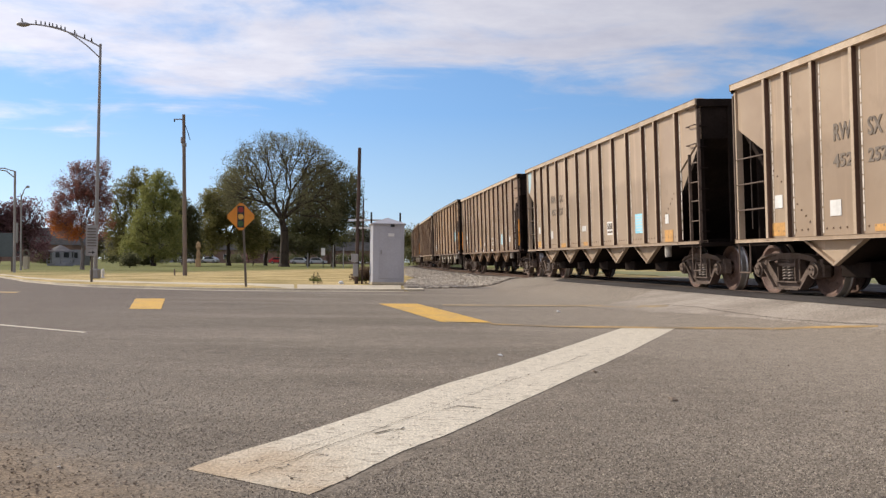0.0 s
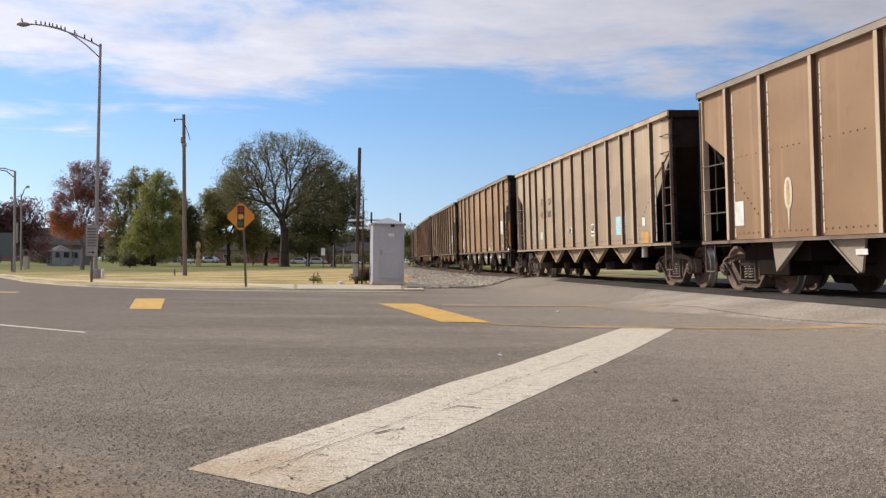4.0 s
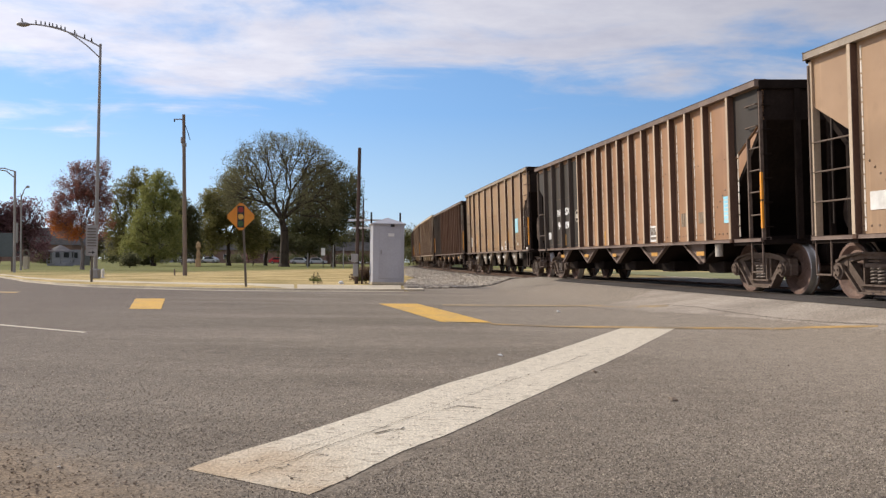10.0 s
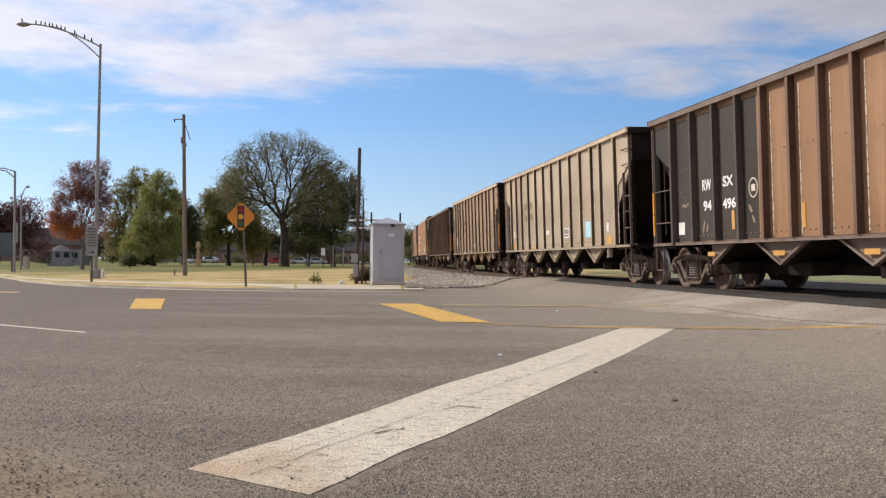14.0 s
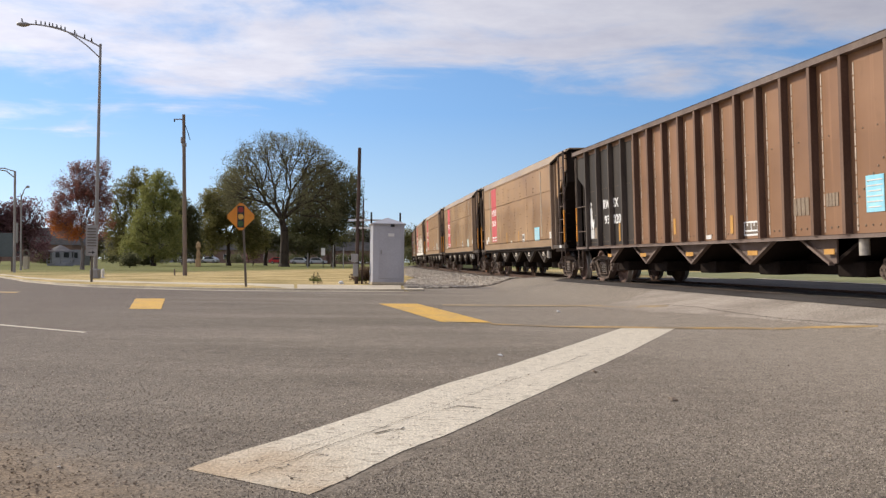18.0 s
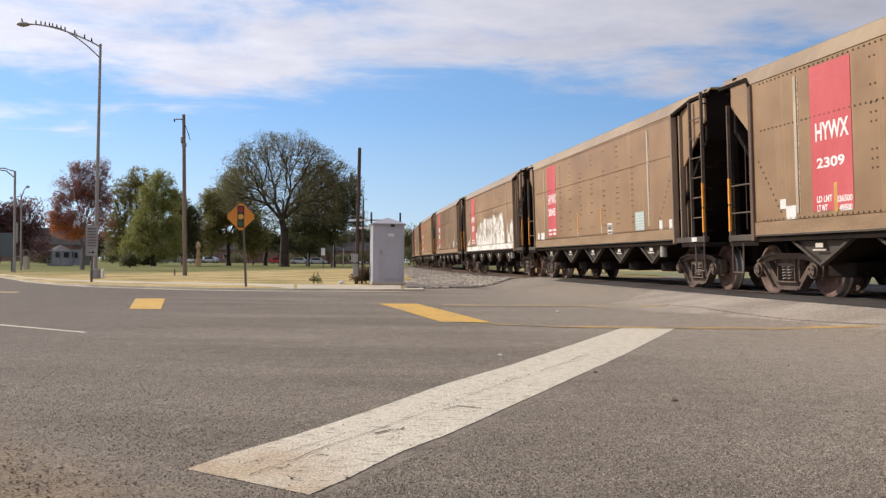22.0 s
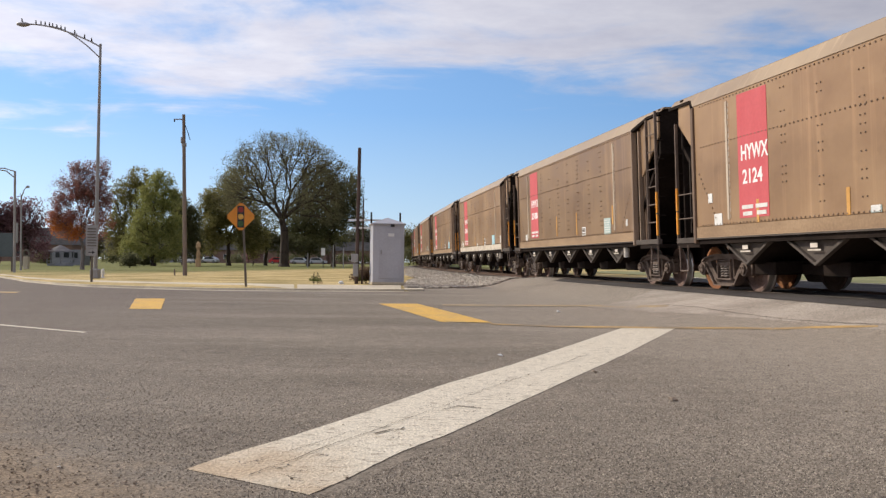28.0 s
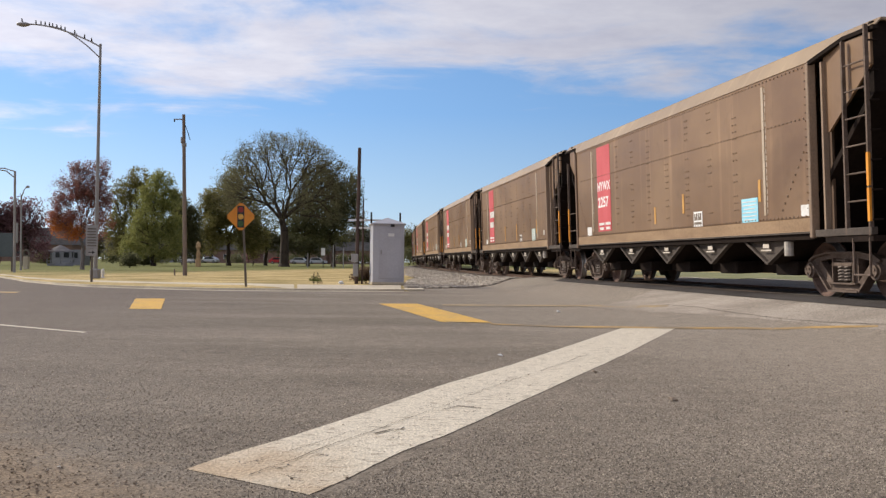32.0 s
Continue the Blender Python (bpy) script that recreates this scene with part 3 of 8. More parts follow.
def lawn_material():
    """Dry straw-coloured turf by the road, greener under the trees beyond it."""
    m, n, l, p = nodes_of("lawn")
    geo = n.new("ShaderNodeNewGeometry")
    sep = n.new("ShaderNodeSeparateXYZ")
    l.new(geo.outputs["Position"], sep.inputs[0])
    n1, n2, n3 = (n.new("ShaderNodeTexNoise") for _ in range(3))
    n1.inputs["Scale"].default_value, n1.inputs["Detail"].default_value = 0.14, 4
    n2.inputs["Scale"].default_value, n2.inputs["Detail"].default_value = 9.0, 4
    n3.inputs["Scale"].default_value, n3.inputs["Detail"].default_value = 0.42, 6
    for q in (n1, n2, n3):
        l.new(geo.outputs["Position"], q.inputs["Vector"])
    wob = n.new("ShaderNodeMath"); wob.operation = "MULTIPLY_ADD"
    wob.inputs[1].default_value = 26.0
    l.new(n1.outputs["Fac"], wob.inputs[0]); l.new(sep.outputs[1], wob.inputs[2])
    west = n.new("ShaderNodeMapRange")
    west.inputs["From Min"].default_value, west.inputs["From Max"].default_value = -9.0, -17.0
    west.inputs["To Max"].default_value = 50.0
    l.new(sep.outputs[0], west.inputs["Value"])
    worn = n.new("ShaderNodeMath")
    l.new(wob.outputs[0], worn.inputs[0]); l.new(west.outputs[0], worn.inputs[1])
    far = n.new("ShaderNodeMapRange")
    far.inputs["From Min"].default_value, far.inputs["From Max"].default_value = 100.0, 122.0
    l.new(worn.outputs[0], far.inputs["Value"])
    dry = n.new("ShaderNodeMixRGB")
    dry.inputs[1].default_value, dry.inputs[2].default_value = (0.25, 0.195, 0.075, 1), (0.50, 0.38, 0.185, 1)
    pr = n.new("ShaderNodeMapRange")
    pr.inputs["From Min"].default_value, pr.inputs["From Max"].default_value = 0.34, 0.62
    l.new(n3.outputs["Fac"], pr.inputs["Value"])
    l.new(pr.outputs[0], dry.inputs[0])
    green = n.new("ShaderNodeMixRGB")
    green.inputs[1].default_value, green.inputs[2].default_value = (0.10, 0.115, 0.035, 1), (0.20, 0.19, 0.07, 1)
    l.new(n3.outputs["Fac"], green.inputs[0])
    mix = n.new("ShaderNodeMixRGB")
    l.new(far.outputs[0], mix.inputs[0]); l.new(dry.outputs[0], mix.inputs[1]); l.new(green.outputs[0], mix.inputs[2])
    g = n.new("ShaderNodeMapRange")
    g.inputs["From Min"].default_value, g.inputs["From Max"].default_value = 0.3, 0.7
    g.inputs["To Min"].default_value, g.inputs["To Max"].default_value = 0.7, 1.3
    l.new(n2.outputs["Fac"], g.inputs["Value"])
    mul = n.new("ShaderNodeMixRGB"); mul.blend_type = "MULTIPLY"; mul.inputs[0].default_value = 1.0
    l.new(mix.outputs[0], mul.inputs[1]); l.new(g.outputs[0], mul.inputs[2])
    l.new(mul.outputs[0], p.inputs["Base Color"])
    p.inputs["Roughness"].default_value = 0.95
    p.inputs["Specular IOR Level"].default_value = 0.1
    bp = n.new("ShaderNodeBump")
    bp.inputs["Strength"].default_value, bp.inputs["Distance"].default_value = 0.8, 0.05
    l.new(n2.outputs["Fac"], bp.inputs["Height"]); l.new(bp.outputs[0], p.inputs["Normal"])
    return m


M_LAWN = lawn_material()


# ---- mesh tools ----
def link(name, bm, material, smooth_faces=False):
    me = bpy.data.meshes.new(name)
    bm.normal_update()
    bm.to_mesh(me)
    bm.free()
    me.materials.append(material)
    if smooth_faces:
        me.polygons.foreach_set("use_smooth", [True] * len(me.polygons))
    return me


def part(name, bm, material, parent, label="", smooth_faces=False):
    """One mesh object under a thing or a part; bm: a bmesh, or a mesh to be shared."""
    me = bm if isinstance(bm, bpy.types.Mesh) else link(name, bm, material, smooth_faces)
    ob = new(name, me)
    ob.parent = parent
    if label:
        tagged(ob, label)
    return ob


def thing(name, label, category, group="", at=None):
    ob = new(name)
    ob.empty_display_size = 0.2
    if at is not None:
        ob.matrix_basis = at
    return tagged(ob, label, category, group)


def box(bm, x0, x1, y0, y1, z0, z1, bevel=0.0):
    r = bmesh.ops.create_cube(bm, size=1.0)
    vs = r["verts"]
    for v in vs:
        v.co = Vector(((x0 + x1) / 2 + v.co.x * (x1 - x0), (y0 + y1) / 2 + v.co.y * (y1 - y0), (z0 + z1) / 2 + v.co.z * (z1 - z0)))
    if bevel:
        es = list({e for v in vs for e in v.link_edges})
        bmesh.ops.bevel(bm, geom=es, offset=bevel, segments=1, affect="EDGES")
    return bm


def boxes(*rows, bevel=0.0):
    bm = bmesh.new()
    for r in rows:
        box(bm, *r, bevel=bevel)
    return bm


def beam(bm, a, b, w, h):
    """A bar of section w by h from a to b."""
    a, b = Vector(a), Vector(b)
    d = b - a
    q = d.to_track_quat("X", "Z").to_matrix().to_4x4()
    bmesh.ops.create_cube(bm, size=1.0, matrix=Matrix.Translation((a + b) / 2) @ q @ Matrix.Diagonal((d.length, w, h, 1)))
    return bm


def tube(bm, a, b, r0, r1=None, seg=10):
    a, b = Vector(a), Vector(b)
    d = b - a
    q = d.to_track_quat("Z", "Y").to_matrix().to_4x4()
    bmesh.ops.create_cone(bm, cap_ends=True, segments=seg, radius1=r0, radius2=r0 if r1 is None else r1, depth=d.length,
                          matrix=Matrix.Translation((a + b) / 2) @ q)
    return bm


def prism(bm, outline, y0, y1):
    """An outline in x and z, drawn out from y0 to y1."""
    a = [bm.verts.new((x, y0, z)) for x, z in outline]
    b = [bm.verts.new((x, y1, z)) for x, z in outline]
    n = len(outline)
    fs = [bm.faces.new(a), bm.faces.new(b[::-1])]
    for i in range(n):
        fs.append(bm.faces.new((a[i], b[i], b[(i + 1) % n], a[(i + 1) % n])))
    bmesh.ops.recalc_face_normals(bm, faces=fs)
    return bm


def lathe(bm, profile, axis="y", seg=24):
    """A turned body: profile of (radius, place along the axis)."""
    rings = []
    for r, s in profile:
        ring = []
        for i in range(seg):
            a = 2 * math.pi * i / seg
            c = (r * math.cos(a), s, r * math.sin(a)) if axis == "y" else (r * math.cos(a), r * math.sin(a), s)
            ring.append(bm.verts.new(c))
        rings.append(ring)
    for p, q in zip(rings, rings[1:]):
        for i in range(seg):
            bm.faces.new((p[i], p[(i + 1) % seg], q[(i + 1) % seg], q[i]))
    bm.faces.new(rings[0]); bm.faces.new(rings[-1][::-1])
    bmesh.ops.recalc_face_normals(bm, faces=bm.faces[:])
    return bm


def sheet_from(name, verts, faces, material, label, kind="structure", smooth_faces=True):
    me = bpy.data.meshes.new(name)
    me.from_pydata(verts, [], faces)
    me.materials.append(material)
    me.polygons.foreach_set("use_smooth", [smooth_faces] * len(me.polygons))
    me.update()
    return tagged(new(name, me), label, name.replace("_", " "), kind=kind)


def words(text, height):
    """Lettering as a mesh, in the plane of x and z, from its lower left corner."""
    cu = bpy.data.curves.new("lettering", "FONT")
    cu.body, cu.size, cu.extrude = text, height / 0.70, 0.002
    cu.resolution_u = 3
    cu.offset = 0.035 * height
    ob = bpy.data.objects.new("lettering", cu)
    me = bpy.data.meshes.new_from_object(ob)
    bpy.data.objects.remove(ob)
    me.transform(Matrix.Rotation(radians(90), 4, "X"))
    return me


# ---- road and ground ----
# the far edge of the road as seen from the camera's foot, by bearing (degrees from straight ahead, to the right) and distance
EDGE = [(a, min(34.0, 3.4 / max(0.1, math.cos(radians(a + 135))))) for a in range(-180, -58, 2)] + [(-45, 48), (-32, 46.5), (-27.5, 46.0), (-25.76, 41.0), (-24.45, 33.6), (-22.8, 30.0), (-21.3, 28.2), (-19.44, 27.1),
        (-16.6, 25.7), (-13.95, 24.9), (-9.9, 24.6), (-7.84, 24.7), (-4.69, 24.58), (-2.3, 24.9), (0.6, 25.4), (3.06, 26.6), (5.16, 28.4), (7.26, 31.0),
        (8.6, 33.5), (11.2, 41.0), (16, 46.5), (22, 58), (28, 50), (45, 44), (80, 40), (120, 32)] + [(a, min(34.0, 3.4 / max(0.1, math.cos(radians(a - 225))))) for a in range(140, 181, 2)]
E_A, E_R = [a for a, _ in EDGE], [r for _, r in EDGE]


def edge_at(a):
    return np.interp(a, E_A, E_R)


BEARINGS = np.concatenate([np.arange(-180, -40, 2.0), np.arange(-40, 40, 0.4), np.arange(40, 180.1, 2.0)])


def ring_sheet(radii, lift, bearings=BEARINGS):
    """Rings round the camera's foot: radii gives, for a bearing, the distances; lift the height over the plain ground."""
    verts, faces = [], []
    rows = np.array([radii(a) for a in bearings])
    rad = np.radians(bearings)[:, None]
    x, y = rows * np.sin(rad), rows * np.cos(rad)
    z = ground_z(x.ravel(), y.ravel()).reshape(x.shape) + lift(bearings[:, None] + 0 * rows, np.arange(rows.shape[1])[None, :] + 0 * rows)
    n = rows.shape[1]
    verts = np.stack([x, y, z], axis=2).reshape(-1, 3).tolist()
    for i in range(len(bearings) - 1):
        for j in range(n - 1):
            a = i * n + j
            faces.append((a, a + 1, a + n + 1, a + n))
    return verts, faces


def road_radii(a):
    e = edge_at(a)
    return np.concatenate([np.array([0.01, 0.5, 1, 1.5, 2, 2.5, 3.0]) * min(1, e / 4), np.linspace(min(3.4, e * 0.9), e, 60)])


v, f = ring_sheet(road_radii, lambda a, j: 0.0 * a)
f.append(tuple(range(0, len(BEARINGS) * 67 - 67, 67)))
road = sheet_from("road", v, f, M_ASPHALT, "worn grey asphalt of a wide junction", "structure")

# the ground beyond the road's edge: hidden step under the kerb, then the lawn out to the horizon
STEP = np.array([-0.35, 0.12, 0.16, 0.5, 1, 1.5, 2, 3, 4, 5, 6, 7, 8, 9, 10, 12, 14, 16, 18, 21, 24, 28, 32, 38, 45, 55, 70, 90, 120, 160, 220, 320, 500, 900, 1600, 2600])


def kerb_share(a):
    """1 where there is a raised kerb, 0 where the road runs out level."""
    return smooth(-70, -50, a) * (1 - smooth(-2.6, -2.0, a))


v, f = ring_sheet(lambda a: edge_at(a) + STEP,
                  lambda a, j: np.where(j == 0, -0.12, 0.045 * kerb_share(a) - 0.012 * (1 - kerb_share(a))))
ground = sheet_from("ground", v, f, M_LAWN, "dry straw-coloured lawn, greener further off", "structure")


def ribbon(name, left, right, material, label, lift=0.004, cuts=12, across=4, parent=None, smooth_faces=True):
    """A strip on the ground between two edges of equally many points."""
    verts, faces = [], []
    lines = []
    for (a, b), (c, d) in zip(zip(left, left[1:]), zip(right, right[1:])):
        for i in range(cuts):
            w = i / cuts
            lines.append((np.array(a) * (1 - w) + np.array(b) * w, np.array(c) * (1 - w) + np.array(d) * w))
    lines.append((np.array(left[-1]), np.array(right[-1])))
    for p, q in lines:
        for j in range(across + 1):
            w = j / across
            verts.append(p * (1 - w) + q * w)
    xy = np.array(verts)
    z = ground_z(xy[:, 0], xy[:, 1]) + lift
    n = across + 1
    for i in range(len(lines) - 1):
        for j in range(across):
            a = i * n + j
            faces.append((a, a + 1, a + n + 1, a + n))
    ob = sheet_from(name, [(x, y, h) for (x, y), h in zip(xy.tolist(), z.tolist())], faces, material, label, "structure", smooth_faces)
    if parent:
        ob.parent = parent
    return ob


# kerb and footway along the lawn: a real step, in cast lengths
def kerb_line(a0, a1, out0, out1, z0, z1, name, label, material, step=0.4):
    aa = np.arange(a0, a1 + 1e-6, step)
    verts, faces = [], []
    for a in aa:
        e = edge_at(a)
        s, c = math.sin(radians(a)), math.cos(radians(a))
        o0, o1 = (np.interp(a, [-12, -9], q) if isinstance(q, tuple) else q for q in (out0, out1))
        for r, z in ((o0, z0), (o0 + 0.02, z1), (o1, z1), (o1, z0)):
            verts.append(((e + r) * s, (e + r) * c, z))
    for i in range(len(aa) - 1):
        for j in range(3):
            k = i * 4 + j
            faces.append((k, k + 1, k + 5, k + 4))
    return sheet_from(name, verts, faces, material, label, "structure", False)


kerb = kerb_line(-50, -2.4, -0.05, 0.14, -0.05, 0.06, "kerb", "pale concrete kerb between road and lawn", M_CONCRETE)
gutter = kerb_line(-50, -2.4, -0.5, -0.05, -0.05, 0.006, "gutter", "pale concrete gutter pan along the kerb", M_CONCRETE)
footway = kerb_line(-50, -9, (3.7, 0.15), (5.9, 4.6), -0.02, 0.05, "footway", "pale concrete footway across the dry lawn", M_STRAW_PATH)
apron = kerb_line(-9, -2.4, 0.15, 4.6, -0.02, 0.052, "apron", "pale gravelly concrete apron beside the kerb", M_CONCRETE)
kerb_line(-2.4, -0.9, 0.15, 1.35, -0.02, 0.05, "apron", "pale gravelly concrete apron beside the ballast", M_CONCRETE)

# markings
def ragged(pts, seed, step=0.05, by=0.004):
    """The same edge in short steps, worn uneven."""
    r = random.Random(seed)
    out = []
    for (a, b), (c, d) in zip(pts, pts[1:]):
        n = 10
        for i in range(n):
            k = by * noise.noise((a * 3 + i * 0.31, b * 3, seed)) * 1.5 + r.gauss(0, by * 0.35)
            out.append((a + (c - a) * i / n + k, b + (d - b) * i / n + k))
    out.append(pts[-1])
    return out


stop_line = ribbon("stop_line", ragged([(-0.97, 3.50), (-0.87, 3.78), (-0.67, 4.2), (-0.39, 4.9), (0.01, 5.99), (0.52, 7.14), (1.16, 8.73), (2.27, 11.52)], 1),
                   ragged([(-0.45, 3.135), (-0.35, 3.36), (-0.165, 3.87), (0.035, 4.27), (0.405, 5.17), (0.875, 6.31), (1.65, 8.2), (2.96, 11.6)], 2), M_WHITE_LINE,
                   "thick cracked white stop line painted on the asphalt", 0.003, 1, 6)
yellow_bar = ribbon("yellow_marking", ragged([(-1.21, 17.39), (-0.6, 14.8), (-0.02, 12.25)], 3, by=0.004), ragged([(-0.49, 17.54), (0.1, 14.87), (0.66, 12.21)], 4, by=0.004), M_YELLOW_LINE,
                    "bright yellow painted hatch bar on the asphalt", 0.005)
yellow_bar_b = ribbon("yellow_marking", ragged([(-6.18, 18.48), (-5.6, 16.6), (-5.02, 14.7)], 5, by=0.004), ragged([(-5.63, 18.63), (-5.06, 16.64), (-4.49, 14.65)], 6, by=0.004), M_YELLOW_LINE,
                      "bright yellow painted hatch bar on the asphalt", 0.005)
yellow_edge = ribbon("yellow_marking", [(0.64, 12.0), (1.56, 11.68), (2.98, 11.72), (3.79, 11.8), (4.61, 11.57), (4.98, 11.28), (5.21, 10.97)],
                     [(0.62, 11.85), (1.52, 11.42), (2.9, 11.42), (3.7, 11.5), (4.54, 11.38), (4.9, 11.09), (5.15, 10.85)], M_YELLOW_WORN, "worn thin yellow line on the asphalt", 0.0062)
yellow_edge_b = ribbon("yellow_marking", [(0.0, 17.4), (1.28, 17.45), (3.0, 17.7), (4.1, 16.6)], [(0.0, 16.9), (1.2, 16.8), (2.85, 17.2), (3.97, 16.2)], M_YELLOW_FAINT,
                       "faint yellow line almost worn off the asphalt", 0.0062)
yellow_edge_c = ribbon("yellow_marking", [(-11.4, 21.9), (-9.9, 21.6)], [(-11.2, 20.9), (-9.7, 20.8)], M_YELLOW_WORN, "worn yellow patch on the asphalt", 0.004)
white_lane = ribbon("white_lane_line", [(-5.9, 11.4), (-3.84, 9.93)], [(-5.9, 11.28), (-3.84, 9.83)], M_WHITE_LINE, "thin white lane line on the asphalt", 0.005)


# ---- track ----
def track_object(name, u0, u1, step, section, side, material, label, parent):
    """A bar of the given section (side offset, height over the rail's top) along the track."""
    verts, faces = [], []
    us = np.arange(u0, u1 + step / 2, step)
    lean = math.sin(radians(2.29))
    for u in us:
        for s, z in section:
            x, y, h, _ = on_track(u, side + s)
            verts.append((float(x), float(y), float(h + z - (side + s) * lean)))
    n = len(section)
    for i in range(len(us) - 1):
        for j in range(n):
            a, b = i * n + j, i * n + (j + 1) % n
            faces.append((a, b, b + n, a + n))
    faces.append(tuple(range(n))[::-1])
    faces.append(tuple(range((len(us) - 1) * n, len(us) * n)))
    me = bpy.data.meshes.new(name)
    me.from_pydata(verts, [], faces)
    me.materials.append(material)
    me.update()
    ob = new(name, me)
    ob.parent = parent
    return tagged(ob, label)


railway = tagged(new("railway_track"), "rusty railway track on ballast, sunk in asphalt at the crossing", "railway track", kind="structure")
RAIL_SECTION = [(-0.035, 0.0), (0.035, 0.0), (0.035, -0.035), (0.010, -0.05), (0.010, -0.14), (0.07, -0.155), (0.07, -0.17), (-0.07, -0.17), (-0.07, -0.155),
                (-0.010, -0.14), (-0.010, -0.05), (-0.035, -0.035)]
for s in (0.75, -0.75):
    track_object("rail", -60, 260, 1.0, RAIL_SECTION, s, M_RAIL, "rusty steel rail with a worn top", railway)
tie_mesh = link("tie", boxes((-1.3, 1.3, -0.11, 0.11, -0.17, 0.0), bevel=0.015), M_TIE)
for i in range(170):
    u = 33.2 + i * 0.55
    x, y, z, h = on_track(u)
    tie = new("tie", tie_mesh)
    tie.parent = railway
    tie.matrix_basis = pose(float(x), float(y), float(z) - 0.172, 0, 2.29, -math.degrees(float(h)))

us = np.arange(-25, 36.6, 1.0)
L0 = [tuple(float(q) for q in on_track(u, 1.75)[:2]) for u in us]
R0 = [tuple(float(q) for q in on_track(u, 0.83)[:2]) for u in us]
dark_strip = ribbon("crossing_surface", L0, R0, M_ASPHALT_DARK, "dark asphalt filling beside the rails", 0.006, 1, 3)
L1 = [tuple(float(q) for q in on_track(u, 0.66)[:2]) for u in us]
R1 = [tuple(float(q) for q in on_track(u, -0.66)[:2]) for u in us]
dark_strip_b = ribbon("crossing_surface", L1, R1, M_ASPHALT_DARK, "dark asphalt filling between the rails", 0.006, 1, 3)
L2 = [tuple(float(q) for q in on_track(u, -0.83)[:2]) for u in us]
R2 = [tuple(float(q) for q in on_track(u, -6.5)[:2]) for u in us]
dark_strip_c = ribbon("crossing_surface", L2, R2, M_ASPHALT_DARK, "dark asphalt beyond the rails", 0.006, 1, 4)
pale_patch = ribbon("concrete_patch", [(2.6, 16.9), (4.0, 14.6), (4.7, 12.2), (5.0, 10.9), (6.2, 6.0), (6.9, 1.0)],
                    [tuple(float(q) for q in on_track(u, 1.78)[:2]) for u in (21, 17, 13.5, 11.6, 6.5, 1.5)], M_PATCH,
                    "pale patched concrete strip beside the crossing", 0.003, 8, 6)

# ballast bank beside the rails, up to the road's edge, with loose stones on it
us = np.arange(36.6, 150, 2.0)
bank = ribbon("ballast_bed", [tuple(float(q) for q in on_track(u, 4.3)[:2]) for u in us], [tuple(float(q) for q in on_track(u, -3.2)[:2]) for u in us],
              M_BALLAST, "grey crushed-stone ballast bed", 0.02, 2, 12)
road_edge = ribbon("road_shoulder", [(-0.5, 24.8), (0.5, 24.9), (1.9, 25.9), (3.1, 27.6), (4.1, 30.2), (4.9, 34.0)], [(-0.9, 27.7), (0.5, 29.2), (1.5, 32.4), (2.7, 35.2), (3.5, 36.9), (4.2, 38.0)],
                   M_ASPHALT, "worn asphalt shoulder running up to the rails", 0.0065, 8, 8)
bank_front = ribbon("ballast_bed", [(-1.1, 27.4), (0.57, 28.1), (1.3, 31.3), (2.6, 34.4), (3.5, 36.2)], [(-1.3, 30.6), (-1.55, 40.0), (-1.2, 50.0), (0.5, 48.0), (3.3, 37.6)],
                    M_BALLAST, "grey crushed-stone ballast beside the road", 0.016, 8, 12)

us = np.arange(36.0, 150, 2.0)
oily = ribbon("stained_ballast", [tuple(float(q) for q in on_track(u, 1.65)[:2]) for u in us], [tuple(float(q) for q in on_track(u, 0.80)[:2]) for u in us],
              M_OILY, "oil-browned ballast along the rail", 0.045, 2, 4)

# brown ribbon added in place of the rail side sunk in the paving
us = np.arange(17.0, 36.1, 1.0)
rail_edge = ribbon("stained_edge", [tuple(float(q) for q in on_track(u, 1.12)[:2]) for u in us], [tuple(float(q) for q in on_track(u, 0.80)[:2]) for u in us],
                   M_OILY, "brown strip standing in for the rail side", 0.012, 2, 2)

rng = random.Random(5)
verts = []
for i in range(8600):
    if i < 5800:
        w, q = rng.random(), rng.random()
        a = np.array([-1.1 + 3.9 * w, 27.4 + 7.6 * w ** 2.2])
        b = np.array([-1.35 + 4.5 * w * w, 30.5 + 6.5 * w + 11.0 * math.sin(math.pi * w)])
        x, y = a * (1 - q ** 1.9) + b * q ** 1.9
    else:
        u = 36.8 + 66 * rng.random() ** 1.5
        x, y = on_track(u, rng.uniform(1.55, 4.4))[:2]
    verts.append((float(x), float(y), rng.uniform(0.03, 0.075)))
sx = np.array([q[0] for q in verts]); sy = np.array([q[1] for q in verts])
sz = ground_z(sx, sy) + 0.025
pts, fcs = [], []
for (x, y, r), z in zip(verts, sz.tolist()):
    k = len(pts)
    c = [(1, 0, 0), (0, 1, 0), (-1, 0, 0), (0, -1, 0), (0, 0, 1), (0, 0, -1)]
    turn = Euler((rng.uniform(0, 3), rng.uniform(0, 3), rng.uniform(0, 3))).to_matrix()
    for q in c:
        w = turn @ Vector(q) * r * rng.uniform(0.7, 1.3)
        pts.append((x + w.x, y + w.y, z + w.z * 0.8))
    for a, b, d in ((0, 1, 4), (1, 2, 4), (2, 3, 4), (3, 0, 4), (1, 0, 5), (2, 1, 5), (3, 2, 5), (0, 3, 5)):
        fcs.append((k + a, k + b, k + d))
stones = sheet_from("ballast_stones", pts, fcs, M_STONE, "loose grey crushed stones beside the track", "stuff", False)

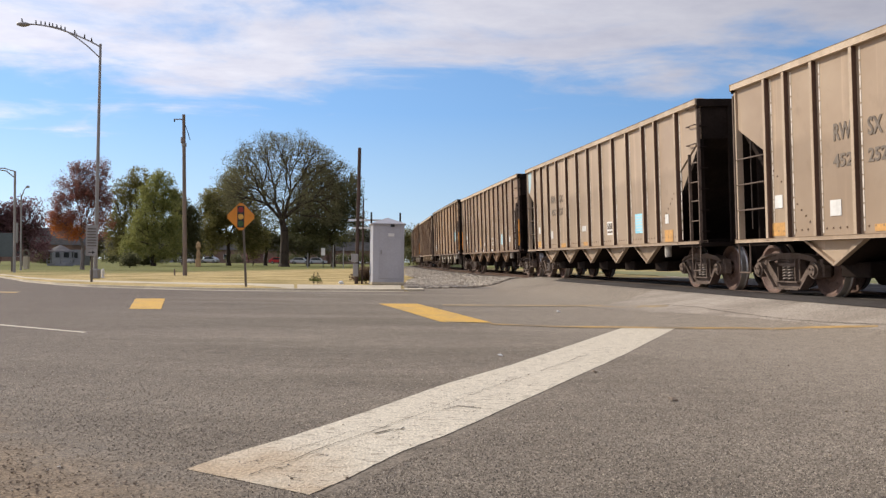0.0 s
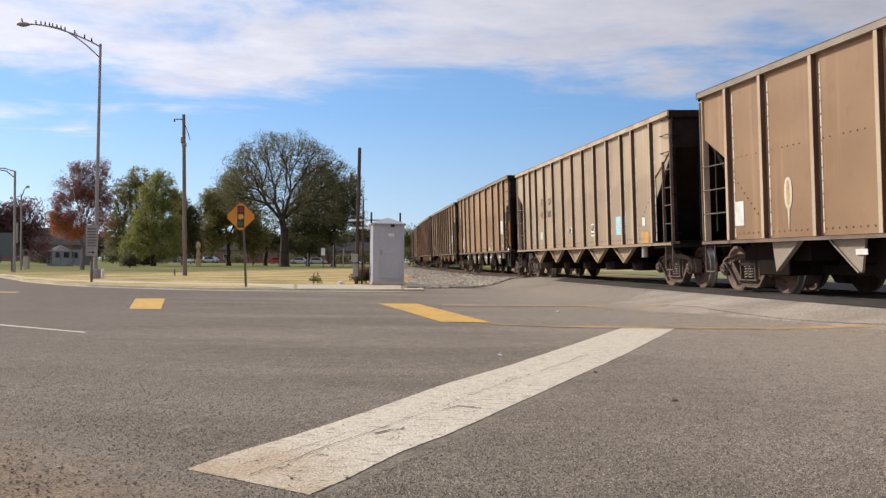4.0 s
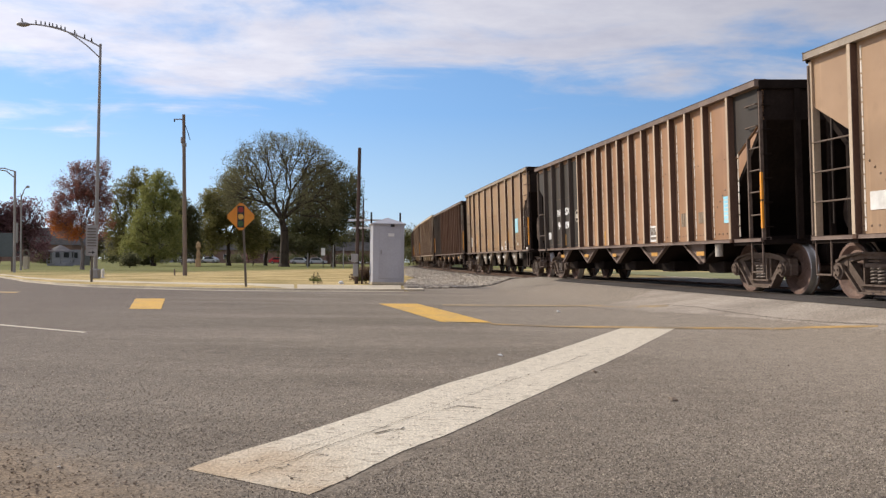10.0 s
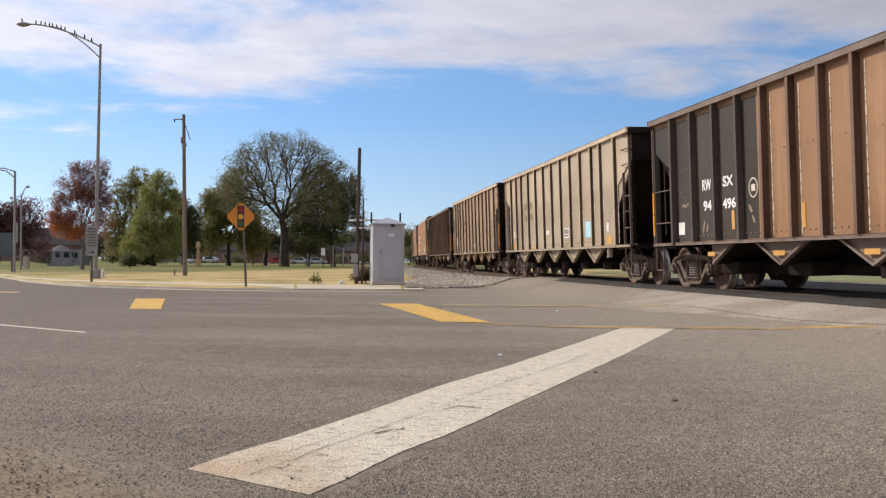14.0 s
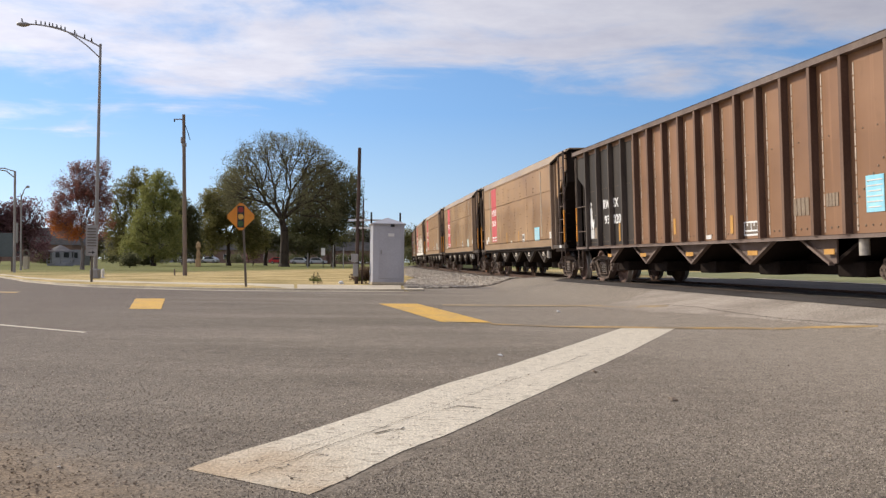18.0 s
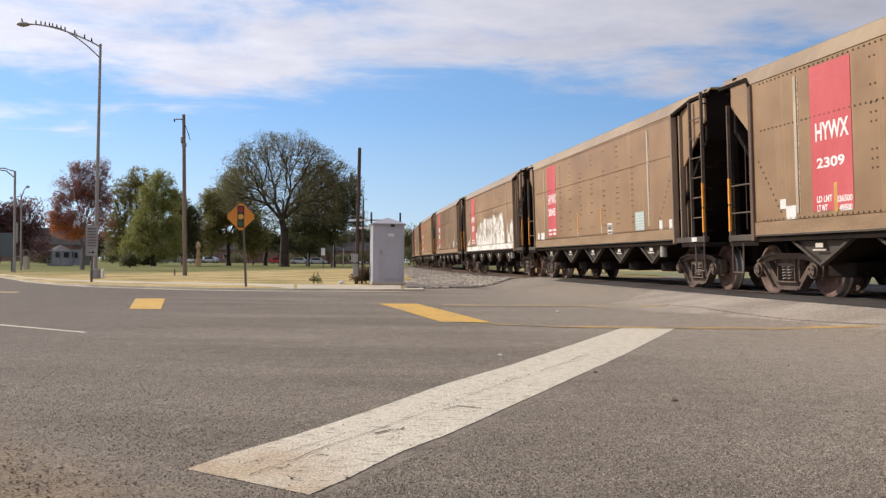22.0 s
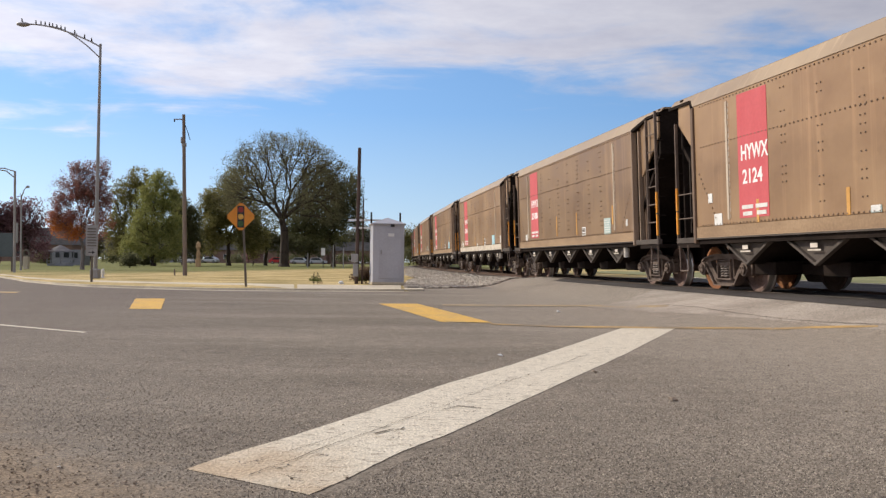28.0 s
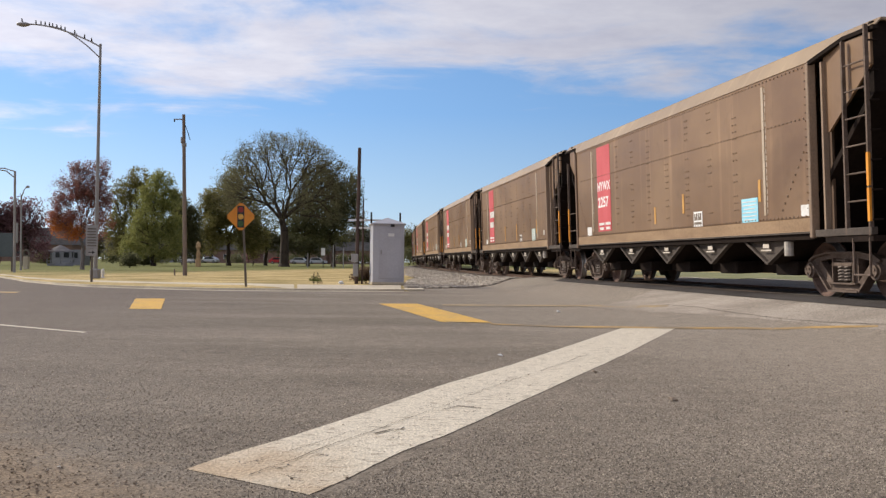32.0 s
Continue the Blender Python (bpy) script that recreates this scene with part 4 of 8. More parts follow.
# ---- the train ----
# distance of the first car's front coupling along the track, and each car's length over couplings
WAY = [-1.1221e-4, 4.02321e-2, -11.8288427, 2.0144]
WAY_T = [0, 1, 2, 3, 6, 7, 8, 10, 11, 12, 13, 14, 17, 18, 19, 20, 21, 22, 23, 24, 25, 28, 29, 30, 31, 32]
WAY_D = [0.03, 0.04, 0.04, -0.05, -0.18, -0.05, 0.07, 0.07, 0.05, 0.04, -0.11, -0.18, 0.25, 0.18, 0.07, 0.01, -0.07, -0.09, -0.05, -0.04, -0.05, -0.03, 0.0, -0.01, 0.03, 0.05]
LENGTHS = [16.22, 15.98, 16.05, 15.91, 16.34, 15.65, 15.92, 16.09, 16.89, 15.85, 17.03, 16.05, 15.88, 16.91, 15.64, 15.66, 15.62, 15.66, 15.66, 15.66, 15.67, 15.64,
           15.69, 15.67] + [15.66] * 8
STARTS = [sum(LENGTHS[:i]) for i in range(len(LENGTHS))]
WHEEL_R = 0.457


def train_u(t):
    return float(np.polyval(WAY, t) - np.interp(t, WAY_T, WAY_D))


def car_pose(u_front, length):
    """Pose of a car whose front coupling is at u_front: its origin at rail height under the middle, x forwards."""
    a, b = u_front + 2.2, u_front + length - 2.2
    xa, ya, za, _ = (float(q) for q in on_track(a))
    xb, yb, zb, _ = (float(q) for q in on_track(b))
    turn = math.degrees(math.atan2(ya - yb, xa - xb))
    return pose((xa + xb) / 2, (ya + yb) / 2, (za + zb) / 2) @ pose(0, 0, 0, 0, 0, turn) @ pose(0, 0, 0, 2.29)


def shared(fn):
    """Builds a mesh once for each set of arguments."""
    made = {}

    def get(*a):
        if a not in made:
            made[a] = fn(*a)
        return made[a]
    return get


@shared
def wheelset_mesh(rusty):
    """An axle with two dished wheels; the treads are polished by the rail."""
    bm = bmesh.new()
    tube(bm, (0, -0.95, 0), (0, 0.95, 0), 0.075, seg=12)
    for s in (-1, 1):
        prof = [(0.10, 0.72), (0.12, 0.85), (0.15, 0.86), (0.20, 0.82), (0.33, 0.80), (0.38, 0.845), (0.40, 0.865), (0.448, 0.865), (0.457, 0.852), (0.459, 0.76), (0.485, 0.74), (0.485, 0.71),
                (0.39, 0.705), (0.34, 0.74)]
        lathe(bm, [(r, y * s) for r, y in prof], "y", 32)
        for i in range(6):
            a = i * math.pi / 3
            tube(bm, (0.25 * math.cos(a), s * 0.80, 0.25 * math.sin(a)), (0.25 * math.cos(a), s * 0.825, 0.25 * math.sin(a)), 0.02, seg=6)
    me = link("wheelset", bm, M_WHEEL_RUST if rusty else M_WHEEL)
    me.materials.append(M_TREAD)
    for p_ in me.polygons:
        if 0.45 < math.hypot(p_.center.x, p_.center.z) < 0.47:
            p_.material_index = 1
    return me


@shared
def side_frame_mesh():
    """A cast truss: arched top bar, slanting tension bars, columns round the springs, and the bearing ends; a raised rib runs round it."""
    bm = bmesh.new()
    y0, y1 = -0.05, 0.07
    prism(bm, [(-0.98, 0.60), (-0.80, 0.69), (-0.40, 0.745), (0.40, 0.745), (0.80, 0.69), (0.98, 0.60), (0.98, 0.53), (0.78, 0.59), (0.40, 0.645),
               (-0.40, 0.645), (-0.78, 0.59), (-0.98, 0.53)], y0, y1)
    for a, b in (((-0.96, 0.60), (-0.80, 0.68)), ((-0.80, 0.68), (-0.40, 0.735)), ((-0.40, 0.735), (0.40, 0.735)), ((0.40, 0.735), (0.80, 0.68)), ((0.80, 0.68), (0.96, 0.60))):
        beam(bm, (a[0], -0.075, a[1]), (b[0], -0.075, b[1]), 0.07, 0.035)
    prism(bm, [(-0.44, 0.25), (0.44, 0.25), (0.37, 0.125), (-0.37, 0.125)], y0, y1)
    beam(bm, (-0.40, -0.08, 0.135), (0.40, -0.08, 0.135), 0.10, 0.03)
    beam(bm, (-0.36, -0.08, 0.255), (0.36, -0.08, 0.255), 0.09, 0.025)
    for s in (-1, 1):
        prism(bm, [(s * 0.83, 0.56), (s * 0.68, 0.61), (s * 0.31, 0.25), (s * 0.41, 0.13)], y0, y1)
        beam(bm, (s * 0.82, -0.075, 0.55), (s * 0.40, -0.075, 0.13), 0.07, 0.035)
        prism(bm, [(s * 0.35, 0.66), (s * 0.27, 0.66), (s * 0.27, 0.22), (s * 0.35, 0.22)], y0, y1)
        beam(bm, (s * 0.27, -0.07, 0.24), (s * 0.27, -0.07, 0.65), 0.06, 0.025)
        tube(bm, (s * 0.875, -0.13, 0.457), (s * 0.875, 0.10, 0.457), 0.135, seg=16)
        tube(bm, (s * 0.875, -0.17, 0.457), (s * 0.875, -0.12, 0.457), 0.095, seg=14)
        for k in range(3):
            a = k * 2.094 + 0.5
            tube(bm, (s * 0.875 + 0.055 * math.cos(a), -0.19, 0.457 + 0.055 * math.sin(a)), (s * 0.875 + 0.055 * math.cos(a), -0.165, 0.457 + 0.055 * math.sin(a)), 0.018, seg=6)
        box(bm, s * 0.875 - 0.16, s * 0.875 + 0.16, -0.06, 0.08, 0.54, 0.64)
        prism(bm, [(s * 0.98, 0.60), (s * 1.07, 0.55), (s * 1.06, 0.36), (s * 1.01, 0.34), (s * 0.99, 0.5)], y0, y1)
        prism(bm, [(s * 0.70, 0.56), (s * 0.76, 0.56), (s * 0.75, 0.36), (s * 0.71, 0.38)], y0, y1)
    box(bm, -0.25, 0.25, -0.10, 0.06, 0.52, 0.585, 0.01)
    tube(bm, (-0.12, -0.11, 0.62), (0.12, -0.11, 0.62), 0.016, seg=6)
    return link("side_frame", bm, M_STEEL)


@shared
def spring_mesh():
    """A coil spring between its seats."""
    verts, faces = [], []
    turns, per, r, wire = 5, 12, 0.068, 0.017
    n = turns * per
    for i in range(n + 1):
        a = 2 * math.pi * i / per
        c = Vector((r * math.cos(a), r * math.sin(a), 0.27 + 0.25 * i / n))
        out_ = Vector((math.cos(a), math.sin(a), 0))
        for k in range(5):
            b = 2 * math.pi * k / 5
            verts.append(tuple(c + out_ * wire * math.cos(b) + Vector((0, 0, wire * math.sin(b)))))
    for i in range(n):
        for k in range(5):
            p_, q_ = i * 5 + k, i * 5 + (k + 1) % 5
            faces.append((p_, q_, q_ + 5, p_ + 5))
    me = bpy.data.meshes.new("spring")
    me.from_pydata(verts, [], faces)
    me.materials.append(M_SPRING)
    me.update()
    return me


@shared
def bolster_mesh():
    bm = bmesh.new()
    box(bm, -0.2, 0.2, -1.02, 1.02, 0.50, 0.70, 0.02)
    tube(bm, (0, 0, 0.68), (0, 0, 0.84), 0.2, seg=12)
    return link("bolster", bm, M_STEEL)


@shared
def brake_mesh():
    bm = bmesh.new()
    for s in (-1, 1):
        beam(bm, (s * 0.36, -0.75, 0.38), (s * 0.36, 0.75, 0.38), 0.06, 0.09)
        for y in (-0.72, 0.72):
            box(bm, s * 0.36 - 0.06, s * 0.36 + 0.08, y - 0.06, y + 0.06, 0.30, 0.55)
    return link("brake_beam", bm, M_STEEL)


def truck(parent, x, rusty=()):
    """A four-wheeled bogie under the car at x."""
    t = part("truck", boxes((-0.12, 0.12, -0.5, 0.5, 0.42, 0.52)), M_STEEL, parent, "cast-steel bogie with two wheelsets")
    t.location = (x, 0, 0)
    for i, wx in enumerate((0.875, -0.875)):
        w = part("wheelset", wheelset_mesh(i in rusty), None, t, "rust-brown steel wheelset" if i not in rusty else "orange-rusted steel wheelset")
        w.location = (wx, 0, WHEEL_R)
    for s in (-1, 1):
        q = part("side_frame", side_frame_mesh(), None, t)
        q.matrix_basis = pose(0, s * 1.02, 0, 0, 0, 0 if s < 0 else 180)
        for sx_ in (-0.085, 0.085):
            q = part("spring", spring_mesh(), None, t)
            q.location = (sx_, s * 1.05, 0)
    part("bolster", bolster_mesh(), None, t)
    part("brake_beam", brake_mesh(), None, t)
    return t


@shared
def coupler_mesh():
    bm = bmesh.new()
    box(bm, -0.75, 0.0, -0.09, 0.09, 0.78, 0.95, 0.01)
    prism(bm, [(-0.05, 0.72), (0.14, 0.74), (0.14, 1.0), (-0.05, 1.02)], -0.16, 0.02)
    prism(bm, [(-0.05, 0.74), (0.06, 0.76), (0.06, 0.98), (-0.05, 1.0)], 0.02, 0.15)
    return link("coupler", bm, M_STEEL)


@shared
def hose_mesh():
    bm = bmesh.new()
    pts = [Vector((-0.1, 0.35, 0.8)), Vector((0.1, 0.33, 0.62)), Vector((0.25, 0.25, 0.5)), Vector((0.4, 0.2, 0.52))]
    for a, b in zip(pts, pts[1:]):
        tube(bm, a, b, 0.03, seg=7)
    return link("air_hose", bm, M_RUBBER)


@shared
def rung_mesh(w):
    bm = bmesh.new()
    tube(bm, (-w / 2, 0, 0), (w / 2, 0, 0), 0.014, seg=6)
    return link("rung", bm, M_STEEL)


@shared
def stile_mesh(z0, z1):
    return link("stile", boxes((-0.018, 0.018, -0.03, 0.03, z0, z1)), M_STEEL)


@shared
def step_mesh():
    """A bent-bar step hanging under the sill."""
    bm = bmesh.new()
    pts = [Vector((-0.2, 0, 0.95)), Vector((-0.19, 0, 0.42)), Vector((0.19, 0, 0.42)), Vector((0.2, 0, 0.95))]
    for a, b in zip(pts, pts[1:]):
        tube(bm, a, b, 0.016, seg=6)
    return link("sill_step", bm, M_STEEL)


@shared
def strip_mesh():
    return link("reflective_strip", boxes((-0.026, 0.026, -0.036, 0.0, 0.0, 0.47)), M_ORANGE)


@shared
def crossrung_mesh(w):
    bm = bmesh.new()
    tube(bm, (0, -w / 2, 0), (0, w / 2, 0), 0.014, seg=6)
    return link("crossrung", bm, M_GRIME_SHADE)


@shared
def reservoir_mesh():
    bm = bmesh.new()
    bmesh.ops.create_uvsphere(bm, u_segments=12, v_segments=8, radius=0.2)
    for v_ in bm.verts:
        v_.co.z *= 1.9
    return link("brake_reservoir", bm, M_STEEL)


@shared
def pipe_mesh():
    bm = bmesh.new()
    tube(bm, (0, 0, -0.10), (0, 0, 0.14), 0.075, seg=14)
    return link("air_pipe_end", bm, M_PIPE)


@shared
def chute_meshes(w, paint, cut=0):
    """The pieces of one discharge chute of half width w: sloping sheets, side plate, rim and gate."""
    sheets = prism(bmesh.new(), [(-w, 0.95), (0, 0.56), (w, 0.95), (w - 0.07, 0.97), (0, 0.63), (-w + 0.07, 0.97)], -1.40, 1.40)
    plate = prism(bmesh.new(), [(-w + 0.03 if cut < 1 else -0.12, 0.95), (-0.1 * (cut > 0), 0.58), (0.1 * (cut < 0) + 0.002, 0.58), (w - 0.03 if cut > -1 else 0.12, 0.95)], -0.015, 0.015)
    rim = bmesh.new()
    for e in (-1, 1):
        if e != -cut:
            prism(rim, [(e * (w + 0.02), 0.95), (0, 0.55), (0, 0.60), (e * (w - 0.075), 0.95)], -0.045, 0.045)
    gate = boxes((-0.36, 0.36, -1.15, 1.15, 0.36, 0.60), bevel=0.02)
    return link("hopper", sheets, M_GRIME_SHADE), link("side_plate", plate, paint), link("rim", rim, paint), link("gate", gate, M_GRIME_SHADE)


@shared
def split_chute_meshes(paint):
    """A wide chute whose side is two slanted plates with the door box between them; each plate has a turned rim."""
    core = boxes((-0.52, 0.52, -1.25, 1.25, 0.36, 0.96), bevel=0.02)
    box(core, -1.1, 1.1, -1.2, 1.2, 0.62, 0.95)
    out = [link("hopper", core, M_GRIME_SHADE)]
    for e in (1, -1):
        out.append(link("side_plate", prism(bmesh.new(), [(e * 0.40, 0.95), (e * 1.24, 0.95), (e * 0.56, 0.47), (e * 0.50, 0.47)], -0.02, 0.02), paint))
        rim = bmesh.new()
        beam(rim, (e * 1.25, 0, 0.95), (e * 0.55, 0, 0.46), 0.09, 0.03)
        out.append(link("rim", rim, paint))
    return out


def chute(car, x, w, paint, sides=(1, -1), cut=0):
    if w > 1:
        core, a, ra, b, rb = split_chute_meshes(paint)
        q = part("hopper", core, None, car, "coal discharge chute")
        for e, me, rim in ((1, a, ra), (-1, b, rb)):
            if e in sides:
                for y in (-1.47, 1.47):
                    part("side_plate", me, None, q).location = (0, y, 0)
                part("rim", rim, None, q).location = (0, -1.475, 0)
    else:
        sheets, plate, rim, gate = chute_meshes(w, paint, cut)
        q = part("hopper", sheets, None, car, "coal discharge chute")
        for y in (-1.43, 1.43):
            part("side_plate", plate, None, q).location = (0, y, 0)
        part("rim", rim, None, q).location = (0, -1.465, 0)
        part("gate", gate, None, q)
    q.location = (x, 0, 0)


@shared
def grab_mesh(w):
    """A grab iron: a bar held off the side by its bent ends."""
    bm = bmesh.new()
    pts = [Vector((-w / 2, 0, 0)), Vector((-w / 2, -0.065, 0)), Vector((w / 2, -0.065, 0)), Vector((w / 2, 0, 0))]
    for a, b in zip(pts, pts[1:]):
        tube(bm, a, b, 0.013, seg=6)
    return link("grab_iron", bm, M_STEEL)


def ladder(car, x_end, top, inner, front, inner_top, rungs, strips=2, grabs=(), reach=None):
    """A side ladder at the car's end: a stile at the corner, a second one inboard (front) or rungs reaching to the side's post (rear),
    orange strips on the corner, and grab irons up the corner sheet."""
    sgn = 1 if x_end > 0 else -1
    for side in (-1, 1):
        y = 1.57 * side
        lad = part("ladder", stile_mesh(0.98, top), None, car, "dark steel side ladder with orange reflective strips" if strips else "dark steel side ladder")
        lad.location = (x_end, y, 0)
        if front:
            q = part("stile", stile_mesh(1.0, inner_top), None, lad)
            q.location = (-sgn * inner, 0, 0)
        else:
            q = part("brake_rod", tube(bmesh.new(), (0, 0, 1.2), (0, 0, inner_top), 0.012, seg=6), M_RIB_BLACK, lad)
            q.location = (-sgn * inner, 0.08 * -side, 0)
        wide = reach or inner
        for z in rungs:
            q = part("rung", rung_mesh(round(wide, 2)), None, lad)
            q.location = (-sgn * wide / 2, 0, z)
        for i in range(strips):
            q = part("reflective_strip", strip_mesh(), None, lad)
            q.matrix_basis = pose(0, 0, 1.18 + i * 0.5, 0, 0, 0 if side < 0 else 180)
        for z in grabs:
            q = part("grab_iron", grab_mesh(0.40), None, lad)
            q.matrix_basis = pose(-sgn * 0.28, -side * 0.02, z, 0, 0, 0 if side < 0 else 180)
        for i in range(7):
            q = part("crossrung", crossrung_mesh(0.15), None, lad)
            q.location = (sgn * 0.03, -side * 0.09, 1.2 + i * 0.42)
        q = part("sill_step", step_mesh(), None, lad)
        q.location = (-sgn * 0.24, 0, 0)


def side_outline(half, post, z0, top, low=2.45, high=3.05):
    """The side sheet: full height between the posts, cut away under a slant towards each end."""
    return [(-half, top), (half, top), (half, high), (post, low), (post, z0), (-post, z0), (-post, low), (-half, high)]


def under_parts(car, half, rusty_a, rusty_b, paint, count=5, pitch=2.15, width=0.8, shift=0.0, pipe=2.95, front=1.83):
    truck(car, half - front, rusty_a)
    truck(car, -(half - 1.57), rusty_b)
    # sill deepened and a filler box added to keep the underside dark
    part("centre_sill", boxes((-half + 0.6, half - 0.6, -0.5, 0.5, 0.55, 1.0)), M_GRIME_SHADE, car)
    part("door_shaft", boxes((-half + 2.9, half - 3.1, -0.62, 0.62, 0.36, 0.545), bevel=0.02), M_GRIME_SHADE, car, "near-black filler box for the dark underside")
    for s in (-1, 1):
        q = part("coupler", coupler_mesh(), None, car)
        q.matrix_basis = pose(s * half, 0, 0, 0, 0, 0 if s > 0 else 180)
        q = part("air_hose", hose_mesh(), None, car)
        q.matrix_basis = pose(s * (half - 0.35), 0, 0, 0, 0, 0 if s > 0 else 180)
        q = part("brake_reservoir", reservoir_mesh(), None, car)
        q.location = (s * (half - 1.15), 0.4 * s, 1.45)
    for i in range(count):
        chute(car, shift + (i - (count - 1) / 2) * pitch, width, paint, (1, -1) if width < 1 or 0 < i < count - 1 else (1,) if i == 0 else (-1,),
              0 if width in (0.79, 0.77) or 0 < i < count - 1 else 1 if i == 0 else -1)
    for s in (-1, 1):
        q = part("air_pipe_end", pipe_mesh(), None, car, "pale drop pipe under the side sill")
        q.location = (half - pipe, 1.48 * s, 0.80)


@shared
def flange_mesh(height, paint, w):
    """The riveted flange along a rib, its paint worn bright between the rivets."""
    bm = bmesh.new()
    z = 1.06
    while z < height - 0.3:
        box(bm, -w, w, -1.551, -1.54, z, z + 0.18)
        z += 0.205
    return link("rib_flange", bm, paint)


@shared
def seam_mesh(post, seam):
    """Rivet heads along the foot of the side, along a seam half way up, and down a slant at each end."""
    verts, faces = [], []

    def stud(x, z, r=0.017):
        for s in (-1, 1):
            k = len(verts)
            for dx, dz in ((-r, -r), (r, -r), (r, r), (-r, r)):
                verts.append((x + dx, 1.544 * s, z + dz))
            for dx, dz in ((-r, -r), (r, -r), (r, r), (-r, r)):
                verts.append((x + dx * 0.6, 1.558 * s, z + dz * 0.6))
            for q in ((4, 5, 6, 7), (0, 1, 5, 4), (1, 2, 6, 5), (2, 3, 7, 6), (3, 0, 4, 7)):
                faces.append(tuple(k + j for j in (q if s < 0 else q[::-1])))
    n = int(2 * post / 0.17)
    for i in range(n):
        stud(-post + 0.1 + i * 0.17, 1.13)
        if seam and i % 5 < 4:
            stud(-post + 0.1 + i * 0.17, seam, 0.012)
    for e in (-1, 1):
        for i in range(10):
            stud(e * (post - 0.15 - i * 0.115), 2.15 - i * 0.1)
    me = bpy.data.meshes.new("rivets")
    me.from_pydata(verts, [], faces)
    me.materials.append(M_RIVET)
    me.update()
    return me


# half width and depth of the side ribs, by the number of bays
# pitch and half width of the chutes, how far they sit behind the middle, and the place of the drop pipe
UNDER = {12: (2.14, 0.77, -0.27, 2.7), 10: (2.22, 0.78, -0.02, 2.7), 8: (3.36, 1.2, -0.17, 2.6), 15: (2.51, 0.8, -0.13, 2.7)}
RIBS = {12: (0.032, 0.075), 10: (0.035, 0.10), 8: (0.04, 0.085), 15: (0.035, 0.12)}


def open_hopper(length, height, bays, paint, rib_paint, label, end_bay=0.75, chutes=5, rusty=((), ()), dark=False, strips=(0, 0), rear=()):
    """A ribbed open-topped coal hopper; dark: its rear bays are black."""
    half = length / 2
    car = thing("hopper_car", label, "railway wagon", "cars of the coal train")
    end, post = half - 0.75, half - 1.85
    if bays == 8:
        ins = [post, post - 1.25, post - 2.72]
    elif bays == 12:
        ins = [post, post - 0.87, post - 1.75]
    else:
        ins = [post, post - end_bay]
    inner = bays - 2 * (len(ins) - 1)
    places = [-q for q in ins] + [-ins[-1] + 2 * ins[-1] * k / inner for k in range(1, inner)] + ins[::-1]
    if bays == 8:
        places = [-post, -post + 1.25, -3.3, -1.69, 0.05, 1.75, 3.44, 4.87, post]
    if bays == 12:
        places = [q * length / 16.05 for q in (-6.18, -5.29, -4.43, -3.34, -2.25, -1.16, -0.09, 0.98, 2.05, 3.12, 4.2, 5.0, 6.18)]
    if bays == 10:
        places = [-post, -4.75] + [0.03 + 1.117 * k for k in range(-3, 4)] + [4.78, post]
    places[1:1 + len(rear)] = rear
    if bays == 15:
        places = [q * length / 17.03 for q in (-6.67, -5.69, -4.71, -3.78, -2.88, -2.0, -1.13, -0.27, 0.56, 1.41, 2.27, 3.07, 3.9, 4.76, 5.6, 6.67)]
    for s in (-1, 1):
        bm = prism(bmesh.new(), side_outline(end, post, 1.0, height - 0.05), 1.50 * s, 1.545 * s)
        part("side_sheet", bm, paint, car)
        bm = bmesh.new()
        box(bm, -end - 0.03, end + 0.03, 1.47 * s, (RIBS[bays][1] + 1.55) * s, height - 0.11, height, 0.012)
        part("top_chord", bm, rib_paint if bays == 12 else M_CHORD if not dark else M_RIB_DARK, car, "steel top rail of the wagon side")
        bm = bmesh.new()
        box(bm, -end, end, 1.44 * s, 1.62 * s, 0.955, 1.018, 0.01)
        part("side_sill", bm, paint if bays == 12 else M_RIB_DARK, car)
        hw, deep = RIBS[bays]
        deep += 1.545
        # flanks carry their shade in the colour; the face strip stays lighter
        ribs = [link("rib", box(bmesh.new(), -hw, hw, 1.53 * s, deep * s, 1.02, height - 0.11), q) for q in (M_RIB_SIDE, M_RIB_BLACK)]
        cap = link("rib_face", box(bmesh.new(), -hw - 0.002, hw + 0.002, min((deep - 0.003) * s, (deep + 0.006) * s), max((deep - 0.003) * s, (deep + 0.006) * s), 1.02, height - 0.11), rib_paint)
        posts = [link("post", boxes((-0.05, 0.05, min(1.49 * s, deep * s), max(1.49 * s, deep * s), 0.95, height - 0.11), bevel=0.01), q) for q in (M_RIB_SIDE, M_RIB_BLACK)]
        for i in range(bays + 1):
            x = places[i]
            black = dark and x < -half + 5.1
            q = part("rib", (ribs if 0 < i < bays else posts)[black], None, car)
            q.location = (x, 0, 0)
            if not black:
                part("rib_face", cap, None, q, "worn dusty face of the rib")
            if s < 0 and not black:
                q = part("rib_flange", flange_mesh(height, *((M_FLANGE_DULL, 0.016) if dark and rib_paint is M_RIB_BROWN else (M_FLANGE, 0.016))), None, car)
                q.location = (x + hw + (deep - 1.545) * 0.82 + 0.022, 0, 0)
        if dark:
            lip = prism(bmesh.new(), [(post + 0.06, height - 0.12), (end - 0.08, height - 0.12), (end - 0.08, 3.02), (post + 0.06, 2.5)], 1.546 * s, 1.552 * s)
            part("corner_sheet", lip, M_BLACK, car, "black-painted corner sheet")
        for e in (-1, 1):
            x = e * end
